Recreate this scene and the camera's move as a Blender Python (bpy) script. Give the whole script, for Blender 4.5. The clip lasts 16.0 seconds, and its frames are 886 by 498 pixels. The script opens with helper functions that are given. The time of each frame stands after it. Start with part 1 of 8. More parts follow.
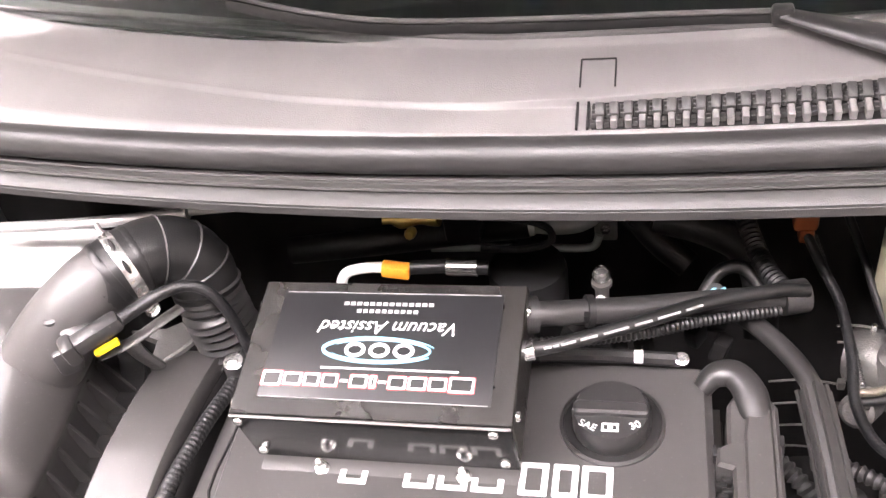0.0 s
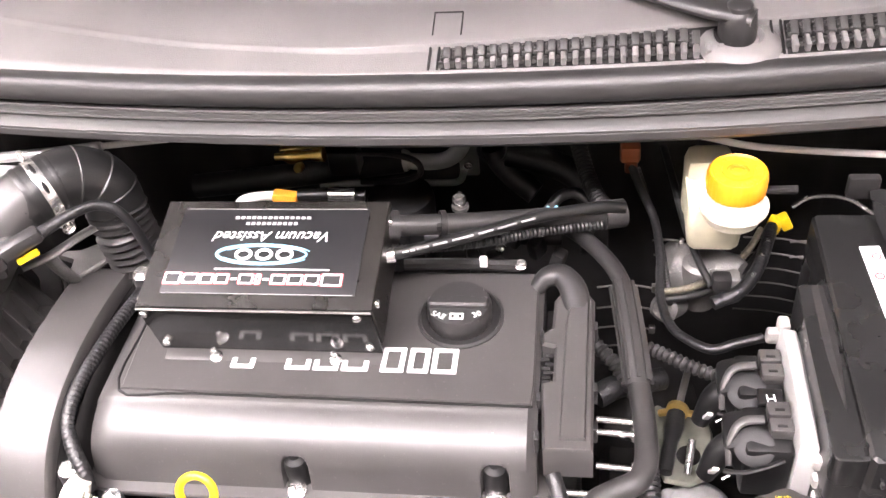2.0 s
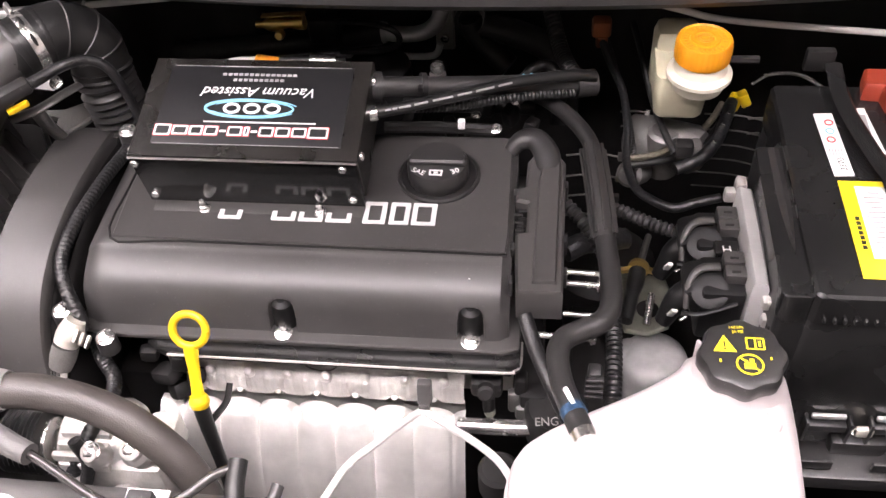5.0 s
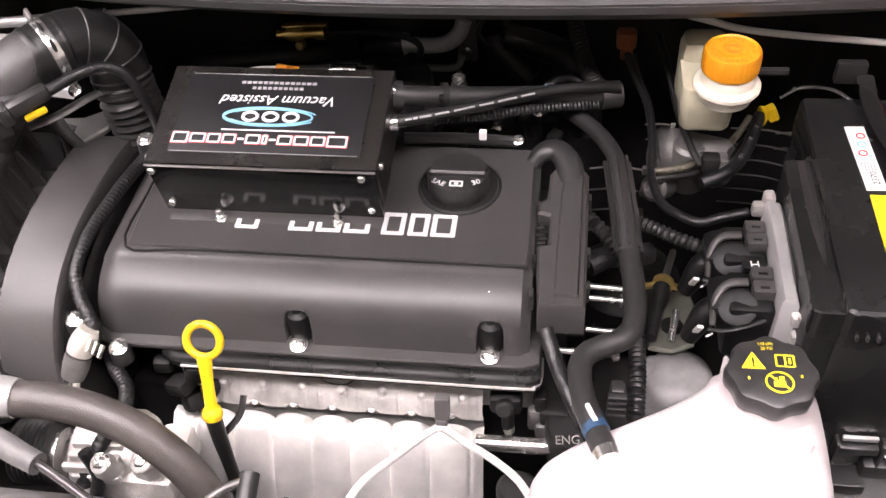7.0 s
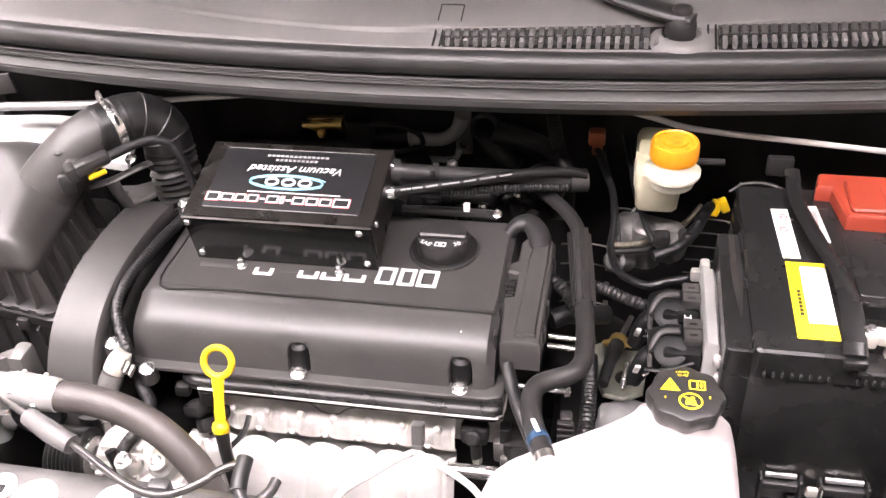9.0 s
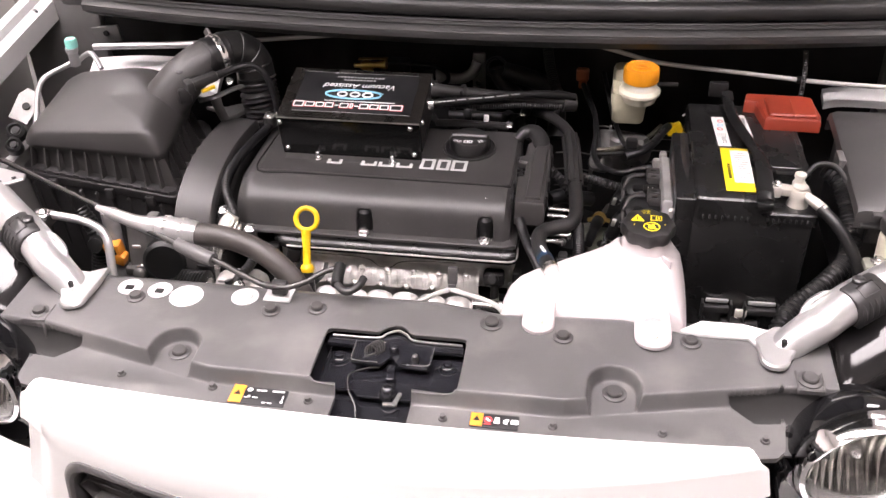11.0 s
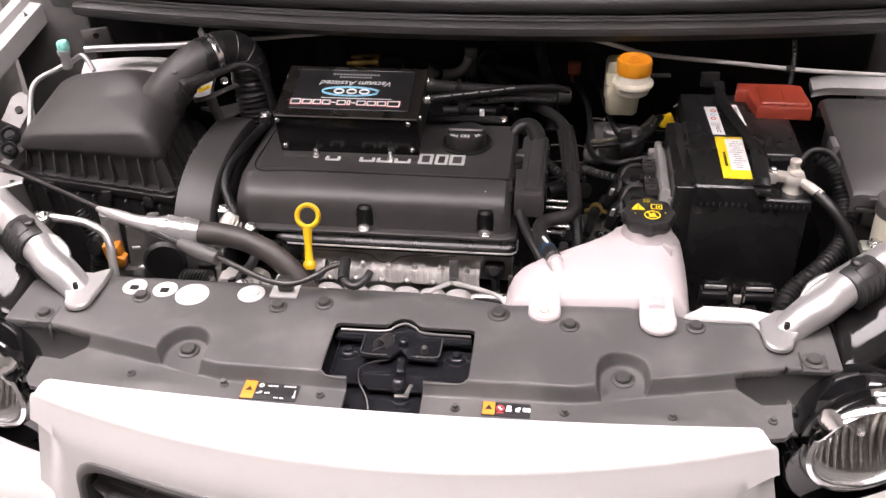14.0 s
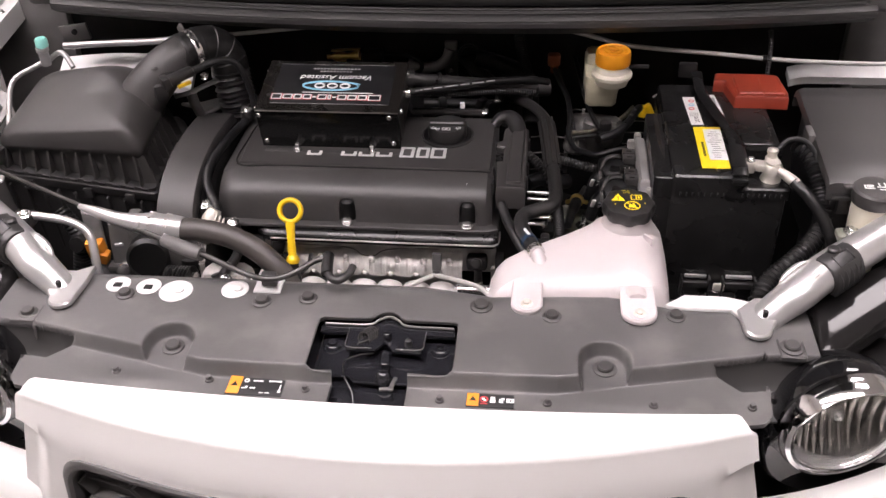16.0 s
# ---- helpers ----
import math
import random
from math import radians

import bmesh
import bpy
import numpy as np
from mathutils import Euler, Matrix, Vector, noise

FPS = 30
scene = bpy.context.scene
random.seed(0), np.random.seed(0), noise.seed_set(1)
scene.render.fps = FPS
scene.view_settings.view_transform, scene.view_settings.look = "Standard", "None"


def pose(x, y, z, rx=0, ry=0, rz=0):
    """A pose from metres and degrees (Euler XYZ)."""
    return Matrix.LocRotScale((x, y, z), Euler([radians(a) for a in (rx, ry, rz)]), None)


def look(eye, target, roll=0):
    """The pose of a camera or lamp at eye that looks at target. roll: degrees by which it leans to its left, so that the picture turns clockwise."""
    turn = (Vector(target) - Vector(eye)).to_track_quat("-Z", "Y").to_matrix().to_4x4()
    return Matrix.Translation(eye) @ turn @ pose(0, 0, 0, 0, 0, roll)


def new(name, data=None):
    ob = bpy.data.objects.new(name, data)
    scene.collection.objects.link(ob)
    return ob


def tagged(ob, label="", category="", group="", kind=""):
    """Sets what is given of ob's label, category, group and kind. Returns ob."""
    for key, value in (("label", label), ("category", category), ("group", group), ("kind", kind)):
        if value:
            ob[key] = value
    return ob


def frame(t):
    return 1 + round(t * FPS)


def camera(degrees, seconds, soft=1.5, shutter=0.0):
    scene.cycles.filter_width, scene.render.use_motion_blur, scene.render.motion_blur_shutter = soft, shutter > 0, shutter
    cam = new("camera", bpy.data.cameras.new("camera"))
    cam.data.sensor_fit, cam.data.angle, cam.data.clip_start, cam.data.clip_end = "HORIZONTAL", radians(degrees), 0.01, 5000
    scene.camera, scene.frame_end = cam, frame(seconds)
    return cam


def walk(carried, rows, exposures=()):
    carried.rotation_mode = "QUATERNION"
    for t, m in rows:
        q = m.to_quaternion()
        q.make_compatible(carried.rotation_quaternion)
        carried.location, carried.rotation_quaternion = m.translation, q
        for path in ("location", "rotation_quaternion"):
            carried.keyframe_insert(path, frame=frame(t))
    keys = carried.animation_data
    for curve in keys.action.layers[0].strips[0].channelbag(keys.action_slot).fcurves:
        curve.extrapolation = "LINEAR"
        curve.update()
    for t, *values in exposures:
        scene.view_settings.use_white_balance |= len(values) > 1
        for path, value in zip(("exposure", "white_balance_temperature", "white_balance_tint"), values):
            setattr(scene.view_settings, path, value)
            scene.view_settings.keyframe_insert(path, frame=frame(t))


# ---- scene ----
cam = camera(50.21, 16.0)
ROWS = [
    (0.0, 0.0687, -0.0510, 1.4600, 48.95, 8.37, 10.22),
    (0.5, 0.0565, -0.0771, 1.4747, 47.98, 7.54, 8.66),
    (1.0, 0.0681, -0.1021, 1.4963, 47.88, 6.68, 7.16),
    (1.5, 0.1270, -0.1648, 1.4964, 49.09, 7.57, 7.85),
    (2.0, 0.1498, -0.1863, 1.5008, 47.82, 5.68, 6.96),
    (2.5, 0.1375, -0.2085, 1.4999, 44.62, 3.86, 8.44),
    (3.0, 0.1305, -0.2488, 1.5077, 43.71, 3.07, 5.75),
    (3.5, 0.1350, -0.2801, 1.4933, 45.44, 1.08, 8.93),
    (3.7, 0.1311, -0.2618, 1.5052, 42.94, 2.04, 7.20),
    (5.8, 0.1330, -0.2698, 1.4816, 43.31, 3.00, 5.57),
    (6.0, 0.1345, -0.2727, 1.4805, 43.98, 3.26, 6.36),
    (6.5, 0.1307, -0.2628, 1.4771, 44.41, 3.42, 6.82),
    (7.0, 0.1301, -0.2576, 1.4725, 44.40, 3.25, 6.91),
    (7.5, 0.1235, -0.2543, 1.4741, 43.74, 2.45, 7.47),
    (8.0, 0.1303, -0.2594, 1.4783, 44.52, 3.56, 7.34),
    (8.5, 0.1311, -0.3005, 1.4930, 49.63, 1.76, 8.81),
    (9.0, 0.2117, -0.4185, 1.5095, 52.91, 2.89, 10.28),
    (9.5, 0.3205, -0.5906, 1.5293, 54.00, 3.14, 14.66),
    (9.7, 0.3230, -0.6445, 1.5405, 53.83, 3.00, 16.12),
    (11.8, 0.1468, -0.8400, 1.5662, 56.16, 0.76, 5.37),
    (12.0, 0.1542, -0.8392, 1.5647, 56.49, 0.92, 5.40),
    (12.5, 0.1582, -0.8418, 1.5598, 56.52, 1.02, 5.55),
    (13.0, 0.1624, -0.8435, 1.5603, 55.21, 1.15, 7.11),
    (13.5, 0.1734, -0.8421, 1.5630, 54.70, 1.65, 7.28),
    (14.0, 0.1707, -0.8409, 1.5633, 54.74, 1.60, 7.14),
    (14.5, 0.1727, -0.8407, 1.5643, 54.41, 1.81, 7.25),
    (15.0, 0.1704, -0.8386, 1.5629, 53.67, 2.09, 6.73),
    (15.5, 0.1714, -0.8410, 1.5686, 54.03, 2.02, 6.23),
    (16.0, 0.1728, -0.8453, 1.5714, 54.09, 1.66, 5.87),
]
EXPOSURES = [(0.0, 2.25), (1.5, 2.27), (2.0, 2.26), (2.6, 2.01), (3.5, 1.33), (6.0, 0.95), (8.0, 0.97), (8.5, 1.2), (9.0, 1.58), (9.5, 1.22), (12.0, 0.5), (12.6, 0.48), (13.2, 0.30), (14.0, 0.10), (14.5, 0.03), (15.0, -0.24), (15.5, -0.33), (16.0, -0.12)]
walk(cam, [(t, pose(*p)) for t, *p in ROWS], EXPOSURES)

# ---- light: a bright showroom with ceiling panels ----
world = bpy.data.worlds.new("world")
scene.world = world
world.use_nodes = True
world.node_tree.nodes["Background"].inputs[0].default_value = (1.0, 0.97, 0.93, 1)
world.node_tree.nodes["Background"].inputs[1].default_value = 0.05
LAMP = 25.0          # strength of the ceiling panels
LAMP_COLOUR = (1.0, 0.888, 0.912, 1)

# ---- materials ----
def mat(name, col, rough=0.5, metal=0.0, vary=0.15, scale=18.0, grain=900.0, bump=0.0, coat=0.0, spec=0.5, spots=0.0, random_tone=0.0, rvary=0.08, emit=0.0, stretch=(1, 1, 1), haze=0.0):
    """A surface with broad tone variation, fine grain relief and optional dust specks."""
    m = bpy.data.materials.new(name)
    m.use_nodes = True
    nt = m.node_tree
    b = nt.nodes["Principled BSDF"]
    tc = nt.nodes.new("ShaderNodeTexCoord")
    mp = nt.nodes.new("ShaderNodeMapping")
    mp.inputs["Scale"].default_value = stretch
    nt.links.new(tc.outputs["Object"], mp.inputs[0])
    n1 = nt.nodes.new("ShaderNodeTexNoise")
    n1.inputs["Scale"].default_value, n1.inputs["Detail"].default_value = scale, 5
    nt.links.new(mp.outputs[0], n1.inputs["Vector"])
    n2 = nt.nodes.new("ShaderNodeTexNoise")
    n2.inputs["Scale"].default_value, n2.inputs["Detail"].default_value = grain, 2
    nt.links.new(mp.outputs[0], n2.inputs["Vector"])
    ramp = nt.nodes.new("ShaderNodeMapRange")
    ramp.inputs[1].default_value, ramp.inputs[2].default_value = 0.3, 0.7
    ramp.inputs[3].default_value, ramp.inputs[4].default_value = 1 - vary, 1 + vary
    nt.links.new(n1.outputs[0], ramp.inputs[0])
    mix = nt.nodes.new("ShaderNodeVectorMath")
    mix.operation = "SCALE"
    mix.inputs[0].default_value = col[:3]
    last = ramp.outputs[0]
    if random_tone:
        oi = nt.nodes.new("ShaderNodeObjectInfo")
        mr = nt.nodes.new("ShaderNodeMapRange")
        mr.inputs[3].default_value, mr.inputs[4].default_value = 1 - random_tone, 1 + random_tone
        nt.links.new(oi.outputs["Random"], mr.inputs[0])
        mul = nt.nodes.new("ShaderNodeMath")
        mul.operation = "MULTIPLY"
        nt.links.new(last, mul.inputs[0])
        nt.links.new(mr.outputs[0], mul.inputs[1])
        last = mul.outputs[0]
    nt.links.new(last, mix.inputs["Scale"])
    colour = mix.outputs[0]
    if spots:
        v = nt.nodes.new("ShaderNodeTexNoise")
        v.inputs["Scale"].default_value, v.inputs["Detail"].default_value = 420.0, 1
        nt.links.new(tc.outputs["Object"], v.inputs["Vector"])
        cut = nt.nodes.new("ShaderNodeMapRange")
        cut.inputs[1].default_value, cut.inputs[2].default_value = 0.70, 0.76
        cut.inputs[4].default_value = spots
        nt.links.new(v.outputs[0], cut.inputs[0])
        dust = nt.nodes.new("ShaderNodeMix")
        dust.data_type = "RGBA"
        dust.inputs["B"].default_value = (0.45, 0.42, 0.38, 1)
        nt.links.new(cut.outputs[0], dust.inputs["Factor"])
        nt.links.new(colour, dust.inputs["A"])
        colour = dust.outputs["Result"]
    if haze:
        hz = nt.nodes.new("ShaderNodeTexNoise")
        hz.inputs["Scale"].default_value, hz.inputs["Detail"].default_value = 14.0, 6
        nt.links.new(tc.outputs["Object"], hz.inputs["Vector"])
        amount = nt.nodes.new("ShaderNodeMapRange")
        amount.inputs[1].default_value, amount.inputs[2].default_value = 0.50, 0.78
        amount.inputs[4].default_value = haze
        nt.links.new(hz.outputs[0], amount.inputs[0])
        film = nt.nodes.new("ShaderNodeMix")
        film.data_type = "RGBA"
        film.inputs["B"].default_value = (0.34, 0.32, 0.30, 1)
        nt.links.new(amount.outputs[0], film.inputs["Factor"])
        nt.links.new(colour, film.inputs["A"])
        colour = film.outputs["Result"]
    nt.links.new(colour, b.inputs["Base Color"])
    r2 = nt.nodes.new("ShaderNodeMapRange")
    r2.inputs[3].default_value, r2.inputs[4].default_value = max(0.02, rough - rvary), min(1, rough + rvary)
    nt.links.new(n1.outputs[0], r2.inputs[0])
    nt.links.new(r2.outputs[0], b.inputs["Roughness"])
    b.inputs["Metallic"].default_value = metal
    b.inputs["Specular IOR Level"].default_value = spec
    b.inputs["Coat Weight"].default_value = coat
    b.inputs["Coat Roughness"].default_value = 0.06
    if bump:
        bp = nt.nodes.new("ShaderNodeBump")
        bp.inputs["Strength"].default_value, bp.inputs["Distance"].default_value = bump, 0.001
        nt.links.new(n2.outputs[0], bp.inputs["Height"])
        nt.links.new(bp.outputs[0], b.inputs["Normal"])
    if emit:
        b.inputs["Emission Color"].default_value = LAMP_COLOUR
        b.inputs["Emission Strength"].default_value = emit
    return m


COVER = mat("moulded_black_plastic", (0.022, 0.0213, 0.0213), 0.36, bump=0.1, vary=0.12, spots=0.08)
PANEL = mat("textured_grey_black_plastic", (0.075, 0.0725, 0.0720), 0.45, bump=0.35, vary=0.17, scale=9, spots=0.07, haze=0.20)
COWL = mat("weathered_cowl_plastic", (0.146, 0.140, 0.138), 0.48, bump=0.3, vary=0.10, scale=7, haze=0.08)
BOXB = mat("black_powder_coat", (0.010, 0.009, 0.0078), 0.28, bump=0.5, grain=1400, vary=0.3, haze=0.05)
GLOSSB = mat("gloss_black_sheet", (0.006, 0.006, 0.006), 0.16, vary=0.1, spec=0.22)
VALVE = mat("satin_black_cover_plastic", (0.044, 0.0420, 0.0412), 0.42, bump=0.08, vary=0.12, spots=0.06)
# cowl plastic darkened for the shade on the lip and panel ends
LIP = mat("darkened_grey_plastic", (0.040, 0.039, 0.038), 0.5, bump=0.3, vary=0.15, scale=9)
HOSE = mat("brown_black_rubber_hose", (0.046, 0.0405, 0.037), 0.45, bump=0.35, vary=0.2, scale=30)
AIRB = mat("greyed_black_plastic", (0.045, 0.0428, 0.0418), 0.44, bump=0.1, vary=0.14, spots=0.06)
LAMPB = mat("polished_black_lamp_housing", (0.006, 0.006, 0.0065), 0.05, vary=0.05, rvary=0.01, coat=0.6)
ENAMEL = mat("gloss_black_enamel", (0.011, 0.0112, 0.0135), 0.14, vary=0.25, scale=60, rvary=0.04, coat=0.4)
LAMPT = mat("gloss_black_lamp_cover", (0.010, 0.0095, 0.0095), 0.08, vary=0.03, rvary=0.01, spec=0.24)
FELT = mat("added_dark_liner", (0.02, 0.02, 0.02), 0.85, vary=0.3, bump=0.6, grain=400)
RUBBER = mat("black_rubber", (0.010, 0.010, 0.010), 0.36, bump=0.2, vary=0.2, spec=0.4)
# black rubber darkened for the shaded back of the bay and bolt wells
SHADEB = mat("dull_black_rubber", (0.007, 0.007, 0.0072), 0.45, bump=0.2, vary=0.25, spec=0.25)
RUBBERG = mat("grey_black_rubber_hose", (0.020, 0.0193, 0.019), 0.42, bump=0.25, vary=0.25)
BATB = mat("glossy_battery_plastic", (0.013, 0.013, 0.013), 0.27, vary=0.2, bump=0.08)
# near-black; on hole caps, slots and vent floor it stands for inner shade
DARK = mat("matt_black_surface", (0.011, 0.0105, 0.0105), 0.6, vary=0.3, bump=0.1, spec=0.25)
TAPE = mat("wrapped_loom_tape", (0.009, 0.009, 0.0095), 0.38, bump=0.9, grain=350, vary=0.3)
PAINT = mat("white_car_paint", (0.70, 0.688, 0.672), 0.3, coat=0.5, vary=0.004, rvary=0.01)
WELLG = mat("dusty_grey_body_paint", (0.13, 0.126, 0.122), 0.5, vary=0.3, scale=9, spots=0.1)
PRIMER = mat("satin_white_body_paint", (0.55, 0.545, 0.54), 0.35, coat=0.3, vary=0.04)
SILVER = mat("silver_painted_tube", (0.52, 0.515, 0.51), 0.28, metal=0.7, vary=0.012, rvary=0.01, coat=0.15)
LAMPR = mat("satin_lamp_reflector", (0.42, 0.405, 0.375), 0.16, metal=1.0, vary=0.06)
LAMPD = mat("dim_lamp_bowl", (0.34, 0.33, 0.305), 0.2, metal=1.0, vary=0.06)
ALU = mat("cast_aluminium", (0.58, 0.56, 0.535), 0.42, metal=0.5, bump=0.5, grain=500, vary=0.3, scale=30)
SHIELD = mat("pressed_aluminium_shield", (0.74, 0.72, 0.70), 0.38, metal=0.6, bump=0.3, grain=200, vary=0.16, scale=25)
STEEL = mat("zinc_plated_steel", (0.72, 0.71, 0.69), 0.25, metal=0.95, vary=0.1, scale=120)
PIPE = mat("dull_silver_pipe", (0.36, 0.355, 0.35), 0.35, metal=0.5, vary=0.12)
HAZE = mat("cloudy_grey_sleeve", (0.25, 0.245, 0.245), 0.4, vary=0.3, scale=40)
PLATE = mat("machined_aluminium", (0.52, 0.515, 0.51), 0.38, metal=0.55, vary=0.08)
TANK = mat("milky_plastic", (0.465, 0.428, 0.428), 0.38, vary=0.05, spots=0.15, scale=12)
RESERV = mat("milky_reservoir_plastic", (0.63, 0.595, 0.49), 0.35, vary=0.08, scale=25)
FLUID = mat("amber_fluid_plastic", (0.46, 0.435, 0.32), 0.32, vary=0.18, scale=30)
ORANGE = mat("orange_cap_plastic", (0.70, 0.275, 0.010), 0.4, vary=0.06, bump=0.1)
YELLOW = mat("yellow_plastic", (0.74, 0.48, 0.012), 0.35, vary=0.05)
YLABEL = mat("yellow_label_print", (0.86, 0.66, 0.02), 0.5, vary=0.03)
OLABEL = mat("orange_label_print", (0.66, 0.24, 0.02), 0.5, vary=0.05)
WLABEL = mat("white_label_print", (0.78, 0.78, 0.77), 0.45, vary=0.04)
BADGE = mat("pale_grey_print", (0.55, 0.55, 0.545), 0.4, vary=0.04)
KLABEL = mat("black_label_print", (0.012, 0.012, 0.013), 0.4, vary=0.05)
REDP = mat("red_terminal_plastic", (0.26, 0.036, 0.018), 0.5, vary=0.1, bump=0.1)
RPRINT = mat("red_print", (0.62, 0.05, 0.06), 0.4, vary=0.05)
BPRINT = mat("pale_blue_print", (0.22, 0.50, 0.66), 0.4, vary=0.05)
BLUEP = mat("deep_blue_print", (0.020, 0.050, 0.10), 0.4, vary=0.4, scale=300)
GPRINT = mat("grey_print", (0.30, 0.30, 0.30), 0.45, vary=0.05)
TEAL = mat("teal_cap_plastic", (0.25, 0.62, 0.55), 0.4, vary=0.06)
RUST = mat("brown_orange_connector", (0.22, 0.060, 0.018), 0.5, vary=0.2)
BRASS = mat("yellow_zinc_fitting", (0.62, 0.45, 0.16), 0.3, metal=0.9, vary=0.2)
BRAID = mat("braided_hose_sheath", (0.11, 0.10, 0.075), 0.4, metal=0.3, vary=0.45, scale=260, bump=0.8, grain=700)
CHROME = mat("chrome", (0.85, 0.85, 0.86), 0.06, metal=1.0, vary=0.02)
CABLE = mat("white_cable", (0.50, 0.49, 0.47), 0.4, vary=0.08)
LEAD = mat("lead_clamp", (0.62, 0.59, 0.53), 0.4, metal=0.5, bump=0.4, vary=0.15)
DALU = mat("dull_grey_casting", (0.15, 0.146, 0.140), 0.45, metal=0.5, bump=0.6, grain=500, vary=0.25)
RODB = mat("black_lacquered_rod", (0.045, 0.043, 0.042), 0.25, metal=0.3, vary=0.15)
DSTEEL = mat("dark_plated_steel", (0.22, 0.21, 0.20), 0.35, metal=0.8, vary=0.15)
OLIVE = mat("olive_bracket_steel", (0.21, 0.215, 0.18), 0.45, metal=0.3, vary=0.3, scale=40)
WALL = mat("cream_wall_paint", (0.80, 0.77, 0.73), 0.7, vary=0.03, scale=2)
CEIL = mat("white_ceiling_board", (0.8, 0.79, 0.77), 0.8, vary=0.03, scale=2)
WALLD = mat("low_bounce_wall_grey", (0.34, 0.33, 0.32), 0.7, vary=0.04, scale=2)
FLOOR = mat("polished_floor_tile", (0.13, 0.125, 0.12), 0.3, vary=0.1, scale=1.5)
GLOW = mat("lit_diffuser", (0.8, 0.8, 0.8), 0.5, emit=LAMP)


def glass(name, tint=(1, 1, 1), rough=0.0):
    m = bpy.data.materials.new(name)
    m.use_nodes = True
    b = m.node_tree.nodes["Principled BSDF"]
    b.inputs["Base Color"].default_value = (*tint, 1)
    b.inputs["Transmission Weight"].default_value = 1.0
    b.inputs["Roughness"].default_value = rough
    b.inputs["IOR"].default_value = 1.45
    return m


GLASS = glass("clear_lamp_glass")
SCREEN = glass("tinted_windscreen", (0.55, 0.6, 0.58))

# ---- building helpers ----
def link(name, bm, material, sharp=38):
    me = bpy.data.meshes.new(name)
    bmesh.ops.recalc_face_normals(bm, faces=bm.faces[:])
    bm.to_mesh(me)
    bm.free()
    for p in me.polygons:
        p.use_smooth = True
    me.set_sharp_from_angle(angle=radians(sharp))
    me.materials.append(material)
    return new(name, me)


def origin(ob):
    v = Vector((0, 0, 0))
    while ob is not None:
        v += ob.location
        ob = ob.parent
    return v


def thing(name, at, label, category, kind="", group=""):
    """An Empty at the base of a thing; parts are drawn in world places and hung under it."""
    ob = new(name)
    ob.location = at
    ob.empty_display_size = 0.02
    return tagged(ob, label, category, group, kind)


def part(name, bm, material, parent, label="", sharp=38):
    ob = link(name, bm, material, sharp)
    ob.parent = parent
    ob.location = -origin(parent)
    if label:
        tagged(ob, label)
    return ob


def piece(name, mesh, parent, at, turn=(0, 0, 0), scale=(1, 1, 1)):
    ob = new(name, mesh)
    ob.parent = parent
    ob.location = Vector(at) - origin(parent)
    ob.rotation_euler = [radians(a) for a in turn]
    ob.scale = scale
    return ob


def mesh_of(name, bm, material, sharp=38):
    me = bpy.data.meshes.new(name)
    bmesh.ops.recalc_face_normals(bm, faces=bm.faces[:])
    bm.to_mesh(me)
    bm.free()
    for p in me.polygons:
        p.use_smooth = True
    me.set_sharp_from_angle(angle=radians(sharp))
    me.materials.append(material)
    return me


def box(bm, c, s, bev=0.002, m=None, segments=2):
    """A bevelled block: centre, size, edge radius, and a pose to turn it about its centre."""
    r = bmesh.ops.create_cube(bm, size=1.0)
    vs = r["verts"]
    for v in vs:
        v.co = Vector((v.co.x * s[0], v.co.y * s[1], v.co.z * s[2]))
    if bev:
        es = list({e for v in vs for e in v.link_edges})
        r = bmesh.ops.bevel(bm, geom=es, offset=min(bev, min(s) * 0.45), segments=segments, affect="EDGES", profile=0.5)
        vs = list({v for f in r["faces"] for v in f.verts} | {v for v in vs if v.is_valid})
    for v in vs:
        v.co = (m @ v.co if m else v.co) + Vector(c)
    return bm


def smooth_path(pts, n=8):
    """Catmull-Rom through the points."""
    p = [Vector(q) for q in pts]
    p = [2 * p[0] - p[1]] + p + [2 * p[-1] - p[-2]]
    out = []
    for i in range(1, len(p) - 2):
        for k in range(n):
            t = k / n
            a, b, c, d = p[i - 1:i + 3]
            out.append(0.5 * (2 * b + (c - a) * t + (2 * a - 5 * b + 4 * c - d) * t * t + (3 * b - a - 3 * c + d) * t ** 3))
    out.append(p[-2])
    return out


def ring_loft(bm, rings, caps=True, closed=True):
    vr = [[bm.verts.new(p) for p in r] for r in rings]
    n = len(vr[0])
    for a, b in zip(vr, vr[1:]):
        for i in range(n if closed else n - 1):
            j = (i + 1) % n
            bm.faces.new((a[i], a[j], b[j], b[i]))
    if caps:
        bm.faces.new(vr[0][::-1])
        bm.faces.new(vr[-1])
    return bm


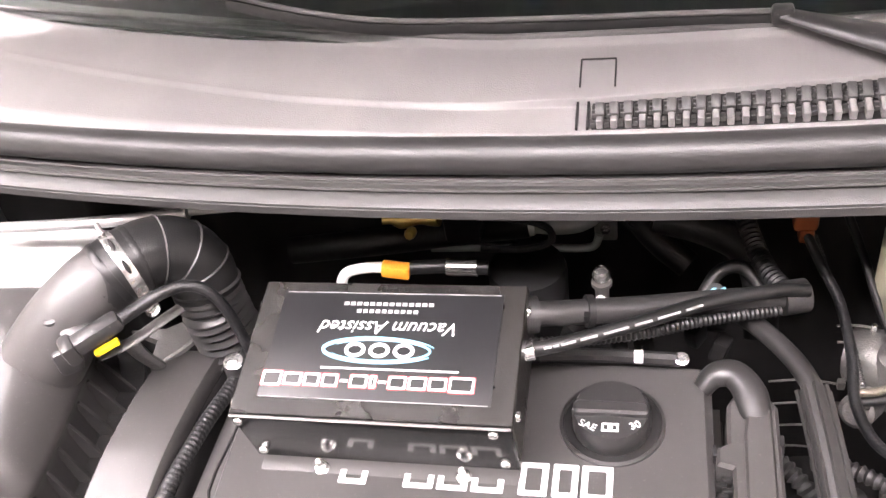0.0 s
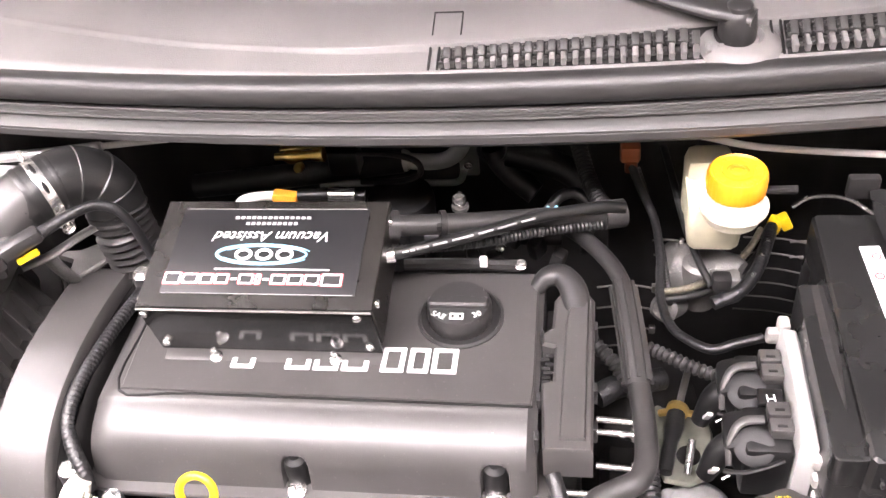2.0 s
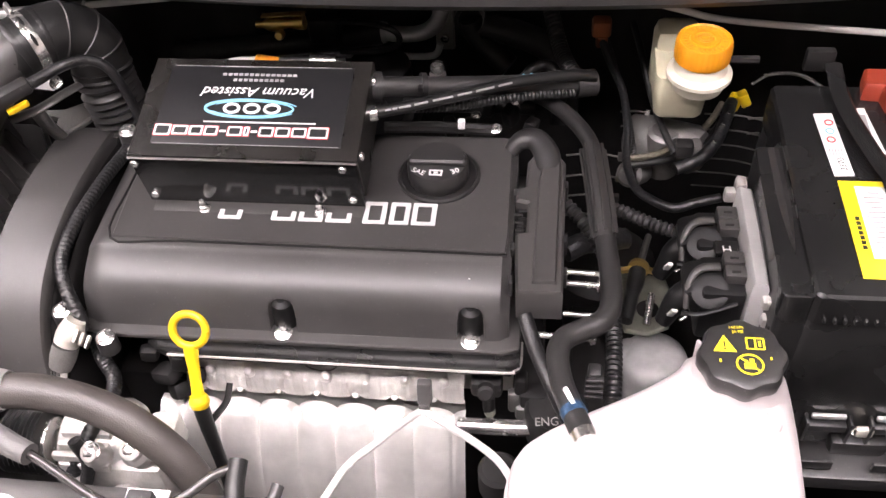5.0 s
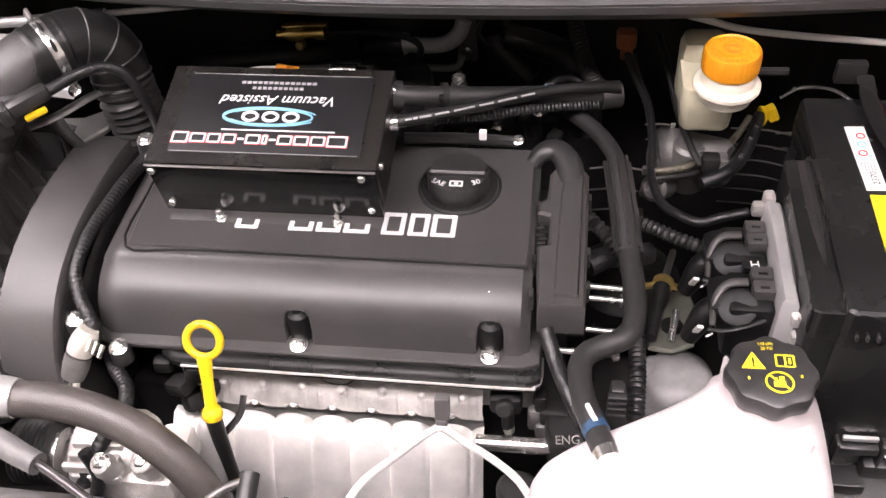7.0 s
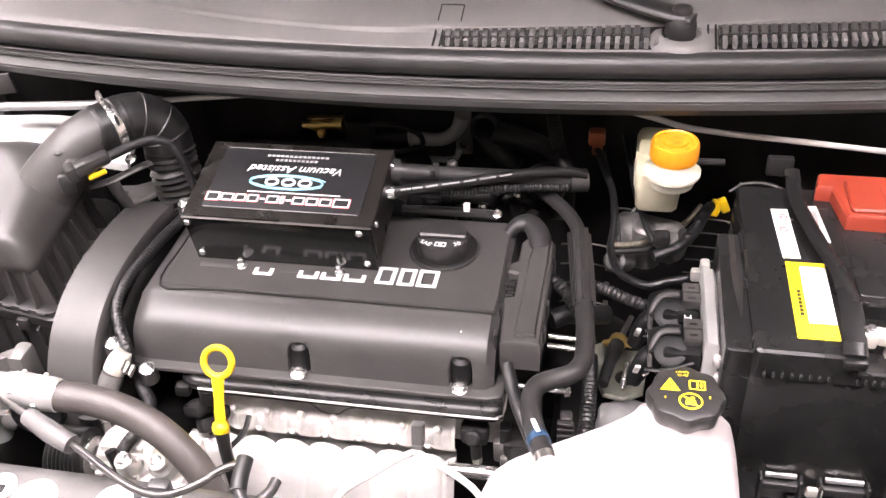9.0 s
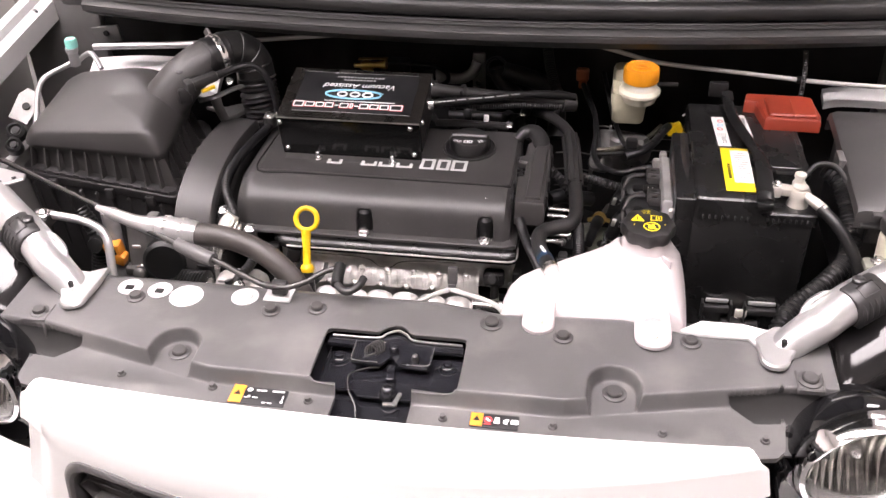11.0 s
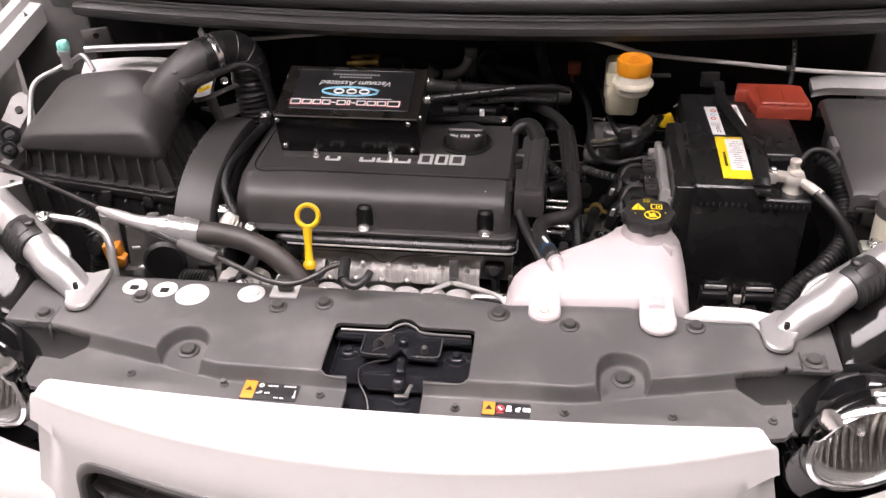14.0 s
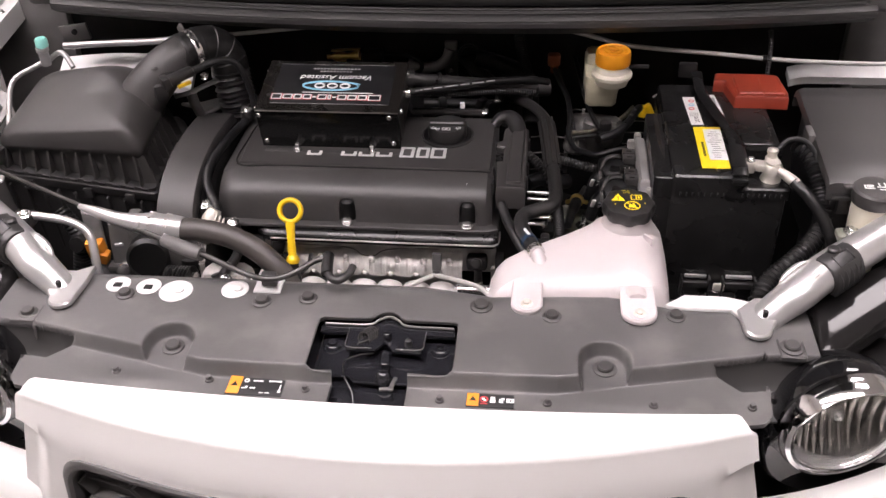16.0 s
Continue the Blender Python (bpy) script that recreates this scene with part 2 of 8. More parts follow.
def tube(bm, pts, r, seg=10, n=8, wave=0.0, pitch=0.006, radii=None, flat=1.0, caps=True, straight=False):
    """A swept round bar; wave and pitch make it corrugated, radii taper it along its way."""
    path = [Vector(p) for p in pts] if straight else smooth_path(pts, n)
    if wave:
        dense = [path[0]]
        step = pitch / 4
        for a, b in zip(path, path[1:]):
            length = (b - a).length
            k = max(1, round(length / step))
            dense += [a.lerp(b, (i + 1) / k) for i in range(k)]
        path = dense
    total = sum((b - a).length for a, b in zip(path, path[1:])) or 1
    up = Vector((0, 0, 1))
    d0 = (path[1] - path[0]).normalized()
    if abs(d0.dot(up)) > 0.95:
        up = Vector((0, 1, 0))
    side = d0.cross(up).normalized()
    rings, run = [], 0.0
    for i, p in enumerate(path):
        d = (path[min(i + 1, len(path) - 1)] - path[max(i - 1, 0)]).normalized()
        side = (side - d * side.dot(d)).normalized()
        upv = side.cross(d)
        if i:
            run += (p - path[i - 1]).length
        f = run / total
        rr = r
        if radii:
            x = f * (len(radii) - 1)
            k = min(int(x), len(radii) - 2)
            rr = radii[k] * (1 - x + k) + radii[k + 1] * (x - k)
        if wave:
            rr += wave * math.sin(run / pitch * math.tau)
        rings.append([p + side * (rr * math.cos(a)) + upv * (rr * flat * math.sin(a)) for a in (math.tau * k / seg for k in range(seg))])
    return ring_loft(bm, rings, caps)


def turned(bm, profile, m=None, seg=28, caps=True, wobble=0.0, lobes=0):
    """A turned form about z: (radius, height) pairs; lobes and wobble make a gripped rim."""
    rings = []
    for r, z in profile:
        ring = []
        for k in range(seg):
            a = math.tau * k / seg
            rr = r * (1 + wobble * math.cos(lobes * a)) if lobes else r
            v = Vector((rr * math.cos(a), rr * math.sin(a), z))
            ring.append(m @ v if m else v)
        rings.append(ring)
    return ring_loft(bm, rings, caps)


def slab(bm, outline, z0, z1, bev=0.0015, m=None):
    """A flat plate with an outline in x, y."""
    n = len(outline)
    c = Vector((sum(p[0] for p in outline) / n, sum(p[1] for p in outline) / n))
    def ring(z, inset):
        out = []
        for i in range(n):
            a, b, d = (Vector(outline[(i + k) % n]) for k in (-1, 0, 1))
            e1, e2 = (b - a).normalized(), (d - b).normalized()
            nrm = Vector((-(e1.y + e2.y), e1.x + e2.x))
            nrm = nrm.normalized() if nrm.length > 1e-6 else Vector((0, 0))
            q = b + nrm * inset
            v = Vector((q.x, q.y, z))
            out.append(m @ v if m else v)
        return out
    area = sum(outline[i][0] * outline[(i + 1) % n][1] - outline[(i + 1) % n][0] * outline[i][1] for i in range(n))
    s = 1 if area > 0 else -1
    return ring_loft(bm, [ring(z0, 0), ring(z1 - bev, 0), ring(z1, s * bev)])


def rounded(x0, y0, x1, y1, r, k=5):
    out = []
    for cx, cy, a0 in ((x1 - r, y1 - r, 0), (x0 + r, y1 - r, 90), (x0 + r, y0 + r, 180), (x1 - r, y0 + r, 270)):
        for i in range(k + 1):
            a = radians(a0 + 90 * i / k)
            out.append((cx + r * math.cos(a), cy + r * math.sin(a)))
    return out


def sheet(bm, rows):
    """Faces over a grid of places; None leaves a gap."""
    vs = [[bm.verts.new(p) if p is not None else None for p in r] for r in rows]
    for a, b in zip(vs, vs[1:]):
        for i in range(len(a) - 1):
            q = (a[i], a[i + 1], b[i + 1], b[i])
            if all(q):
                bm.faces.new(q)
    return bm


def thicken(bm, d):
    """Gives an open sheet its thickness, downwards along z."""
    top = bm.faces[:]
    edges = [e for e in bm.edges if len(e.link_faces) == 1]
    low = {v: bm.verts.new(v.co + Vector((0, 0, -d))) for v in bm.verts[:]}
    for f in top:
        bm.faces.new([low[v] for v in reversed(f.verts)])
    for e in edges:
        a, b = e.verts
        bm.faces.new((a, b, low[b], low[a]))
    return bm


def letters(name, words, size, m, material, parent, deep=0.0006, shear=0.0, label=""):
    """Raised or printed words in the built-in font, centred at the pose m."""
    cu = bpy.data.curves.new(name, "FONT")
    cu.body, cu.size, cu.align_x, cu.align_y, cu.extrude, cu.shear = words, size, "CENTER", "CENTER", deep, shear
    cu.resolution_u = 3
    tmp = bpy.data.objects.new(name, cu)
    scene.collection.objects.link(tmp)
    me = bpy.data.meshes.new_from_object(tmp.evaluated_get(bpy.context.evaluated_depsgraph_get()))
    bpy.data.objects.remove(tmp)
    bpy.data.curves.remove(cu)
    me.materials.clear()
    me.materials.append(material)
    me.transform(m)
    ob = new(name, me)
    ob.parent = parent
    ob.location = -origin(parent)
    if label:
        tagged(ob, label)
    return ob


def B():
    return bmesh.new()


def mid(a, b, t):
    return a + (b - a) * t


def step(x, a, b):
    t = min(1.0, max(0.0, (x - a) / (b - a)))
    return t * t * (3 - 2 * t)


def hex_bolt(r=0.006, h=0.006, flange=1.45):
    bm = B()
    turned(bm, [(r * flange, 0), (r * flange, h * 0.25), (r * 1.25, h * 0.35)], seg=20)
    turned(bm, [(r, h * 0.3), (r, h * 0.9), (r * 0.85, h)], seg=6)
    turned(bm, [(r * 0.45, h * 0.95), (r * 0.4, h * 1.05)], seg=10)
    return bm


def screw_head(r=0.004, h=0.003):
    bm = B()
    turned(bm, [(r, 0), (r, h * 0.5), (r * 0.8, h * 0.9), (r * 0.45, h)], seg=14)
    return bm


BOLT = mesh_of("bolt", hex_bolt(), STEEL)
BOLT_S = mesh_of("bolt", hex_bolt(0.004, 0.005), STEEL)
SCREW = mesh_of("screw", screw_head(), STEEL)


def push_clip(r):
    bm = B()
    turned(bm, [(r * 1.5, 0), (r * 1.5, 0.0015), (r * 1.3, 0.0025), (r * 1.05, 0.0025)], seg=24)
    turned(bm, [(r, 0.002), (r, 0.005), (r * 0.85, 0.0065), (r * 0.3, 0.0065)], seg=20)
    return bm


CLIP = mesh_of("push_clip", push_clip(0.0078), AIRB)
CLIP_S = mesh_of("push_clip", push_clip(0.0034), PANEL)
CLIP_B = mesh_of("push_clip", push_clip(0.009), AIRB)
BOLT_T = mesh_of("bolt", hex_bolt(0.005, 0.005), LEAD)

# ---- room ----
def wall(name, c, s, material, label, category="wall"):
    ob = link(name, box(B(), c, s, 0), material)
    return tagged(ob, label, category, kind="structure")


# floor and south wall are kept dark to cut bounce onto the bumper
wall("floor", (0, 0, -0.05), (9, 10, 0.1), FLOOR, "polished showroom floor, darkened to cut bounce light", "floor")
wall("ceiling", (0, 0, 3.65), (9, 10, 0.1), CEIL, "plain white showroom ceiling", "ceiling")
wall("wall_north", (0, 5.05, 1.8), (9.2, 0.1, 3.6), WALL, "cream painted showroom wall")
wall("wall_south", (0, -5.05, 1.8), (9.2, 0.1, 3.6), WALLD, "unseen grey showroom wall, darkened to cut bounce light")
wall("wall_west", (-4.55, 0, 1.8), (0.1, 10, 3.6), WALL, "cream painted showroom wall")
wall("wall_east", (4.55, 0, 1.8), (0.1, 10, 3.6), WALL, "cream painted showroom wall")


def ceiling_light(x, y):
    t = thing("ceiling_light", (x, y, 3.53), "unseen white framed ceiling light panel, switched on", "lamp", group="ceiling lights")
    bm = B()
    for dx, dy, sx, sy in ((-0.63, 0, 0.04, 0.64), (0.63, 0, 0.04, 0.64), (0, -0.3, 1.22, 0.04), (0, 0.3, 1.22, 0.04)):
        box(bm, (x + dx, y + dy, 3.57), (sx, sy, 0.06), 0.004)
    part("frame", bm, CEIL, t)
    part("diffuser", box(B(), (x, y, 3.565), (1.215, 0.555, 0.05), 0.004), GLOW, t, "glowing white diffuser")


# the last two are added only to be mirrored in the head lamp housings
for lx, ly in ((-2.0, -1.0), (-0.6, -1.0), (0.8, -1.0), (-2.0, 0.1), (-0.6, 0.1), (0.8, 0.1), (-2.16, 1.45), (1.33, 1.45)):
    ceiling_light(lx, ly)

# ---- car body round the engine bay ----
car = thing("car", (0, 0.9, 0), "white hatchback car with its bonnet raised", "car")

bm = B()
rows = []
for i in range(161):
    x = -0.80 + 0.01 * i
    d = 0.010 * step(abs((x % 0.15) - 0.075), 0.02, 0.03)
    rows.append([(x, 0.655 + d, 0.30), (x, 0.655 + d, 0.70), (x, 0.658 + d, 0.96), (x, 0.665, 1.0)])
sheet(bm, rows)
part("firewall", bm, DARK, car, "black bulkhead behind the engine")
part("undertray", box(B(), (0, 0.34, 0.33), (1.36, 0.66, 0.02), 0.004), DARK, car)
part("radiator_core", box(B(), (0, 0.03, 0.55), (0.84, 0.05, 0.42), 0.004), DARK, car)
for s in (-1, 1):
    part("cowl_side", box(B(), (s * 0.735, 0.67, 0.88), (0.16, 0.05, 0.36), 0.01), WELLG, car)
    bm = B()
    box(bm, (s * 0.665, 0.34, 0.6), (0.02, 0.66, 0.52), 0.004)
    part("inner_wing", bm, WELLG, car, "grey painted inner wing")
    # strut tower top, white
    bm = B()
    sheet(bm, [[((s * (0.645 - 0.235 * u) if s < 0 else 0.78 - 0.22 * u), (0.53 + 0.05 * v if s < 0 else 0.575 + 0.03 * v), (0.878 + 0.010 * math.sin(u * 3) if s < 0 else 0.899 - 0.006 * step(u, 0.9, 1.0)) + (0.03 if s < 0 else 0.008) * v) for u in (i / 16 for i in range(17))] for v in (j / 6 for j in range(7))])
    part("strut_tower", thicken(bm, 0.012), PRIMER, car, "white painted strut tower")
    # flange on which the wing is bolted
    bm = B()
    rows = []
    for v in (j / 12 for j in range(13)):
        y = 0.02 + 0.68 * v
        z = 0.90 + 0.09 * v
        x0 = 0.683 + 0.05 * step(v, 0, 0.6)
        rows.append([(s * x0, y, z - 0.03), (s * (x0 + 0.002), y, z), (s * (x0 + 0.022), y, z + 0.003), (s * (x0 + 0.025), y, z + 0.016), (s * (x0 + 0.038), y, z + 0.020), (s * (x0 + 0.065), y, z - 0.015), (s * 0.84, y - 0.02, z - 0.12), (s * 0.86, y - 0.02, 0.55), (s * 0.83, y - 0.02, 0.18)])
    sheet(bm, rows)
    wing = part("wing", thicken(bm, 0.004), PRIMER, car, "white painted front wing")
    for y in (0.2, 0.42, 0.6):
        v = (y - 0.02) / 0.68
        piece("bolt", BOLT_S, wing, (s * (0.683 + 0.05 * step(v, 0, 0.6) + 0.012), y, 0.902 + 0.09 * v))
    # silver tube that carries the slam panel
    d = 0.0 if s > 0 else -0.018
    path = [(s * (0.431 + d), 0.030, 0.838), (s * (0.450 + d), 0.042, 0.852), (s * (0.476 + d), 0.056, 0.868), (s * (0.505 + d), 0.080, 0.878), (s * (0.57 + d), 0.130, 0.888), (s * (0.65 + d), 0.192, 0.90), (s * (0.74 + d), 0.262, 0.91)]
    tb = part("support_tube", tube(B(), path, 0.023, 22, 8, radii=[0.018, 0.0235, 0.0245, 0.0235, 0.0235, 0.0235, 0.0235], flat=0.86), SILVER, car, "silver painted support tube")
    for q in (-1, 1):
        bm = B()
        tube(bm, [(s * (0.462 + d + 0.006 * q), 0.054 - 0.007 * q, 0.8735), (s * (0.470 + d + 0.008 * q), 0.060 - 0.009 * q, 0.8815), (s * (0.486 + d + 0.008 * q), 0.071 - 0.009 * q, 0.8895), (s * (0.505 + d + 0.005 * q), 0.085 - 0.006 * q, 0.8915)], 0.006, 12, 6, radii=[0.002, 0.0050, 0.0050, 0.002])
        part("bead", bm, SILVER, tb)
    if s < 0:
        bm = B()
        slab(bm, [(-0.632, 0.176), (-0.622, 0.160), (-0.575, 0.168), (-0.556, 0.184), (-0.560, 0.197), (-0.590, 0.205), (-0.630, 0.215)], 0.9060, 0.9095, 0.001)
        ear = part("ear", bm, SILVER, car, "silver ear with two holes")
        for hx, hy in ((-0.570, 0.184), (-0.585, 0.172)):
            part("hole", turned(B(), [(0.0034, 0.908), (0.0034, 0.9100), (0.002, 0.9101)], Matrix.Translation((hx, hy, 0)), 14), DARK, ear)
    tip = [(s * (0.4265 + d + 0.0165 * math.cos(radians(a))), 0.008 + 0.0165 * math.sin(radians(a))) for a in range(200, 361, 16)]
    wide = [(s * (0.452 + d), 0.024), (s * (0.470 + d), 0.038), (s * (0.462 + d), 0.064), (s * (0.43 + d), 0.062)] + ([(s * (0.409 + d), 0.074)] if s < 0 else []) + [(s * (0.408 + d), 0.040)]
    bm = B()
    slab(bm, tip + wide, 0.849, 0.8555, 0.002)
    tab = part("bracket", bm, SILVER, car, "silver bracket lapped over the slam panel")
    part("hole", turned(B(), [(0.0034, 0.853), (0.0034, 0.8638), (0.002, 0.8640)], Matrix.Translation((s * (0.437 + d), 0.027, 0.0)), 14), DARK, tab)
    # rubber stop, a ribbed sleeve lapped over the tube
    a0, a1 = Vector((s * (0.503 + d), 0.0765, 0.878)), Vector((s * (0.540 + d), 0.106, 0.884))
    along = (a1 - a0).normalized()
    out = Vector((along.y * s, -along.x * s, 0)).normalized()
    bm = B()
    prof = [(-34, 0.0262), (-14, 0.0272), (8, 0.0272), (30, 0.0270), (52, 0.0266), (74, 0.0262), (96, 0.0258), (112, 0.0252), (112, 0.0225), (60, 0.0230), (0, 0.0230), (-34, 0.0225)]
    rings = []
    for f, w in ((0.0, 0.94), (0.04, 1.0), (0.5, 1.03), (0.96, 1.0), (1.0, 0.94)):
        c = a0.lerp(a1, f)
        rings.append([c + out * (r * w * math.cos(radians(a))) + Vector((0, 0, 0.92 * r * w * math.sin(radians(a)))) for a, r in prof])
    ring_loft(bm, rings)
    stop = part("rubber_stop", bm, COVER, car, "ribbed black rubber stop")
    for k in range(5):
        c = a0.lerp(a1, 0.12 + 0.19 * k)
        bm = B()
        tube(bm, [c + out * 0.0272 * math.cos(radians(a)) + Vector((0, 0, 0.0250 * math.sin(radians(a)))) for a in (38, 20, 0, -20, -36)], 0.003, 8, 4, radii=[0.0008, 0.0026, 0.0034, 0.0036, 0.0034])
        part("rib", bm, COVER, stop)
    c = a0.lerp(a1, 0.5)
    sq = [c + along * u + out * 0.0272 * math.cos(radians(a)) + Vector((0, 0, 0.0250 * math.sin(radians(a)))) for u, a in ((-0.012, 84), (0.012, 84), (0.012, 50), (-0.012, 50), (-0.012, 84))]
    part("raised_frame", tube(B(), sq, 0.0010, 6, 1, straight=True), COVER, stop)
    part("stop_stud", turned(B(), [(0.0075, -0.004), (0.0075, 0.002), (0.005, 0.004)], Matrix.Translation(a0.lerp(a1, 0.5) - out * 0.004 + Vector((0, 0, 0.0245))), 14), COVER, stop)

# white lip of metal along the back of the slam panel
bm = B()
slab(bm, [(0.325, 0.047), (0.35, 0.068), (0.398, 0.068), (0.432, 0.058), (0.44, 0.034), (0.412, 0.028), (0.402, 0.043), (0.34, 0.043)], 0.846, 0.851, 0.0015)
part("crossmember", bm, PRIMER, car)

# windscreen and the dark cabin behind it
bm = B()
sheet(bm, [[(x, 0.612 + 0.30 * x * x + 0.62 * v, 1.090 + 0.36 * v) for x in (-0.7 + 0.1 * i for i in range(15))] for v in (j / 6 for j in range(7))])
part("windscreen", thicken(bm, 0.004), SCREEN, car, "tinted windscreen")
part("dashboard", box(B(), (0, 1.25, 1.02), (1.3, 0.9, 0.1), 0.03), COVER, car)
# body behind the bulkhead: sills and doors, dark glasshouse, roof
def section(y, sill, shoulder, zs, zt):
    half = [(sill * 0.92, 0.20), (sill, 0.26), (shoulder, 0.62), (shoulder, zs - 0.08), (shoulder - 0.03, zs), (shoulder - 0.12, zt)]
    return [(x, y, z) for x, z in half] + [(-x, y, z) for x, z in half[::-1]]


bm = B()
ring_loft(bm, [section(y, *r) for y, r in ((0.72, (0.80, 0.84, 0.93, 0.94)), (1.0, (0.82, 0.85, 0.95, 0.955)), (1.6, (0.82, 0.855, 0.96, 0.965)), (2.3, (0.82, 0.855, 0.98, 0.985)), (2.75, (0.80, 0.84, 1.0, 1.005)), (2.93, (0.74, 0.79, 1.0, 1.005)), (2.98, (0.68, 0.74, 0.97, 0.98)))])
part("body", bm, PAINT, car, "white painted doors and sills", sharp=30)
bm = B()
ring_loft(bm, [[(x * w, y, z0 if k < 2 else z1) for k, x in enumerate((-1.06, 1.06, 0.92, -0.92))] for y, w, z0, z1 in ((1.30, 0.66, 0.955, 1.42), (1.9, 0.68, 0.97, 1.47), (2.5, 0.66, 0.99, 1.44), (2.85, 0.62, 1.0, 1.25))])
part("glasshouse", bm, GLOSSB, car, "dark side and rear windows")
bm = B()
sheet(bm, [[(x, y + 0.05 * x * x, z - 0.06 * x * x) for x in (-0.60 + 0.1 * i for i in range(13))] for y, z in ((1.22, 1.445), (1.5, 1.478), (1.9, 1.492), (2.3, 1.48), (2.6, 1.44), (2.78, 1.38))])
part("roof", thicken(bm, 0.02), PAINT, car, "white roof")
for s in (-1, 1):
    part("pillar", tube(B(), [(s * 0.66, 0.80, 1.02), (s * 0.63, 1.05, 1.24), (s * 0.58, 1.30, 1.43)], 0.022, 10, 4, flat=0.7), PAINT, car)
    for y in (0.30, 2.42):
        hub = Matrix.Translation((s * 0.75, y, 0.31)) @ pose(0, 0, 0, 0, s * 90, 0)
        w = part("wheel", turned(B(), [(0.20, -0.09), (0.29, -0.095), (0.31, -0.075), (0.31, 0.075), (0.29, 0.095), (0.20, 0.09)], hub, 44), RUBBER, car)
        part("rim", turned(B(), [(0.20, 0.085), (0.195, 0.093), (0.17, 0.07), (0.06, 0.06), (0.03, 0.075)], hub, 40), SILVER, w)


# raised bonnet, hinged above the cowl, out of sight over the engine
bm = B()
rows = []
for i in range(41):
    x = -0.70 + 0.035 * i
    row = []
    for j in range(25):
        v = j / 24
        rib = 0.018 * step(abs(abs(x) - 0.33), 0.03, 0.07) * step(abs(v - 0.5), 0.42, 0.36)
        d = 0.06 * math.sin(math.pi * v) - rib
        row.append((x * (1 - 0.12 * v), 0.70 - 0.56 * v + 0.75 * d, 1.17 + 0.64 * v + 0.66 * d - 0.05 * x * x))
    rows.append(row)
sheet(bm, rows)
# unseen dark liner, added so the bonnet reflects little light into the bay
liner = B()
sheet(liner, [[(x, y - 0.012, z - 0.016) for x, y, z in r[2:-2]] for r in rows[2:-2]])
hood = part("bonnet", thicken(bm, 0.012), PAINT, car, "raised white bonnet")
part("liner", thicken(liner, 0.006), FELT, hood, "unseen dark liner added under the bonnet")
for s in (-1, 1):
    part("bonnet_hinge", tube(B(), [(s * 0.66, 0.66, 1.02), (s * 0.67, 0.70, 1.10), (s * 0.66, 0.70, 1.19)], 0.012, 8, 4, flat=0.5), PAINT, car)


# ---- cowl under the windscreen ----
def cowl_y(x):
    return 0.483 + 0.15 * x * x


def spread(x):
    return 1 + 0.85 * max(0.0, -x - 0.06, x - 0.3)


cowl = thing("cowl_panel", (0, 0.55, 1.0), "weathered dark grey plastic cowl panel under the windscreen", "cowl")
prof = [(0.16, 0.985), (0.02, 0.995), (0.0, 1.012), (-0.001, 1.02), (0.004, 1.0245), (0.014, 1.026), (0.0145, 1.030), (0.024, 1.032), (0.03, 1.033), (0.036, 1.05), (0.040, 1.0575), (0.046, 1.0585), (0.076, 1.0655), (0.080, 1.0665), (0.083, 1.0675), (0.0855, 1.0745), (0.090, 1.0768), (0.104, 1.0795), (0.118, 1.0832), (0.122, 1.085), (0.125, 1.0895), (0.130, 1.0905), (0.15, 1.083)]
xs = [-0.62 + 1.28 * i / 64 for i in range(65)]


CREASE_X = [-0.62, -0.55, -0.38, -0.235, -0.09, 0.01, 0.25, 0.66]
CREASE_Y = [0.096, 0.092, 0.080, 0.070, 0.067, 0.069, 0.081, 0.082]


def crease(x):
    """How far behind the front edge the pressed step of the tray runs."""
    return float(np.interp(x, CREASE_X, CREASE_Y))


def tray_row(x):
    c = crease(x)
    soft = 0.0035 - 0.0018 * step(x, -0.12, 0.0)
    rise = 0.0030 + 0.0030 * step(x, -0.16, 0.0)
    flat = [(d, 1.0575 + 0.21 * (d - 0.040)) for d in (mid(0.040, c - soft, q / 8) for q in range(9))]
    z0 = flat[-1][1] + 0.2 * soft
    bend = [(c + soft * (-1 + 0.25 * q), mid(flat[-1][1], z0 + rise, step(q, 0, 8))) for q in range(1, 9)]
    back = [(d, mid(z0 + rise, 1.0832, (d - c - soft) / (0.118 - c - soft))) for d in (mid(c + soft, 0.118, q / 8) for q in range(1, 9))]
    return [(x, cowl_y(x) + d * spread(x), z + 0.004 * (0.4 - x * x)) for d, z in [(0.03, 1.033), (0.036, 1.05)] + flat + bend + back + prof[-4:]]


bm = B()
sheet(bm, [tray_row(x) for x in xs])
part("tray", thicken(bm, 0.003), COWL, cowl, sharp=70)
# front lip split off the tray so its shaded face can be coloured darker
bm = B()
sheet(bm, [[(x, cowl_y(x) + dy * spread(x), z + 0.004 * (0.4 - x * x)) for dy, z in prof[:9]] for x in xs])
part("front_lip", thicken(bm, 0.003), LIP, cowl, "front lip, coloured darker for its shaded face")
bm = B()
tube(bm, [(x, cowl_y(x) + 0.030, 1.0465 + 0.004 * (0.4 - x * x)) for x in xs[1:-1]], 0.0145, 14, 1)
part("seal", bm, RUBBERG, cowl, "round rubber bonnet seal")
bm = B()
for z, dy, r in ((1.0295, 0.009, 0.0014), (1.0315, 0.019, 0.0014)):
    tube(bm, [(x, cowl_y(x) + dy, z + 0.004 * (0.4 - x * x)) for x in xs[1:-1]], r, 6, 1)
part("lip_bead", bm, LIP, cowl)
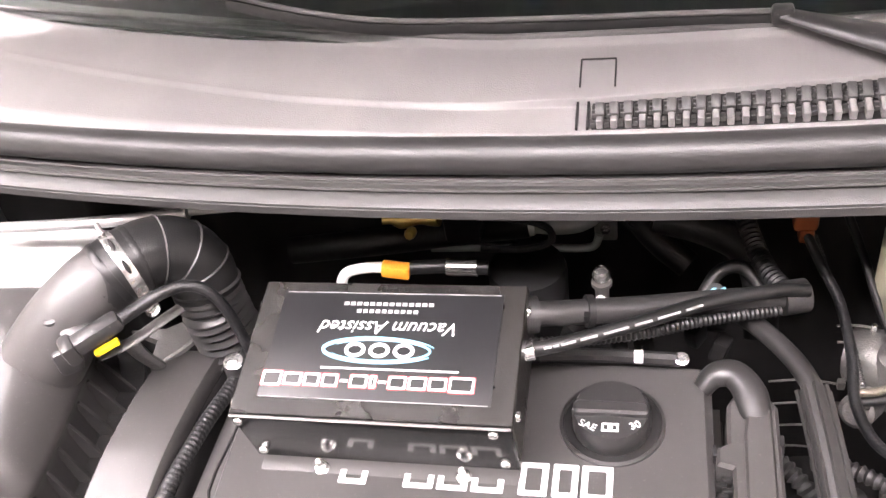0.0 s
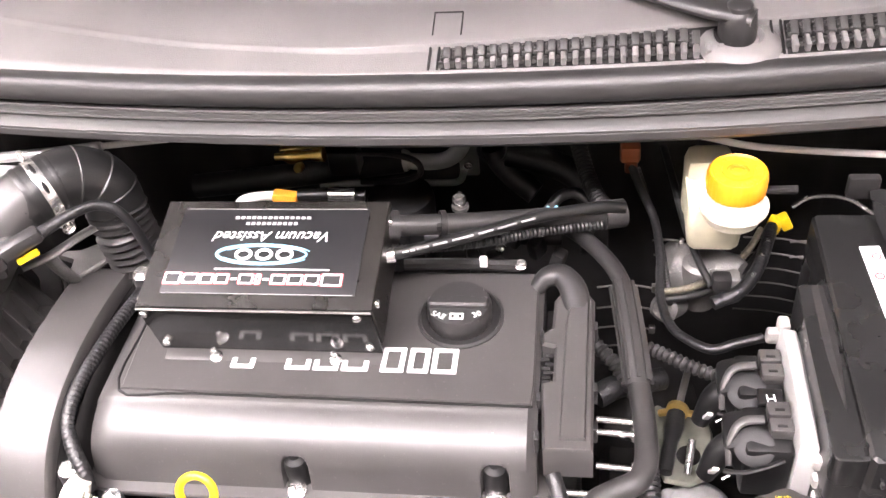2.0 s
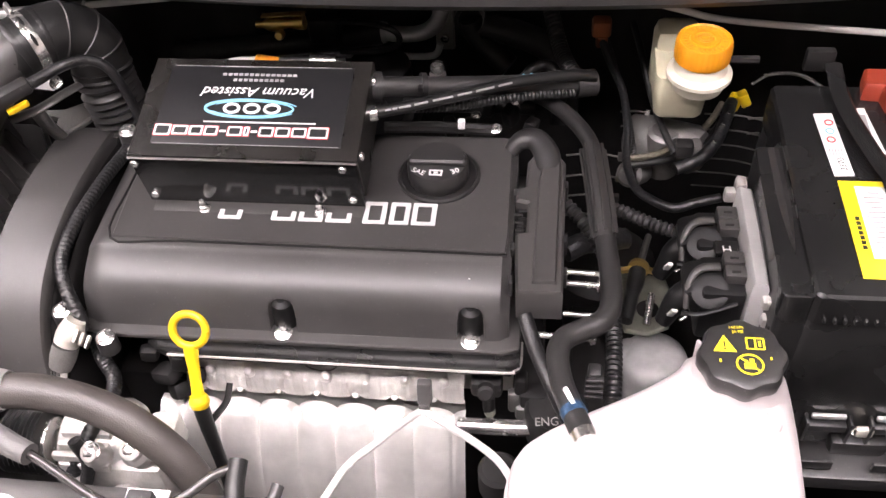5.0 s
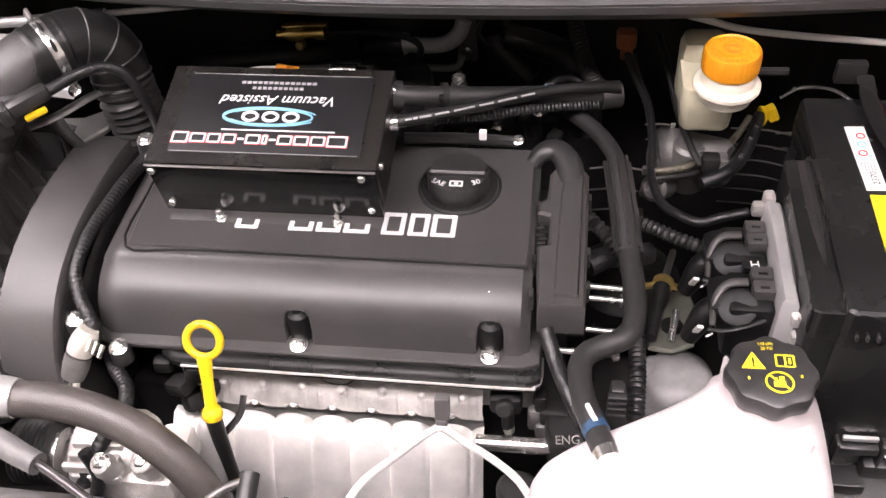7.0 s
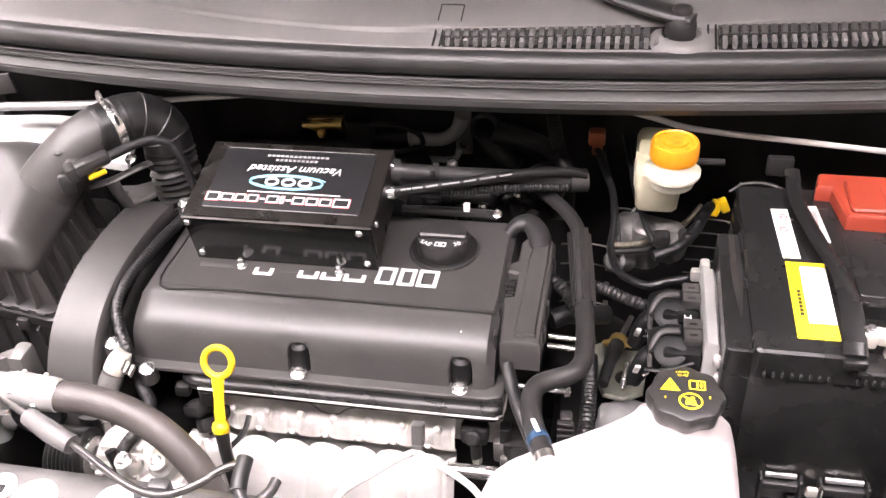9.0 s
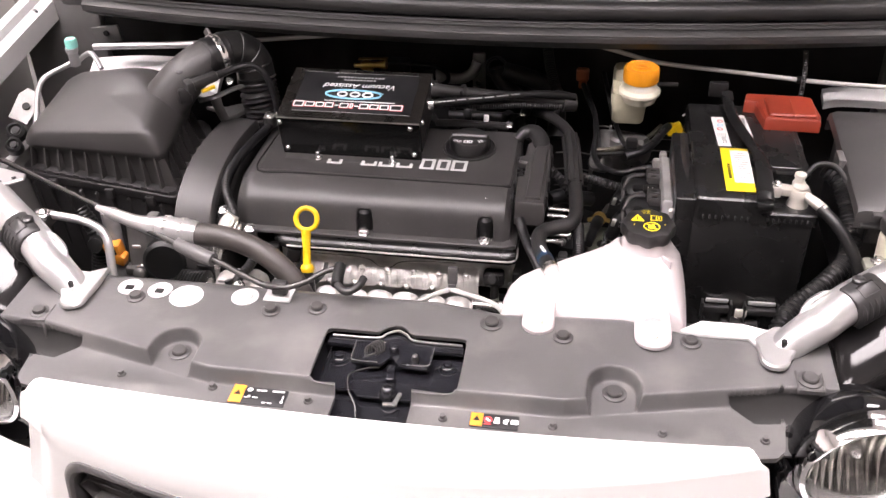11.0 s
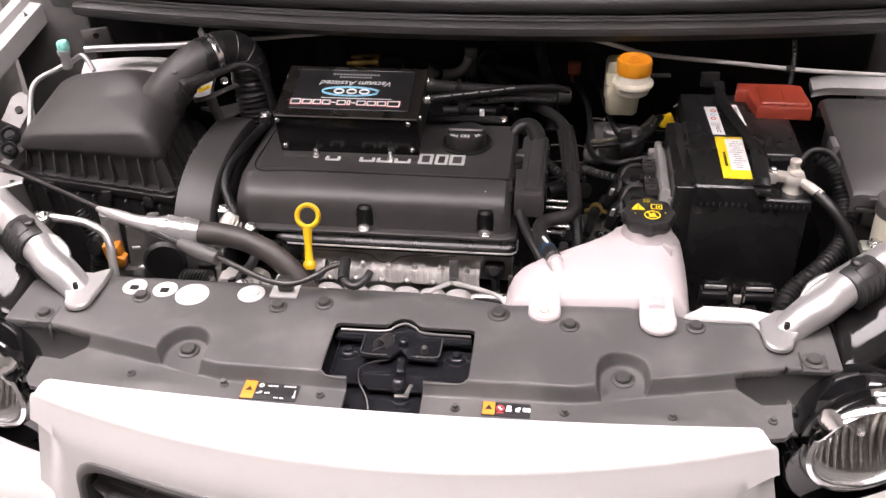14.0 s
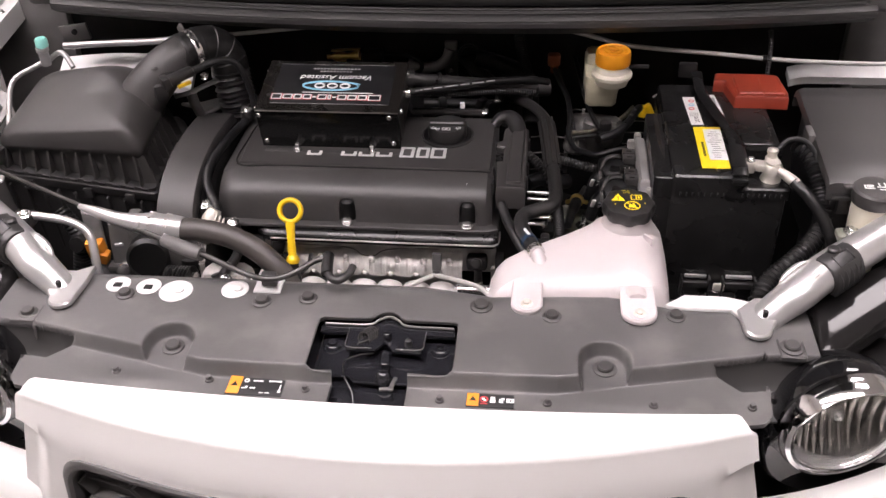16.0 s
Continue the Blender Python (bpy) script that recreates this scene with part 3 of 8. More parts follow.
part("rim_trim", tube(B(), [(x, cowl_y(x) + 0.1275 * spread(x), 1.0905 + 0.004 * (0.4 - x * x)) for x in xs], 0.0028, 8, 1), PANEL, cowl)
for s, x in ((-1, -0.635), (1, 0.675)):
    bm = B()
    box(bm, (x, cowl_y(x) + 0.03, 1.035), (0.06, 0.05, 0.05), 0.012)
    box(bm, (x - 0.01 * s, cowl_y(x) + 0.07, 1.055), (0.07, 0.05, 0.03), 0.012)
    part("end_cap", bm, PANEL, cowl)


def slat_mesh():
    bm = B()
    box(bm, (0, 0.008, 0.003), (0.0048, 0.019, 0.0095), 0.001, pose(0, 0, 0, 8, 0, 0))
    return mesh_of("slat", bm, COWL)


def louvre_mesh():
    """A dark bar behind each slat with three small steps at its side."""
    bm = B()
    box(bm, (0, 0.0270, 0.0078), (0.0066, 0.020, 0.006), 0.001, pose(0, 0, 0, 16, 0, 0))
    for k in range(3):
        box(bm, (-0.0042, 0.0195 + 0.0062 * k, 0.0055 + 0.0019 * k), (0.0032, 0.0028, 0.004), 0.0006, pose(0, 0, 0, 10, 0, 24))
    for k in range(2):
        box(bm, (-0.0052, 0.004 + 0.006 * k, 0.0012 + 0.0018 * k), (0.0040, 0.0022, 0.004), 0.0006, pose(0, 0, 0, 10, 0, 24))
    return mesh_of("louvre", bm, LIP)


SLAT = slat_mesh()
LOUVRE = louvre_mesh()


def vent(x0, x1, slat, back):
    bm = B()
    n = 24
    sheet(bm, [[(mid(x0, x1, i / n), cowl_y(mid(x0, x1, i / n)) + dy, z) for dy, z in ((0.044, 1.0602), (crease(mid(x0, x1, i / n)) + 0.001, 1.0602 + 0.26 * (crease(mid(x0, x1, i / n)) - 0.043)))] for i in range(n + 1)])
    # black sheet under the slats stands for the shade inside the inlet
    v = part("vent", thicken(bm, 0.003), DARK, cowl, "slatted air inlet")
    x = x0 + 0.006
    while x < x1 - 0.004:
        u = (x - x0) / (x1 - x0)
        taper = 1 - 0.75 * step(u, 0.82, 1.0)
        low = slat * (0.82 + 0.30 * u) * taper
        depth = (crease(x) - 0.0455 - 0.019 * low) / 0.0215
        piece("slat", SLAT, v, (x, cowl_y(x) + 0.0455, 1.0615), (0, 0, 0), (1, low, 1))
        if taper > 0.5:
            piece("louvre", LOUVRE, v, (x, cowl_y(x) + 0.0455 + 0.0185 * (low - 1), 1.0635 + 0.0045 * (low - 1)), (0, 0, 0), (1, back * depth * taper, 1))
        x += 0.0102
    for dx in (-0.012, -0.004):
        bm = B()
        sheet(bm, [[(x0 + dx + e, cowl_y(x0) + dy, z + 0.0015) for dy, z in ((0.044, 1.0602), (crease(x0), 1.0602 + 0.26 * (crease(x0) - 0.043)))] for e in (0, 0.002)])
        part("frame", thicken(bm, 0.003), DARK, v)


vent(0.016, 0.263, 1.0, 1.0)
vent(0.312, 0.545, 1.25, 0.9)
bm = B()
for a, b in (((0.006, 0.079), (0.006, 0.106)), ((0.032, 0.079), (0.032, 0.106)), ((0.006, 0.106), (0.032, 0.106))):
    ya, yb = cowl_y(0) + a[1], cowl_y(0) + b[1]
    za, zb = 1.0775 + (a[1] - 0.093) * 0.28, 1.0775 + (b[1] - 0.093) * 0.28
    tube(bm, [(a[0], ya, za + 0.0015), (b[0], yb, zb + 0.0015)], 0.0007, 6, 1)
part("access_lid", bm, DARK, cowl)


def wiper(px, py, pz, joint, pts):
    w = thing("wiper", (px, py, pz - 0.02), "black wiper arm and blade on its cowl pivot", "wiper", group="wipers")
    part("hump", turned(B(), [(0.040, -0.022), (0.0385, -0.014), (0.034, -0.0085), (0.027, -0.0055), (0.022, -0.0048), (0.0185, -0.0085), (0.017, -0.014)], Matrix.Translation((px, py - 0.006, pz - 0.006)), 36), COWL, w, "rounded cowl hump round the pivot")
    part("pivot", turned(B(), [(0.017, -0.02), (0.0165, -0.004), (0.015, 0.006), (0.011, 0.010)], Matrix.Translation((px, py, pz)), 24), COVER, w)
    part("nut", turned(B(), [(0.011, 0.008), (0.011, 0.014), (0.008, 0.017), (0.003, 0.018)], Matrix.Translation((px, py, pz)), 20), COVER, w)
    a, b = Vector((px, py, pz + 0.005)), Vector(joint)
    part("arm", tube(B(), [a + (a - b) * 0.10, a, a.lerp(b, 0.35), a.lerp(b, 0.7), b], 0.012, 14, 5, radii=[0.012, 0.0170, 0.0155, 0.012, 0.0070], flat=0.5), COVER, w)
    part("joint", box(B(), b, (0.016, 0.012, 0.014), 0.003), COVER, w)
    bl = part("blade", tube(B(), pts, 0.0045, 8, 4, flat=1.5), RUBBER, w)
    part("spoiler", tube(B(), [Vector(p) + Vector((0, -0.002, 0.0085)) for p in pts], 0.0022, 6, 4), PANEL, bl)
    return w


wiper(0.272, 0.566, 1.080, (0.152, 0.612, 1.101), [(0.145, 0.616, 1.0945), (0.07, 0.617, 1.0955), (0.0, 0.617, 1.0960), (-0.14, 0.622, 1.0975), (-0.22, 0.632, 1.104), (-0.30, 0.650, 1.115)])
wiper(0.60, 0.66, 1.10, (0.46, 0.676, 1.128), [(0.455, 0.677, 1.118), (0.40, 0.678, 1.12), (0.34, 0.683, 1.125), (0.28, 0.688, 1.13), (0.24, 0.69, 1.135)])

# ---- slam panel cover ----
STEP_X = [0, 0.2, 0.29, 0.43, 0.52]
STEP_Y = [-0.088, -0.084, -0.062, -0.028, -0.021]
REAR_X = [-0.5, -0.45, -0.41, -0.40, -0.1, 0.035, 0.12, 0.26, 0.34, 0.41, 0.45, 0.5]
REAR_Y = [0.067, 0.055, 0.060, 0.076, 0.070, 0.070, 0.056, 0.068, 0.050, 0.050, 0.040, 0.062]
FRONT_X = [0, 0.25, 0.36, 0.395, 0.418, 0.428, 0.432, 0.47, 0.5]
FRONT_Y = [-0.150, -0.146, -0.128, -0.121, -0.116, -0.104, -0.068, -0.040, -0.030]


def in_rounded(x, y, x0, y0, x1, y1, r):
    if not (x0 < x < x1 and y0 < y < y1):
        return False
    dx, dy = max(x0 + r - x, x - x1 + r, 0.0), max(y0 + r - y, y - y1 + r, 0.0)
    return dx * dx + dy * dy < r * r


def panel_z(x, y):
    z = 0.8505 - 0.03 * x * x
    s = float(np.interp(abs(x), STEP_X, STEP_Y))
    z -= 0.019 * (1 - step(y, s - 0.009, s + 0.002))
    d = math.hypot(x - math.copysign(0.252, x), max(0.0, y + 0.051))
    if y > -0.105:
        z = min(z, 0.830 + 0.02 * step(d, 0.0235, 0.0310)) if abs(abs(x) - 0.252) < 0.05 else z
    e = 0.004 * step(abs(abs(x) - 0.28), 0.10, 0.0) * step(y, -0.12, -0.10) * step(-y, 0.08, 0.11)
    return z + 0.6 * e


panel = thing("slam_panel_cover", (0, -0.03, 0.8), "textured dark grey plastic cover over the front slam panel", "panel")
gx = sorted({round(-0.4914 + 0.0014 * i, 4) for i in range(703)} | {-0.083, 0.085, -0.052, 0.034, -0.02, 0.018})
gy = sorted({round(-0.150 + 0.00125 * i, 5) for i in range(137)} | {-0.088, 0.0, 0.006, 0.012})
bm = B()
grid = []
for y in gy + [0.02 + 0.1 * k for k in (1, 2, 3, 4)]:
    row = []
    for x in gx:
        yf = float(np.interp(abs(x), FRONT_X, FRONT_Y))
        yr = float(np.interp(x, REAR_X, REAR_Y))
        yy = mid(0.02, yr, (y - 0.02) / 0.4) if y > 0.0201 else mid(yf, 0.02, (y + 0.15) / 0.17) if abs(x) > 0.2 else y
        drop = 0.006 * step(y, 0.32, 0.42)
        row.append((x, yy, panel_z(x, yy) - drop))
    grid.append(row)
vs = [[bm.verts.new(p) for p in r] for r in grid]
for j in range(len(vs) - 1):
    for i in range(len(gx) - 1):
        cx, cy = (gx[i] + gx[i + 1]) / 2, (grid[j][i][1] + grid[j + 1][i][1]) / 2
        hole = in_rounded(cx, cy, -0.083, -0.088, 0.085, 0.0, 0.010) or (-0.052 < cx < 0.034 and cy < -0.088) or (0.0 <= cy < 0.013 - 0.012 * min(1, ((cx + 0.001) / 0.02) ** 2) and abs(cx + 0.001) < 0.02)
        edge_y = float(np.interp(abs(cx), STEP_X, STEP_Y)) - 0.001
        deep = float(np.interp(abs(cx), [0.372, 0.388, 0.40, 0.44, 0.47], [0.0, 0.020, 0.034, 0.038, 0.026]))
        hole = hole or edge_y - deep < cy < edge_y
        if not hole:
            bm.faces.new((vs[j][i], vs[j][i + 1], vs[j + 1][i + 1], vs[j + 1][i]))
bmesh.ops.delete(bm, geom=[v for v in bm.verts if not v.link_faces], context="VERTS")
part("cover", thicken(bm, 0.006), PANEL, panel, sharp=80)
for q in (-1, 1):
    # the steep end face gets its shade from the dark plastic colour
    bm = B()
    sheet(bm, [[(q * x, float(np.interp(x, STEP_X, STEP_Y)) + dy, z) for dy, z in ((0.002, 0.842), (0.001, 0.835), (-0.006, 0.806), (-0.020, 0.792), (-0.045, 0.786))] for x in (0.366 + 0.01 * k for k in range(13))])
    part("end_recess", thicken(bm, 0.003), LIP, panel, "recessed end of the cover, coloured dark for shade")
# rolled edge round the latch opening
edge = [(-0.052, -0.089), (-0.075, -0.088), (-0.081, -0.085), (-0.083, -0.078), (-0.083, -0.010), (-0.080, -0.003), (-0.073, 0.0), (-0.024, 0.0), (-0.016, 0.005), (-0.008, 0.0115), (0.0, 0.013), (0.008, 0.011), (0.015, 0.005), (0.022, 0.0), (0.075, 0.0), (0.082, -0.003), (0.085, -0.010), (0.085, -0.078), (0.082, -0.085), (0.075, -0.088), (0.034, -0.089)]
part("opening_rim", tube(B(), [(x, y, panel_z(x, y) - 0.0012) for x, y in edge], 0.0014, 8, 2), PANEL, panel)
for x, y, me in ((-0.444, -0.013, CLIP), (-0.336, 0.028, CLIP), (-0.159, 0.021, CLIP), (-0.104, 0.031, CLIP), (0.108, 0.030, CLIP_B), (0.192, 0.017, CLIP), (0.337, 0.030, CLIP), (-0.252, -0.046, CLIP_B), (0.253, -0.048, CLIP_B), (-0.305, -0.090, CLIP_S), (-0.192, -0.098, CLIP_S), (-0.079, -0.106, CLIP_S), (0.072, -0.112, CLIP_S), (0.189, -0.107, CLIP_S), (0.303, -0.102, CLIP_S), (0.4085, -0.094, CLIP_S)):
    piece("push_clip", me, panel, (x, y, panel_z(x, y) + 0.0002))
bm = B()
slab(bm, rounded(0.4465, -0.031, 0.476, 0.0005, 0.002), panel_z(0.46, -0.015) - 0.004, panel_z(0.46, -0.015) + 0.0026, 0.0018)
part("clip_boss", bm, PANEL, panel)
bm = B()
slab(bm, rounded(-0.462, -0.028, -0.430, 0.004, 0.002), panel_z(-0.446, -0.012) - 0.004, panel_z(-0.446, -0.012) + 0.0012, 0.0008)
part("clip_boss", bm, PANEL, panel)
piece("push_clip", CLIP_B, panel, (0.461, -0.016, panel_z(0.46, -0.015) + 0.0027))
# white painted metal showing through round openings
for x, y, r, sq in ((-0.352, 0.047, 0.0155, 1), (-0.311, 0.044, 0.0155, 1), (-0.273, 0.036, 0.021, 0), (-0.199, 0.043, 0.017, 0)):
    d = part("opening", turned(B(), [(r, -0.001), (r, 0.0012), (r * 0.93, 0.0016), (r * 0.9, 0.0008)], Matrix.Translation((x, y, panel_z(x, y))), 28), PRIMER, panel, "white metal seen through a round opening")
    if sq:
        part("square_hole", box(B(), (x, y - 0.002, panel_z(x, y) + 0.0012), (0.0105, 0.008, 0.0018), 0.0004), DARK, d)
    else:
        part("dimple", turned(B(), [(0.006, 0), (0.0055, 0.0025), (0.003, 0.003)], Matrix.Translation((x + 0.004, y + 0.001, panel_z(x, y) + 0.0006)), 16), PRIMER, d)
part("notch", box(B(), (-0.158, 0.053, panel_z(-0.16, 0.05) + 0.0006), (0.034, 0.030, 0.003), 0.001), PRIMER, panel, "white metal notch for the prop rod")
# labels on the lower shelf
def shelf_label(x0, x1, y0, y1, amber, rows):
    lab = part("label", box(B(), ((x0 + x1) / 2, (y0 + y1) / 2, panel_z(x0, y0) + 0.001), (x1 - x0, y1 - y0, 0.001), 0.0002), KLABEL, panel, "black information label with an amber warning field")
    z = panel_z(x0, y0) + 0.0022
    part("warning_field", box(B(), (x0 + amber / 2 + 0.0008, (y0 + y1) / 2, z - 0.0004), (amber, y1 - y0 - 0.0015, 0.0012), 0.0001), OLABEL, lab)
    tri = B()
    cx, cy = x0 + amber / 2 + 0.0008, (y0 + y1) / 2 + 0.001
    slab(tri, [(cx - amber * 0.3, cy - 0.003), (cx + amber * 0.3, cy - 0.003), (cx, cy + 0.004)], z - 0.0001, z + 0.0005, 0.0001)
    part("warning_sign", tri, KLABEL, lab)
    for bx, by, bw, bh, m in rows:
        part("print_bar", box(B(), (x0 + bx, y0 + by, z), (bw, bh, 0.0006), 0.0001), m, lab)


shelf_label(-0.168, -0.104, -0.119, -0.090, 0.014, [(0.0205 + 0.0022 * math.cos(a_), 0.0215 + 0.0022 * math.sin(a_), 0.0017, 0.0017, WLABEL) for a_ in (0.0, 1.05, 2.1, 3.14, 4.2, 5.24)] + [(0.029 + 0.0024 * k, 0.0215, 0.0017, 0.0022, WLABEL) for k in range(5)] + [(0.047 + 0.0024 * k, 0.0220, 0.0017, 0.0022, WLABEL) for k in range(6)] + [(0.0190, 0.0095, 0.0045, 0.0013, WLABEL), (0.0220, 0.0112, 0.0028, 0.0030, WLABEL)] + [(0.027 + 0.0022 * k, 0.0102, 0.0015, 0.0020, WLABEL) for k in range(3)] + [(0.041, 0.0035, 0.0045, 0.0011, WLABEL), (0.0475, 0.0035, 0.005, 0.0011, WLABEL), (0.0605, 0.0065, 0.003, 0.003, WLABEL), (0.0605, 0.0125, 0.0012, 0.007, WLABEL)])
shelf_label(0.101, 0.153, -0.119, -0.099, 0.013, [(0.0195 + 0.0040 * math.cos(a_), 0.0108 + 0.0040 * math.sin(a_), 0.0015, 0.0015, RPRINT) for a_ in (math.tau * k / 14 for k in range(14))] + [(0.0185, 0.0118, 0.003, 0.0022, WLABEL), (0.0205, 0.0096, 0.003, 0.0018, WLABEL), (0.0195, 0.0042, 0.008, 0.0012, RPRINT), (0.0290, 0.0130, 0.0050, 0.0040, WLABEL), (0.0290, 0.0095, 0.0065, 0.0014, WLABEL), (0.0290, 0.0073, 0.0065, 0.0014, WLABEL), (0.0375, 0.0095, 0.0030, 0.0050, WLABEL), (0.0400, 0.0120, 0.0035, 0.0030, WLABEL), (0.0395, 0.0080, 0.0020, 0.0030, WLABEL), (0.0480, 0.0128, 0.0078, 0.0011, WLABEL), (0.0480, 0.0078, 0.0078, 0.0011, WLABEL), (0.0443, 0.0103, 0.0011, 0.0050, WLABEL), (0.0517, 0.0103, 0.0011, 0.0050, WLABEL), (0.0466, 0.0103, 0.0028, 0.0028, WLABEL), (0.0500, 0.0103, 0.0015, 0.0035, WLABEL)])

# ---- bonnet latch in the opening ----
latch = thing("bonnet_latch", (0, -0.05, 0.76), "black steel bonnet latch in its recess", "latch")
bm = B()
box(bm, (0.001, -0.045, 0.812), (0.19, 0.13, 0.006), 0.001)
part("recess", bm, ENAMEL, latch)
part("lower_recess", box(B(), (-0.009, -0.12, 0.79), (0.10, 0.07, 0.006), 0.001), BATB, latch)
part("back_plate", box(B(), (0.001, 0.016, 0.82), (0.19, 0.006, 0.05), 0.001), GLOSSB, latch)
bm = B()
slab(bm, [(-0.080, -0.004), (-0.080, -0.016), (-0.046, -0.016), (-0.044, -0.045), (-0.010, -0.045), (0.0, -0.030), (0.010, -0.045), (0.044, -0.047), (0.046, -0.016), (0.080, -0.016), (0.080, -0.004), (0.022, -0.003), (0.012, 0.006), (0.0, 0.012), (-0.012, 0.006), (-0.022, -0.003)], 0.836, 0.840, 0.001)
part("mounting_plate", bm, ENAMEL, latch)
bm = B()
slab(bm, [(-0.079, -0.006), (-0.079, -0.068), (-0.070, -0.076), (-0.036, -0.076), (-0.030, -0.084), (0.034, -0.084), (0.038, -0.076), (0.074, -0.076), (0.081, -0.068), (0.081, -0.006)], 0.8225, 0.8260, 0.0012)
part("base_plate", bm, ENAMEL, latch, "gloss black latch plate")
bm = B()
tube(bm, [(-0.076, -0.004, 0.842), (-0.024, -0.003, 0.842), (-0.012, 0.004, 0.844), (0, 0.009, 0.845), (0.012, 0.004, 0.844), (0.024, -0.003, 0.842), (0.078, -0.004, 0.842)], 0.0014, 8, 4)
part("upper_flange", bm, DSTEEL, latch)
for s in (-1, 1):
    part("flange", tube(B(), [(s * 0.046, -0.010, 0.841), (s * 0.046, -0.026, 0.841), (s * 0.045, -0.040, 0.841), (s * 0.036, -0.043, 0.841), (s * 0.014, -0.043, 0.841)], 0.0009, 6, 3), STEEL, latch)
    part("well", turned(B(), [(0.0125, 0.8255), (0.0120, 0.8275), (0.0085, 0.8280)], Matrix.Translation((s * 0.064, -0.026, 0)), 24), ENAMEL, latch)
    piece("bolt", mesh_of("bolt", hex_bolt(0.0052, 0.006), ENAMEL), latch, (s * 0.064, -0.026, 0.8275))
bm = B()
tube(bm, [(-0.034, -0.040, 0.838), (-0.030, -0.034, 0.840)] + [(-0.026 + 0.0021 * a / 6.283 + 0.0070 * math.cos(a), -0.030 + 0.0026 * a / 6.283 + 0.0065 * math.sin(a) * 0.8, 0.8425 + 0.0060 * math.sin(a)) for a in (0.7 * k for k in range(42))] + [(-0.010, -0.012, 0.844)], 0.0011, 6, 2)
part("spring", bm, RODB, latch, "dark coil spring")
bm = B()
turned(bm, [(0.0055, 0.826), (0.0055, 0.846), (0.0042, 0.849), (0.002, 0.850)], Matrix.Translation((0.002, -0.024, 0)), 18)
box(bm, (0.003, -0.052, 0.832), (0.010, 0.026, 0.010), 0.003, pose(0, 0, 0, 0, 0, 8))
part("hook", bm, ENAMEL, latch)
part("rivet", turned(B(), [(0.0045, 0), (0.0045, 0.005), (0.0035, 0.010), (0.0015, 0.011)], Matrix.Translation((0.028, -0.034, 0.838)), 18), COVER, latch)
part("pawl", turned(B(), [(0.0105, 0), (0.0100, 0.004), (0.0065, 0.012), (0.0035, 0.014)], Matrix.Translation((0.004, -0.078, 0.824)), 20), ENAMEL, latch)
bm = B()
box(bm, (0.016, -0.086, 0.827), (0.005, 0.022, 0.003), 0.001, pose(0, 0, 0, 0, 0, -12))
box(bm, (0.010, -0.094, 0.827), (0.016, 0.005, 0.003), 0.001, pose(0, 0, 0, 0, 0, 6))
part("lever", bm, DALU, latch, "dull grey release lever")
part("release_cable", tube(B(), [(-0.012, -0.044, 0.834), (-0.028, -0.048, 0.834), (-0.044, -0.058, 0.832), (-0.040, -0.080, 0.830), (-0.028, -0.100, 0.824), (-0.024, -0.122, 0.815)], 0.0009, 6, 6), RODB, latch)
bm = B()
box(bm, (-0.009, -0.118, 0.797), (0.076, 0.012, 0.016), 0.003)
box(bm, (-0.009, -0.138, 0.792), (0.08, 0.02, 0.012), 0.003)
part("cross_bar", bm, COVER, latch)

# ---- front bumper skin with grille ----
bumper = thing("front_bumper", (0, -0.2, 0.18), "white painted front bumper skin with a black honeycomb grille", "bumper")


def rear_y(x):
    return -0.134 + 0.11 * x * x


def crease_y(x):
    return -0.204 + 0.43 * x * x


def face_y(x, z):
    """The painted face below the crease, leaning out towards the grille."""
    return crease_y(x) - 0.015 * min(1.0, max(0.0, (0.83 - z) / 0.055)) - 0.016 * step(0.80 - z, 0.0, 0.2) + 0.05 * step(0.5 - z, 0.0, 0.4)


us = [math.sin(math.pi / 2 * k / 48) ** 0.8 for k in range(1, 49)]
us = [-u for u in us[::-1]] + [0.0] + us
vs = []
bm = B()
for u in us:
    s = abs(u)
    round_off = 0.0
    col = []
    for hw, k, dz in ((0.374, -0.04, -0.022), (0.383, 0.0, -0.006), (0.387, 0.05, -0.0005), (0.391, 0.3, 0.001), (0.396, 0.65, -0.0025), (0.400, 0.88, -0.0075)):
        x = u * hw
        r = rear_y(x) - round_off
        c = min(crease_y(x), r - 0.010)
        col.append((x, mid(r, c, k), 0.846 - 0.030 * x * x + dz - 0.6 * round_off * (1 - k)))
    for hw, z in ((0.4045, 0.8315), (0.4075, 0.8275), (0.409, 0.822), (0.4105, 0.812), (0.4125, 0.802)):
        x = u * hw
        col.append((x, face_y(x, z), z))
    lip = 0.778 + 0.018 * step(s, 0.86, 1.0)
    x = u * 0.4135
    col.append((x, face_y(x, lip), lip))
    x = u * 0.4115
    col.append((x, face_y(x, lip) + 0.004 * step(s, 0.9, 0.96), lip - 0.003))
    back = 0.013 * step(s, 0.90, 0.965)
    for q in range(1, 19):
        z = mid(lip - 0.004, 0.60, q / 18)
        x = u * mid(0.4085, 0.452, q / 18)
        col.append((x, face_y(x, z) + back * (1 - 0.6 * q / 18), z))
    for z in (0.54, 0.45, 0.35, 0.25, 0.18):
        x = u * 0.46
        col.append((x, face_y(x, z) + 0.4 * back, z))
    vs.append([bm.verts.new(p) for p in col])


GRILLE = [(-0.350, 0.62), (-0.359, 0.66), (-0.362, 0.69)] + [(-0.322 - 0.039 * math.cos(radians(a)), 0.730 + 0.040 * math.sin(radians(a))) for a in range(0, 81, 10)]
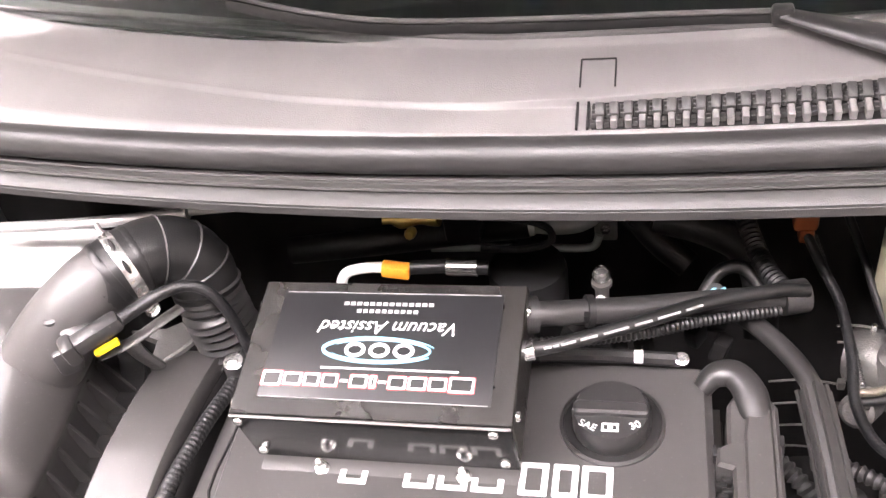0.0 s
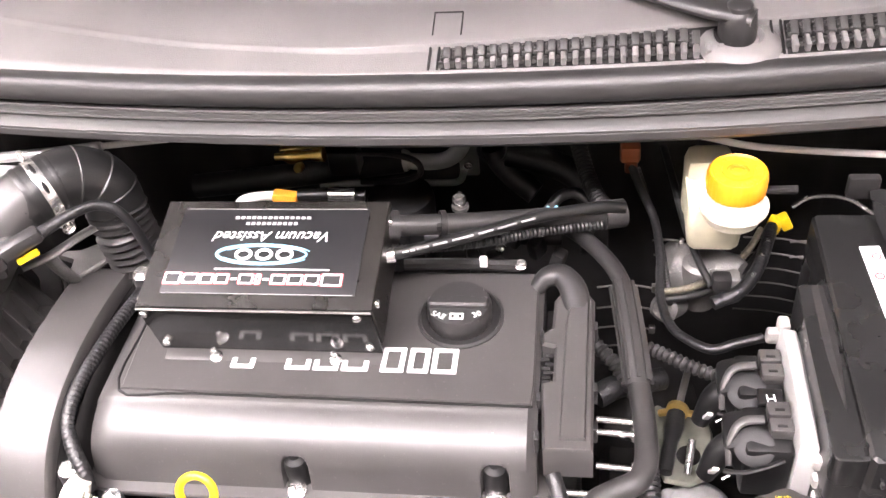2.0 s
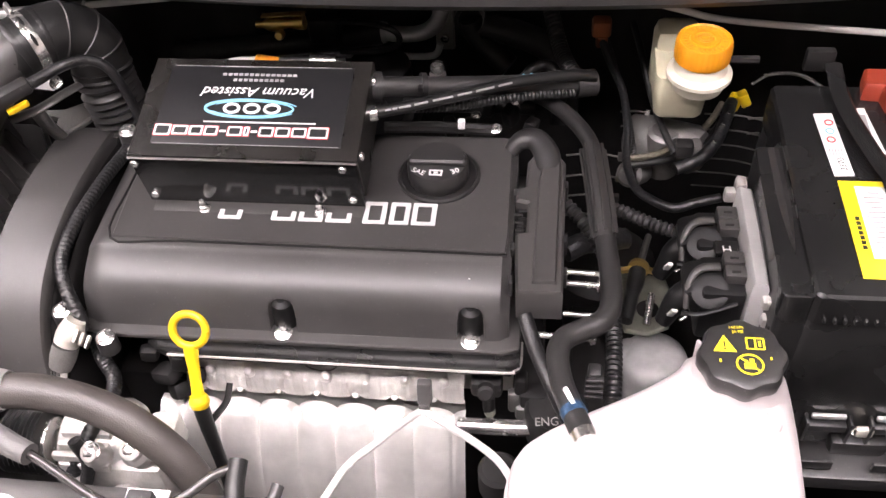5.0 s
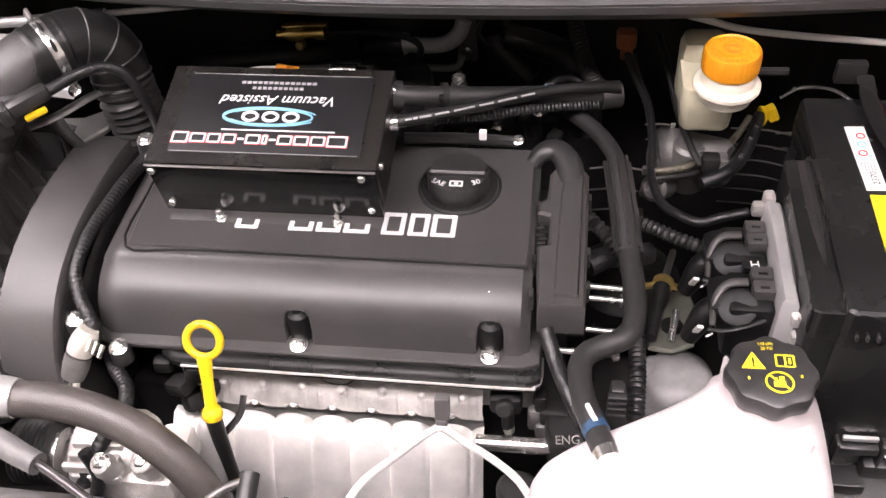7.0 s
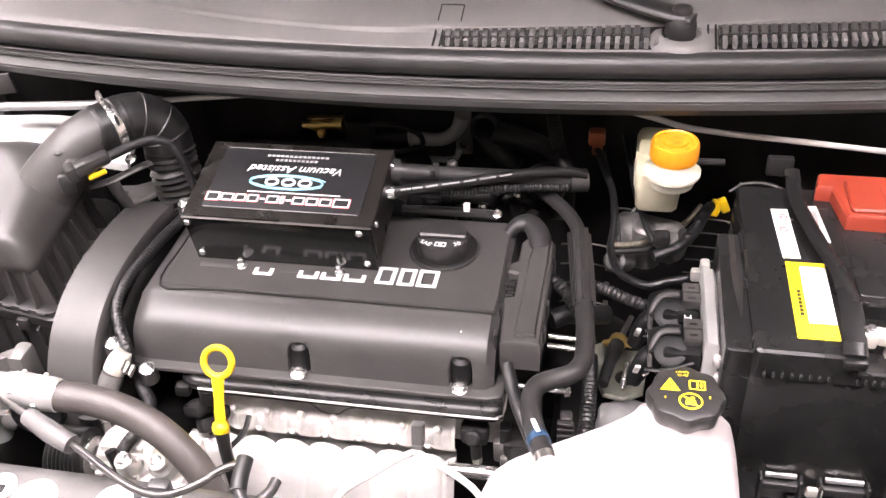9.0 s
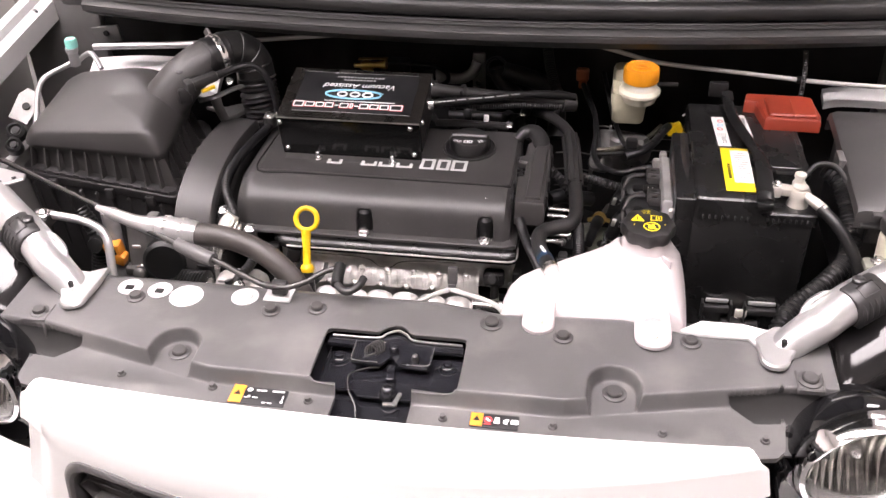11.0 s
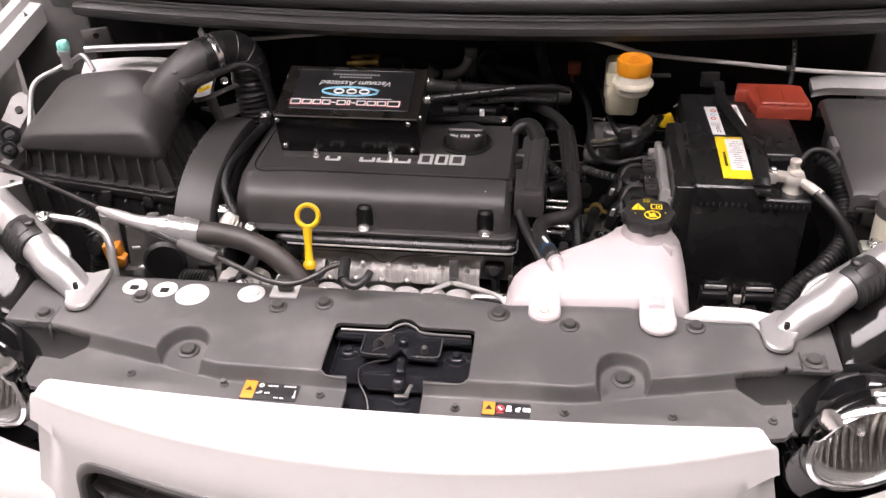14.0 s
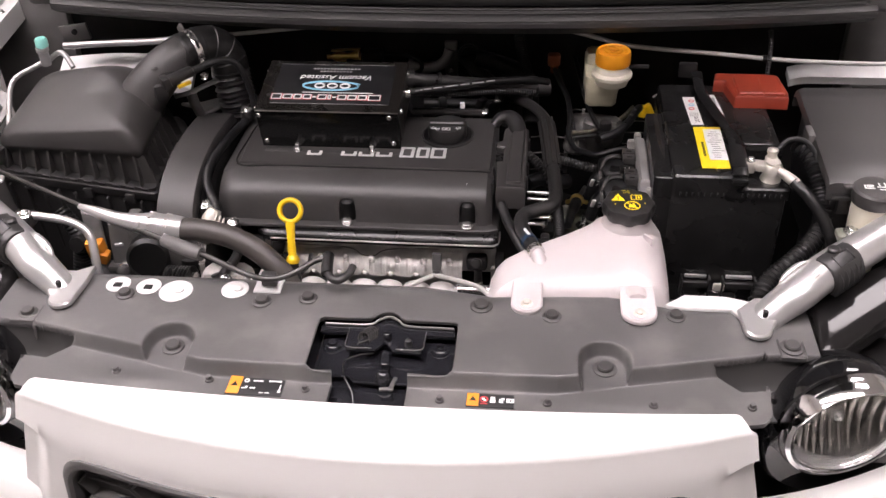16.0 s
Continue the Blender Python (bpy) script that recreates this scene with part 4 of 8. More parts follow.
GRILLE += [(x, 0.771 - 0.008 * (1 - (x / 0.31) ** 2)) for x in (-0.30 + 0.03 * k for k in range(21))] + [(-x, z) for x, z in GRILLE[::-1]]
GRILLE += [(0.31, 0.605), (-0.31, 0.605)]


def inside_grille(x, z, inset):
    top = 0.771 - 0.008 * (1 - (x / 0.31) ** 2) - inset
    side = 0.361 - inset
    if not (0.605 < z < top and abs(x) < side):
        return False
    dx, dz = max(0.0, abs(x) - side + 0.04), max(0.0, z - top + 0.04)
    return dx * dx + dz * dz < 0.04 ** 2


for a, b in zip(vs, vs[1:]):
    for j in range(len(a) - 1):
        c = (a[j].co + b[j + 1].co) / 2
        if not inside_grille(c.x, c.z, 0.005):
            bm.faces.new((a[j], b[j], b[j + 1], a[j + 1]))
part("skin", bm, PAINT, bumper, sharp=42)


def grille_ring(inset, out):
    ring = []
    for x, z in GRILLE:
        f = 1 - inset / 0.36
        zz = 0.66 + (z - 0.66) * (1 - inset / 0.10)
        ring.append((x * f, face_y(x * f, zz) - out, zz))
    return ring


bm = B()
ring_loft(bm, [grille_ring(-0.001, -0.004), grille_ring(0.0, 0.002), grille_ring(0.003, 0.0045), grille_ring(0.007, 0.0042), grille_ring(0.0105, 0.0), grille_ring(0.0115, -0.008), grille_ring(0.012, -0.032)], caps=False)
part("grille_frame", bm, PANEL, bumper, "black grille surround with a rounded edge")
bm = B()
sheet(bm, [[(x, face_y(x, z) + 0.032, z) for x in (-0.35 + 0.05 * k for k in range(15))] for z in (0.61, 0.69, 0.755)])
part("grille_back", bm, AIRB, bumper)


def hex_cell():
    bm = B()
    def ring(f, y):
        return [(f * px_, y, f * pz_) for px_, pz_ in ((-0.046, 0), (-0.030, 0.0165), (0.030, 0.0165), (0.046, 0), (0.030, -0.0165), (-0.030, -0.0165))]
    ring_loft(bm, [ring(1.0, 0.012), ring(1.0, 0.0), ring(0.985, -0.0015), ring(0.95, -0.0015), ring(0.93, 0.001), ring(0.90, 0.010)], caps=False)
    return mesh_of("grille_cell", bm, PANEL)


HEX = hex_cell()
for i in range(-5, 6):
    for j in range(5):
        x = i * 0.0765
        z = 0.752 - j * 0.034 - (0.017 if i % 2 else 0)
        if inside_grille(abs(x) - 0.02, z, 0.010):
            piece("grille_cell", HEX, bumper, (x, face_y(x, z) + 0.012, z), (0, 0, math.degrees(math.atan(0.86 * x))))
for s in (-1, 1):
    bm = B()
    rows = []
    for u in (i / 14 for i in range(15)):
        x = 0.385 + 0.46 * u
        y = -0.150 + 0.24 * u ** 2
        zt = 0.688 + 0.030 * min(1.0, u / 0.45)
        rows.append([(s * x, y + 0.05, zt - 0.01), (s * x, y + 0.012, zt), (s * x, y, zt - 0.012), (s * x, y - 0.012, zt - 0.06), (s * x, y - 0.015, 0.5), (s * x, y, 0.18)])
    sheet(bm, rows)
    part("side", bm, PAINT, bumper)


# ---- head lamps ----
def head_lamp(s):
    h = thing("head_lamp", (s * 0.51, -0.03, 0.70), "round clear head lamp with chrome ring in a black housing", "head lamp", group="head lamps")
    m = look((s * 0.522, -0.066, 0.777), (s * 0.522 + s * 0.22, -0.066 - 0.95, 0.777 - 0.02))
    # m looks along -z; the lamp opens that way
    part("bowl", turned(B(), [(0.066, -0.004), (0.062, 0.02), (0.050, 0.045), (0.025, 0.062), (0.012, 0.066)], m, 40, caps=False), LAMPD, h, "dim chrome reflector")
    up = m.to_3x3() @ Vector((0, 1, 0))
    for k in range(-5, 6):
        dx = 0.0104 * k
        span = math.sqrt(max(0.0, 0.058 ** 2 - dx * dx))
        pts = []
        for q in range(9):
            dy = span * (-0.92 + 0.23 * q)
            r = math.hypot(dx, dy)
            pts.append(m @ Vector((dx, dy, 0.030 - 0.026 * (r / 0.0615) ** 2.2)))
        part("flute", tube(B(), pts, 0.0042, 8, 2, radii=[0.001, 0.0026, 0.0036, 0.0042, 0.0044, 0.0044, 0.0042, 0.004, 0.0038]), LAMPR, h)
    part("bulb", turned(B(), [(0.010, 0.06), (0.011, 0.03), (0.009, 0.018), (0.003, 0.012)], m, 16), STEEL, h)
    bm = B()
    rows = []
    for k in range(33):
        a = radians(18 + 144 * k / 32)
        w = math.sin(math.pi * k / 32) ** 0.6
        rows.append([m @ Vector((r * math.cos(a), r * math.sin(a), z)) for r, z in ((0.066, -0.008), (0.066 + 0.002 * w, -0.010 - 0.008 * w), (0.069 + 0.003 * w, -0.010 - 0.009 * w), (0.0725 + 0.003 * w, -0.008), (0.074, 0.006))])
    sheet(bm, rows)
    part("visor", bm, CHROME, h, "chrome visor over the lens")
    part("ring", turned(B(), [(0.064, 0.004), (0.064, -0.006), (0.067, -0.010), (0.072, -0.008), (0.075, 0.0), (0.074, 0.012), (0.066, 0.012)], m, 44, caps=False), CHROME, h, "chrome trim ring")
    lens = part("lens", turned(B(), [(0.0645, 0.0), (0.064, -0.006), (0.052, -0.018), (0.032, -0.026), (0.012, -0.029), (0.0004, -0.0292), (0.0004, -0.0272), (0.012, -0.027), (0.031, -0.0242), (0.0505, -0.0165), (0.0622, -0.006), (0.0627, 0.0), (0.0645, 0.0)], m, 40, caps=False), GLASS, h, "clear domed lens")
    lens.visible_shadow = False
    # black shroud and gloss top
    bm = B()
    turned(bm, [(0.0742, 0.010), (0.0765, 0.012), (0.078, 0.02), (0.073, 0.040), (0.055, 0.070)], m, 40, caps=False)
    part("shroud", bm, LAMPB, h)
    bm = B()
    rows = []
    for k in range(25):
        a = radians(175 + 190 * k / 24)
        w = math.sin(math.pi * k / 24) ** 0.5
        rows.append([m @ Vector((r * math.cos(a), r * math.sin(a), z)) for r, z in ((0.0745, 0.010), (0.076, 0.002), (0.080 + 0.022 * w, -0.004), (0.082 + 0.026 * w, 0.002), (0.082 + 0.026 * w, 0.02))])
    sheet(bm, rows)
    part("surround", bm, LAMPB, h, "gloss black surround under the lens")
    bm = B()
    rows = []
    for x in [0.4945, 0.4955, 0.498] + [0.502 + 0.013 * k for k in range(17)]:
        u = x - 0.4945
        f, r = -0.022 + 0.79 * u, 0.062 + 0.66 * u
        down = 0.010 * max(0.0, 1 - u / 0.006) ** 2
        edge = [(f + 0.004, -0.034), (f - 0.001, -0.016), (f + 0.0005, -0.008), (f + 0.004, -0.003), (f + 0.010, -0.0005)] + [(mid(f + 0.010, r, v), 0.0008 * math.sin(math.pi * v)) for v in (0.2, 0.4, 0.6, 0.8, 1.0)] + [(r + 0.001, -0.012)]
        rows.append([(s * x, y, 0.8440 + dz - down + 0.03 * u + 0.20 * (y + 0.022) - 0.012) for y, dz in edge])
    sheet(bm, rows)
    part("top_housing", thicken(bm, 0.003), LAMPT, h, "gloss black lamp housing mirroring the ceiling", sharp=50)
    bm = B()
    box(bm, (s * 0.46, -0.02, 0.70), (0.06, 0.06, 0.20), 0.01)
    box(bm, (s * 0.60, 0.05, 0.70), (0.12, 0.10, 0.16), 0.02)
    part("case", bm, DARK, h)
    return h


for s in (-1, 1):
    head_lamp(s)

# ---- engine ----
engine = thing("engine", (-0.05, 0.3, 0.34), "transverse engine with a black plastic valve cover and cast aluminium head", "engine")
BOLTS_X = (-0.10, 0.072)
FRONT_PROFILE = [(p.y, p.z) for p in smooth_path([(0, y, z) for y, z in [(0.468, 0.80), (0.468, 0.862), (0.462, 0.868), (0.40, 0.8695), (0.315, 0.869), (0.302, 0.8672), (0.291, 0.8642), (0.281, 0.8600), (0.273, 0.8548), (0.2665, 0.8480), (0.2620, 0.8395), (0.2590, 0.8300), (0.2565, 0.8200), (0.2545, 0.812)]], 3)]
vx = sorted(set([-0.290, -0.286, -0.28] + [round(-0.27 + 0.01 * i, 4) for i in range(37)] + [round(c + 0.0125 * math.sin(radians(a)), 5) for c in BOLTS_X for a in range(-90, 91, 15)] + [0.098, 0.103, 0.106]))
bm = B()
rows = []
for x in vx:
    e = max(step(x, -0.276, -0.290), step(x, 0.096, 0.106))
    row = []
    for y, z in FRONT_PROFILE:
        yy, zz = y, z - 0.008 * e * step(z, 0.82, 0.86)
        if y < 0.3:
            yy += 0.006 * e
            for c in BOLTS_X:
                d = abs(x - c)
                if d < 0.0125:
                    u = math.sqrt(0.0125 ** 2 - d * d) / 0.0125
                    yy = max(yy, 0.2545 + 0.020 * u * math.sqrt(max(0.0, 1 - (max(0.0, z - 0.826) / 0.022) ** 2)))
        row.append((x, yy, zz))
    rows.append(row)
ring_loft(bm, [r + [(r[0][0], 0.2545, 0.80)] for r in rows])
part("valve_cover", bm, VALVE, engine, "moulded black plastic valve cover")
bm = B()
slab(bm, [(-0.297, 0.248), (-0.26, 0.243), (0.101, 0.2425), (0.116, 0.248), (0.117, 0.30), (0.115, 0.475), (-0.297, 0.475)], 0.8065, 0.8115, 0.0012)
part("cover_flange", bm, VALVE, engine)
# stepped glossy skirt down to the gasket, with a bright edge of the head below it
SKIRT = [(0.2435, 0.8062), (0.2425, 0.8030), (0.2405, 0.8000), (0.2385, 0.7992), (0.2370, 0.7972), (0.2355, 0.7955), (0.2355, 0.7940), (0.262, 0.7940), (0.262, 0.8064)]
bm = B()
ring_loft(bm, [[(x, y + dy, z) for y, z in SKIRT] for x, dy in ((-0.232, 0.010), (-0.226, 0.0055), (-0.214, 0.0025), (-0.19, 0.001), (-0.1, 0.0005), (0.06, 0.0), (0.104, 0.0), (0.112, 0.0015), (0.1165, 0.005))])
part("flange_skirt", bm, BATB, engine, "glossy black stepped skirt")
bm = B()
slab(bm, [(-0.225, 0.243), (-0.21, 0.2375), (0.108, 0.2355), (0.117, 0.241), (0.118, 0.476), (-0.299, 0.476)], 0.7855, 0.7938, 0.001)
part("gasket_rail", bm, DARK, engine)
bm = B()
tube(bm, [(-0.212, 0.2365, 0.7915), (-0.1, 0.2355, 0.7915), (0.09, 0.2345, 0.7915), (0.112, 0.238, 0.7915), (0.1175, 0.247, 0.7915), (0.1175, 0.27, 0.7915)], 0.0014, 6, 6)
part("head_edge", bm, ALU, engine)
# raised centre plate with the worn-off lettering beneath the box
bm = B()
outline = [(0.1, 0.464), (-0.23, 0.464), (-0.255, 0.452), (-0.268, 0.43), (-0.271, 0.38), (-0.267, 0.312), (0.1005, 0.309), (0.102, 0.33)]
slab(bm, outline, 0.868, 0.8712, 0.0012)
plate = part("centre_plate", bm, VALVE, engine)
bm = B()
tube(bm, [(-0.23, 0.4655, 0.8696), (-0.256, 0.453, 0.8697), (-0.2695, 0.43, 0.8697), (-0.2725, 0.38, 0.8697), (-0.2685, 0.3105, 0.8692), (-0.2, 0.3096, 0.8692), (0.0, 0.3083, 0.8692), (0.102, 0.3075, 0.869)], 0.0013, 6, 4)
part("groove", bm, DARK, plate)
# maker badge as plain blocks
def badge_block(x, w, y0=0.3385, hgt=0.0285):
    """A plain outlined block, the size of one printed character."""
    bm = B()
    r = [bm.verts.new((px, py, 0.8720)) for px, py in rounded(x, y0, x + w, y0 + hgt, 0.0012, 3)]
    q = [bm.verts.new((px, py, 0.8720)) for px, py in rounded(x + 0.0046, y0 + 0.0042, x + w - 0.0046, y0 + hgt - 0.0042, 0.0008, 3)]
    for k in range(len(r)):
        n = (k + 1) % len(r)
        bm.faces.new((r[k], r[n], q[n], q[k]))
    part("badge_block", thicken(bm, 0.0010), BADGE, plate, "white printed block of the maker's badge")


for x, w in ((-0.172, 0.022), (-0.121, 0.023), (-0.095, 0.023), (-0.069, 0.024), (-0.034, 0.021), (-0.0095, 0.0185), (0.0115, 0.0225)):
    badge_block(x, w)
part("speck", turned(B(), [(0.0009, 0), (0.0006, 0.0006)], Matrix.Translation((0.07, 0.283, 0.8632)), 8), WLABEL, engine)
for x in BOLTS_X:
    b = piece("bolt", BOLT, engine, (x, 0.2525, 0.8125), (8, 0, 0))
    # added dark liner; its colour stands for the shade in the recess
    part("bolt_well_shade", turned(B(), [(0.0112, 0.8118), (0.0112, 0.832), (0.0095, 0.840), (0.005, 0.8435)], Matrix.Translation((x, 0.2668, 0)), 24), SHADEB, engine, "dark liner added to shade the bolt recess")
for x, y, z in ((-0.302, 0.246, 0.838), (-0.261, 0.231, 0.820), (-0.288, 0.438, 0.890)):
    piece("bolt", BOLT, engine, (x, y, z), (14, 0, 0))
    part("bolt_boss", turned(B(), [(0.010, z - 0.016), (0.0095, z - 0.003), (0.009, z)], Matrix.Translation((x, y, 0)), 20), COVER, engine)

# oil filler cap
bm = B()
turned(bm, [(0.040, 0.8705), (0.040, 0.8735), (0.0375, 0.8745), (0.036, 0.872)], Matrix.Translation((0.031, 0.407, 0)), 40)
part("filler_rim", bm, COVER, engine)
part("filler_well", turned(B(), [(0.0365, 0.8712), (0.0365, 0.8727), (0.03, 0.8728)], Matrix.Translation((0.031, 0.407, 0)), 36), DARK, engine)
bm = B()
turned(bm, [(0.0285, 0.872), (0.0295, 0.876), (0.0295, 0.888), (0.0275, 0.892), (0.01, 0.8935)], Matrix.Translation((0.031, 0.405, 0)), 48, wobble=0.012, lobes=24)
cap = part("oil_cap", bm, COVER, engine, "black ridged oil filler cap")
bm = B()
slab(bm, rounded(0.003, 0.397, 0.059, 0.409, 0.005), 0.892, 0.8985, 0.002)
part("grip", bm, COVER, cap)
letters("oil_grade", "SAE", 0.0085, pose(0.0145, 0.388, 0.8931, 0, 0, -24), WLABEL, cap, 0.0002)
letters("oil_grade", "30", 0.0085, pose(0.049, 0.390, 0.8931, 0, 0, 26), WLABEL, cap, 0.0002)
bm = B()
for dx, dy, sx, sy in ((0, 0, 0.012, 0.0016), (0, 0.006, 0.012, 0.0016), (-0.0055, 0.003, 0.0016, 0.007), (0.0055, 0.003, 0.0016, 0.007), (0, 0.003, 0.004, 0.0025)):
    box(bm, (0.031 + dx, 0.384 + dy, 0.8933), (sx, sy, 0.0005), 0.0001)
part("oil_symbol", bm, WLABEL, cap)

# coil harness bar along the back of the plate
part("rail_cover", tube(B(), [(-0.03, 0.468, 0.879), (0.02, 0.47, 0.879), (0.082, 0.468, 0.879)], 0.0058, 8, 3), COVER, engine)
piece("bolt", BOLT_S, engine, (0.083, 0.466, 0.882), (20, 0, 0))

# timing cover: a curved band
bm = B()
tp = [(0.480, 0.84), (0.470, 0.866), (0.44, 0.876), (0.38, 0.882), (0.33, 0.881), (0.285, 0.872), (0.25, 0.855), (0.225, 0.83), (0.209, 0.80), (0.2, 0.76), (0.197, 0.68), (0.197, 0.5)]
tp = [(p.y, p.z) for p in smooth_path([(0, y, z) for y, z in tp], 5)]
def band(x0, x1, dz):
    rings = []
    for x, d in ((x0, -0.012), (x0 + 0.0008, -0.003), (x0 + 0.003, -0.0004), (mid(x0, x1, 0.5), 0.0006), (x1 - 0.003, -0.0004), (x1 - 0.0008, -0.003), (x1, -0.012)):
        rings.append([(x, y + (0.3 - y) * 0.0 - (d if y < 0.3 else 0) * 0.8, z + d + dz) for y, z in tp] + [(x, 0.46, 0.5)])
    ring_loft(bm, rings)
band(-0.373, -0.315, 0.0)
part("timing_cover", bm, AIRB, engine, "curved black timing belt cover")
bm = B()
band(-0.314, -0.3085, -0.012)
band(-0.303, -0.297, -0.010)
part("timing_backplate", bm, DARK, engine)
part("speck", turned(B(), [(0.0016, 0), (0.001, 0.001)], Matrix.Translation((-0.375, 0.30, 0.86)), 8), WLABEL, engine)

# loom in the gap between the covers
part("sensor_loom", tube(B(), [(-0.285, 0.465, 0.880), (-0.288, 0.43, 0.876), (-0.298, 0.38, 0.876), (-0.307, 0.32, 0.872), (-0.309, 0.285, 0.862), (-0.300, 0.262, 0.850), (-0.287, 0.245, 0.836), (-0.283, 0.236, 0.822)], 0.0066, 12, 12, wave=0.0003, pitch=0.0045), TAPE, engine, "taped wiring loom")
bm = B()
tube(bm, [(-0.285, 0.236, 0.838), (-0.292, 0.228, 0.826), (-0.296, 0.223, 0.819)], 0.012, 14, 4, radii=[0.009, 0.0115, 0.0125, 0.0115])
for k in range(3):
    box(bm, (-0.281 + 0.004 * k, 0.222, 0.832 - 0.004 * k), (0.0025, 0.012, 0.014), 0.0008, pose(0, 0, 0, 30, 20, 0))
part("cam_sensor", bm, LEAD, engine, "white sensor plug")
part("sensor_base", tube(B(), [(-0.296, 0.222, 0.818), (-0.300, 0.216, 0.808), (-0.304, 0.211, 0.799)], 0.0115, 14, 4, radii=[0.0118, 0.0122, 0.0105]), DALU, engine)
part("sensor_stem", tube(B(), [(-0.304, 0.212, 0.80), (-0.309, 0.202, 0.775), (-0.312, 0.195, 0.74)], 0.009, 10, 4), STEEL, engine)

# cylinder head and exhaust side
HEAD_P = 0.0382
bm = B()
box(bm, (-0.060, 0.36, 0.755), (0.340, 0.20, 0.06), 0.004)
rows = []
n = 240
for i in range(n + 1):
    x = mid(-0.206, 0.064, i / n)
    ph = (x + 0.118) / HEAD_P
    near = abs(ph - round(ph)) * HEAD_P
    v = max(0.0, 1 - near / 0.0085)
    half = abs(ph + 0.5 - round(ph + 0.5)) * HEAD_P
    jog = 0.0022 * (step(half, 0.0050, 0.0062) - step(half, 0.0115, 0.0125))
    low = 0.7255 + 0.0095 * v
    rows.append([(x, 0.263, 0.7880), (x, 0.262, 0.7620 + 0.002 * math.sin(x * 160)), (x, 0.2545, 0.7500 + 0.001 * math.sin(x * 220)), (x, 0.2505 - jog, 0.7440), (x, 0.2490 - jog, 0.7425), (x, 0.2460 - 0.4 * jog, low + 0.0055), (x, 0.2440, low + 0.001), (x, 0.2442, low - 0.0014), (x, 0.2500, low - 0.004), (x, 0.2530, 0.716), (x, 0.2510, 0.690)])
sheet(bm, rows)
part("cylinder_head", bm, ALU, engine, "cast aluminium cylinder head")
random.seed(33)
BOSS = mesh_of("casting_boss", turned(B(), [(0.0062, -0.010), (0.0060, 0.002), (0.0048, 0.0040), (0.0015, 0.0046)], None, 14), ALU)
PAD = mesh_of("casting_pad", box(B(), (0, 0, 0), (0.021, 0.006, 0.0072), 0.0022), ALU)
for x in (-0.150, -0.124, -0.096, -0.078, -0.064, -0.042, -0.004):
    piece("casting_boss", BOSS, engine, (x, 0.2545 + random.uniform(-0.002, 0.002), 0.7795 + random.uniform(-0.002, 0.002)), (82, 0, random.uniform(-10, 10)), (random.uniform(0.75, 1.15),) * 3)
for x in (-0.142, -0.073, 0.019):
    piece("casting_pad", PAD, engine, (x, 0.2525, 0.781), (-10, 0, random.uniform(-4, 4)), (random.uniform(0.7, 1.1), 1, 1))
LUG = mesh_of("head_lug", turned(B(), [(0.0050, -0.016), (0.0056, -0.006), (0.0050, 0.0), (0.0036, 0.0012), (0.0036, 0.0050), (0.0020, 0.0062)], None, 14), ALU)
for k in range(-2, 5):
    piece("head_lug", LUG, engine, (-0.118 + HEAD_P * (k + 0.28), 0.2520 + random.uniform(-0.001, 0.001), 0.7495 + random.uniform(-0.001, 0.001)), (26, 0, 0), (random.uniform(0.9, 1.15),) * 3)
STUD = mesh_of("ledge_stud", turned(B(), [(0.0038, -0.006), (0.0040, 0.0), (0.0030, 0.0024), (0.0010, 0.0028)], None, 12), ALU)
for k in range(-2, 5):
    piece("ledge_stud", STUD, engine, (-0.118 + HEAD_P * k, 0.2450, 0.7290), (38, 0, 0))
part("casting_line", tube(B(), [(-0.180, 0.2600, 0.765), (-0.120, 0.2600, 0.764), (-0.096, 0.2592, 0.760), (-0.084, 0.2560, 0.7530), (-0.066, 0.2555, 0.7520), (-0.052, 0.2585, 0.760), (-0.020, 0.2600, 0.764), (0.030, 0.2600, 0.765)], 0.0009, 6, 6), DSTEEL, engine)
bm = B()
for x, y, z, sx, sy, sz, a in ((-0.206, 0.246, 0.772, 0.020, 0.018, 0.026, 14), (-0.222, 0.240, 0.756, 0.026, 0.022, 0.016, -18), (-0.196, 0.243, 0.748, 0.016, 0.016, 0.020, 30), (-0.236, 0.247, 0.778, 0.018, 0.014, 0.018, 8), (-0.214, 0.236, 0.735, 0.022, 0.018, 0.018, -35)):
    box(bm, (x, y, z), (sx, sy, sz), 0.005, pose(0, 0, 0, a * 0.5, a, a))
part("end_casting", bm, DARK, engine, "dark casting at the end of the head")
# pressed shield over the exhaust manifold
bm = B()
rows = []
for i in range(n + 1):
    x = mid(-0.235, 0.066, i / n)
    ph = (x + 0.100) / 0.0385
    lobe = max(0.0, math.sin((ph - math.floor(ph)) * math.pi)) ** 0.45
    end = step(x, 0.050, 0.066) * 0.012
    rows.append([(x, 0.2405, 0.7080 + 0.0130 * lobe), (x, 0.2345 - 0.003 * lobe, 0.7090 + 0.0135 * lobe), (x, 0.2270 - 0.006 * lobe + end, 0.7040 + 0.0110 * lobe), (x, 0.2180 - 0.008 * lobe + end, 0.6930 + 0.006 * lobe), (x, 0.2080 - 0.007 * lobe + end, 0.6740 + 0.002 * lobe), (x, 0.1985 - 0.005 * lobe + end, 0.6500), (x, 0.1900 - 0.003 * lobe + end, 0.6200), (x, 0.183 + end, 0.58), (x, 0.18 + end, 0.45)])
sheet(bm, rows)
shield = part("heat_shield", bm, SHIELD, engine, "bright pressed aluminium exhaust shield", sharp=60)
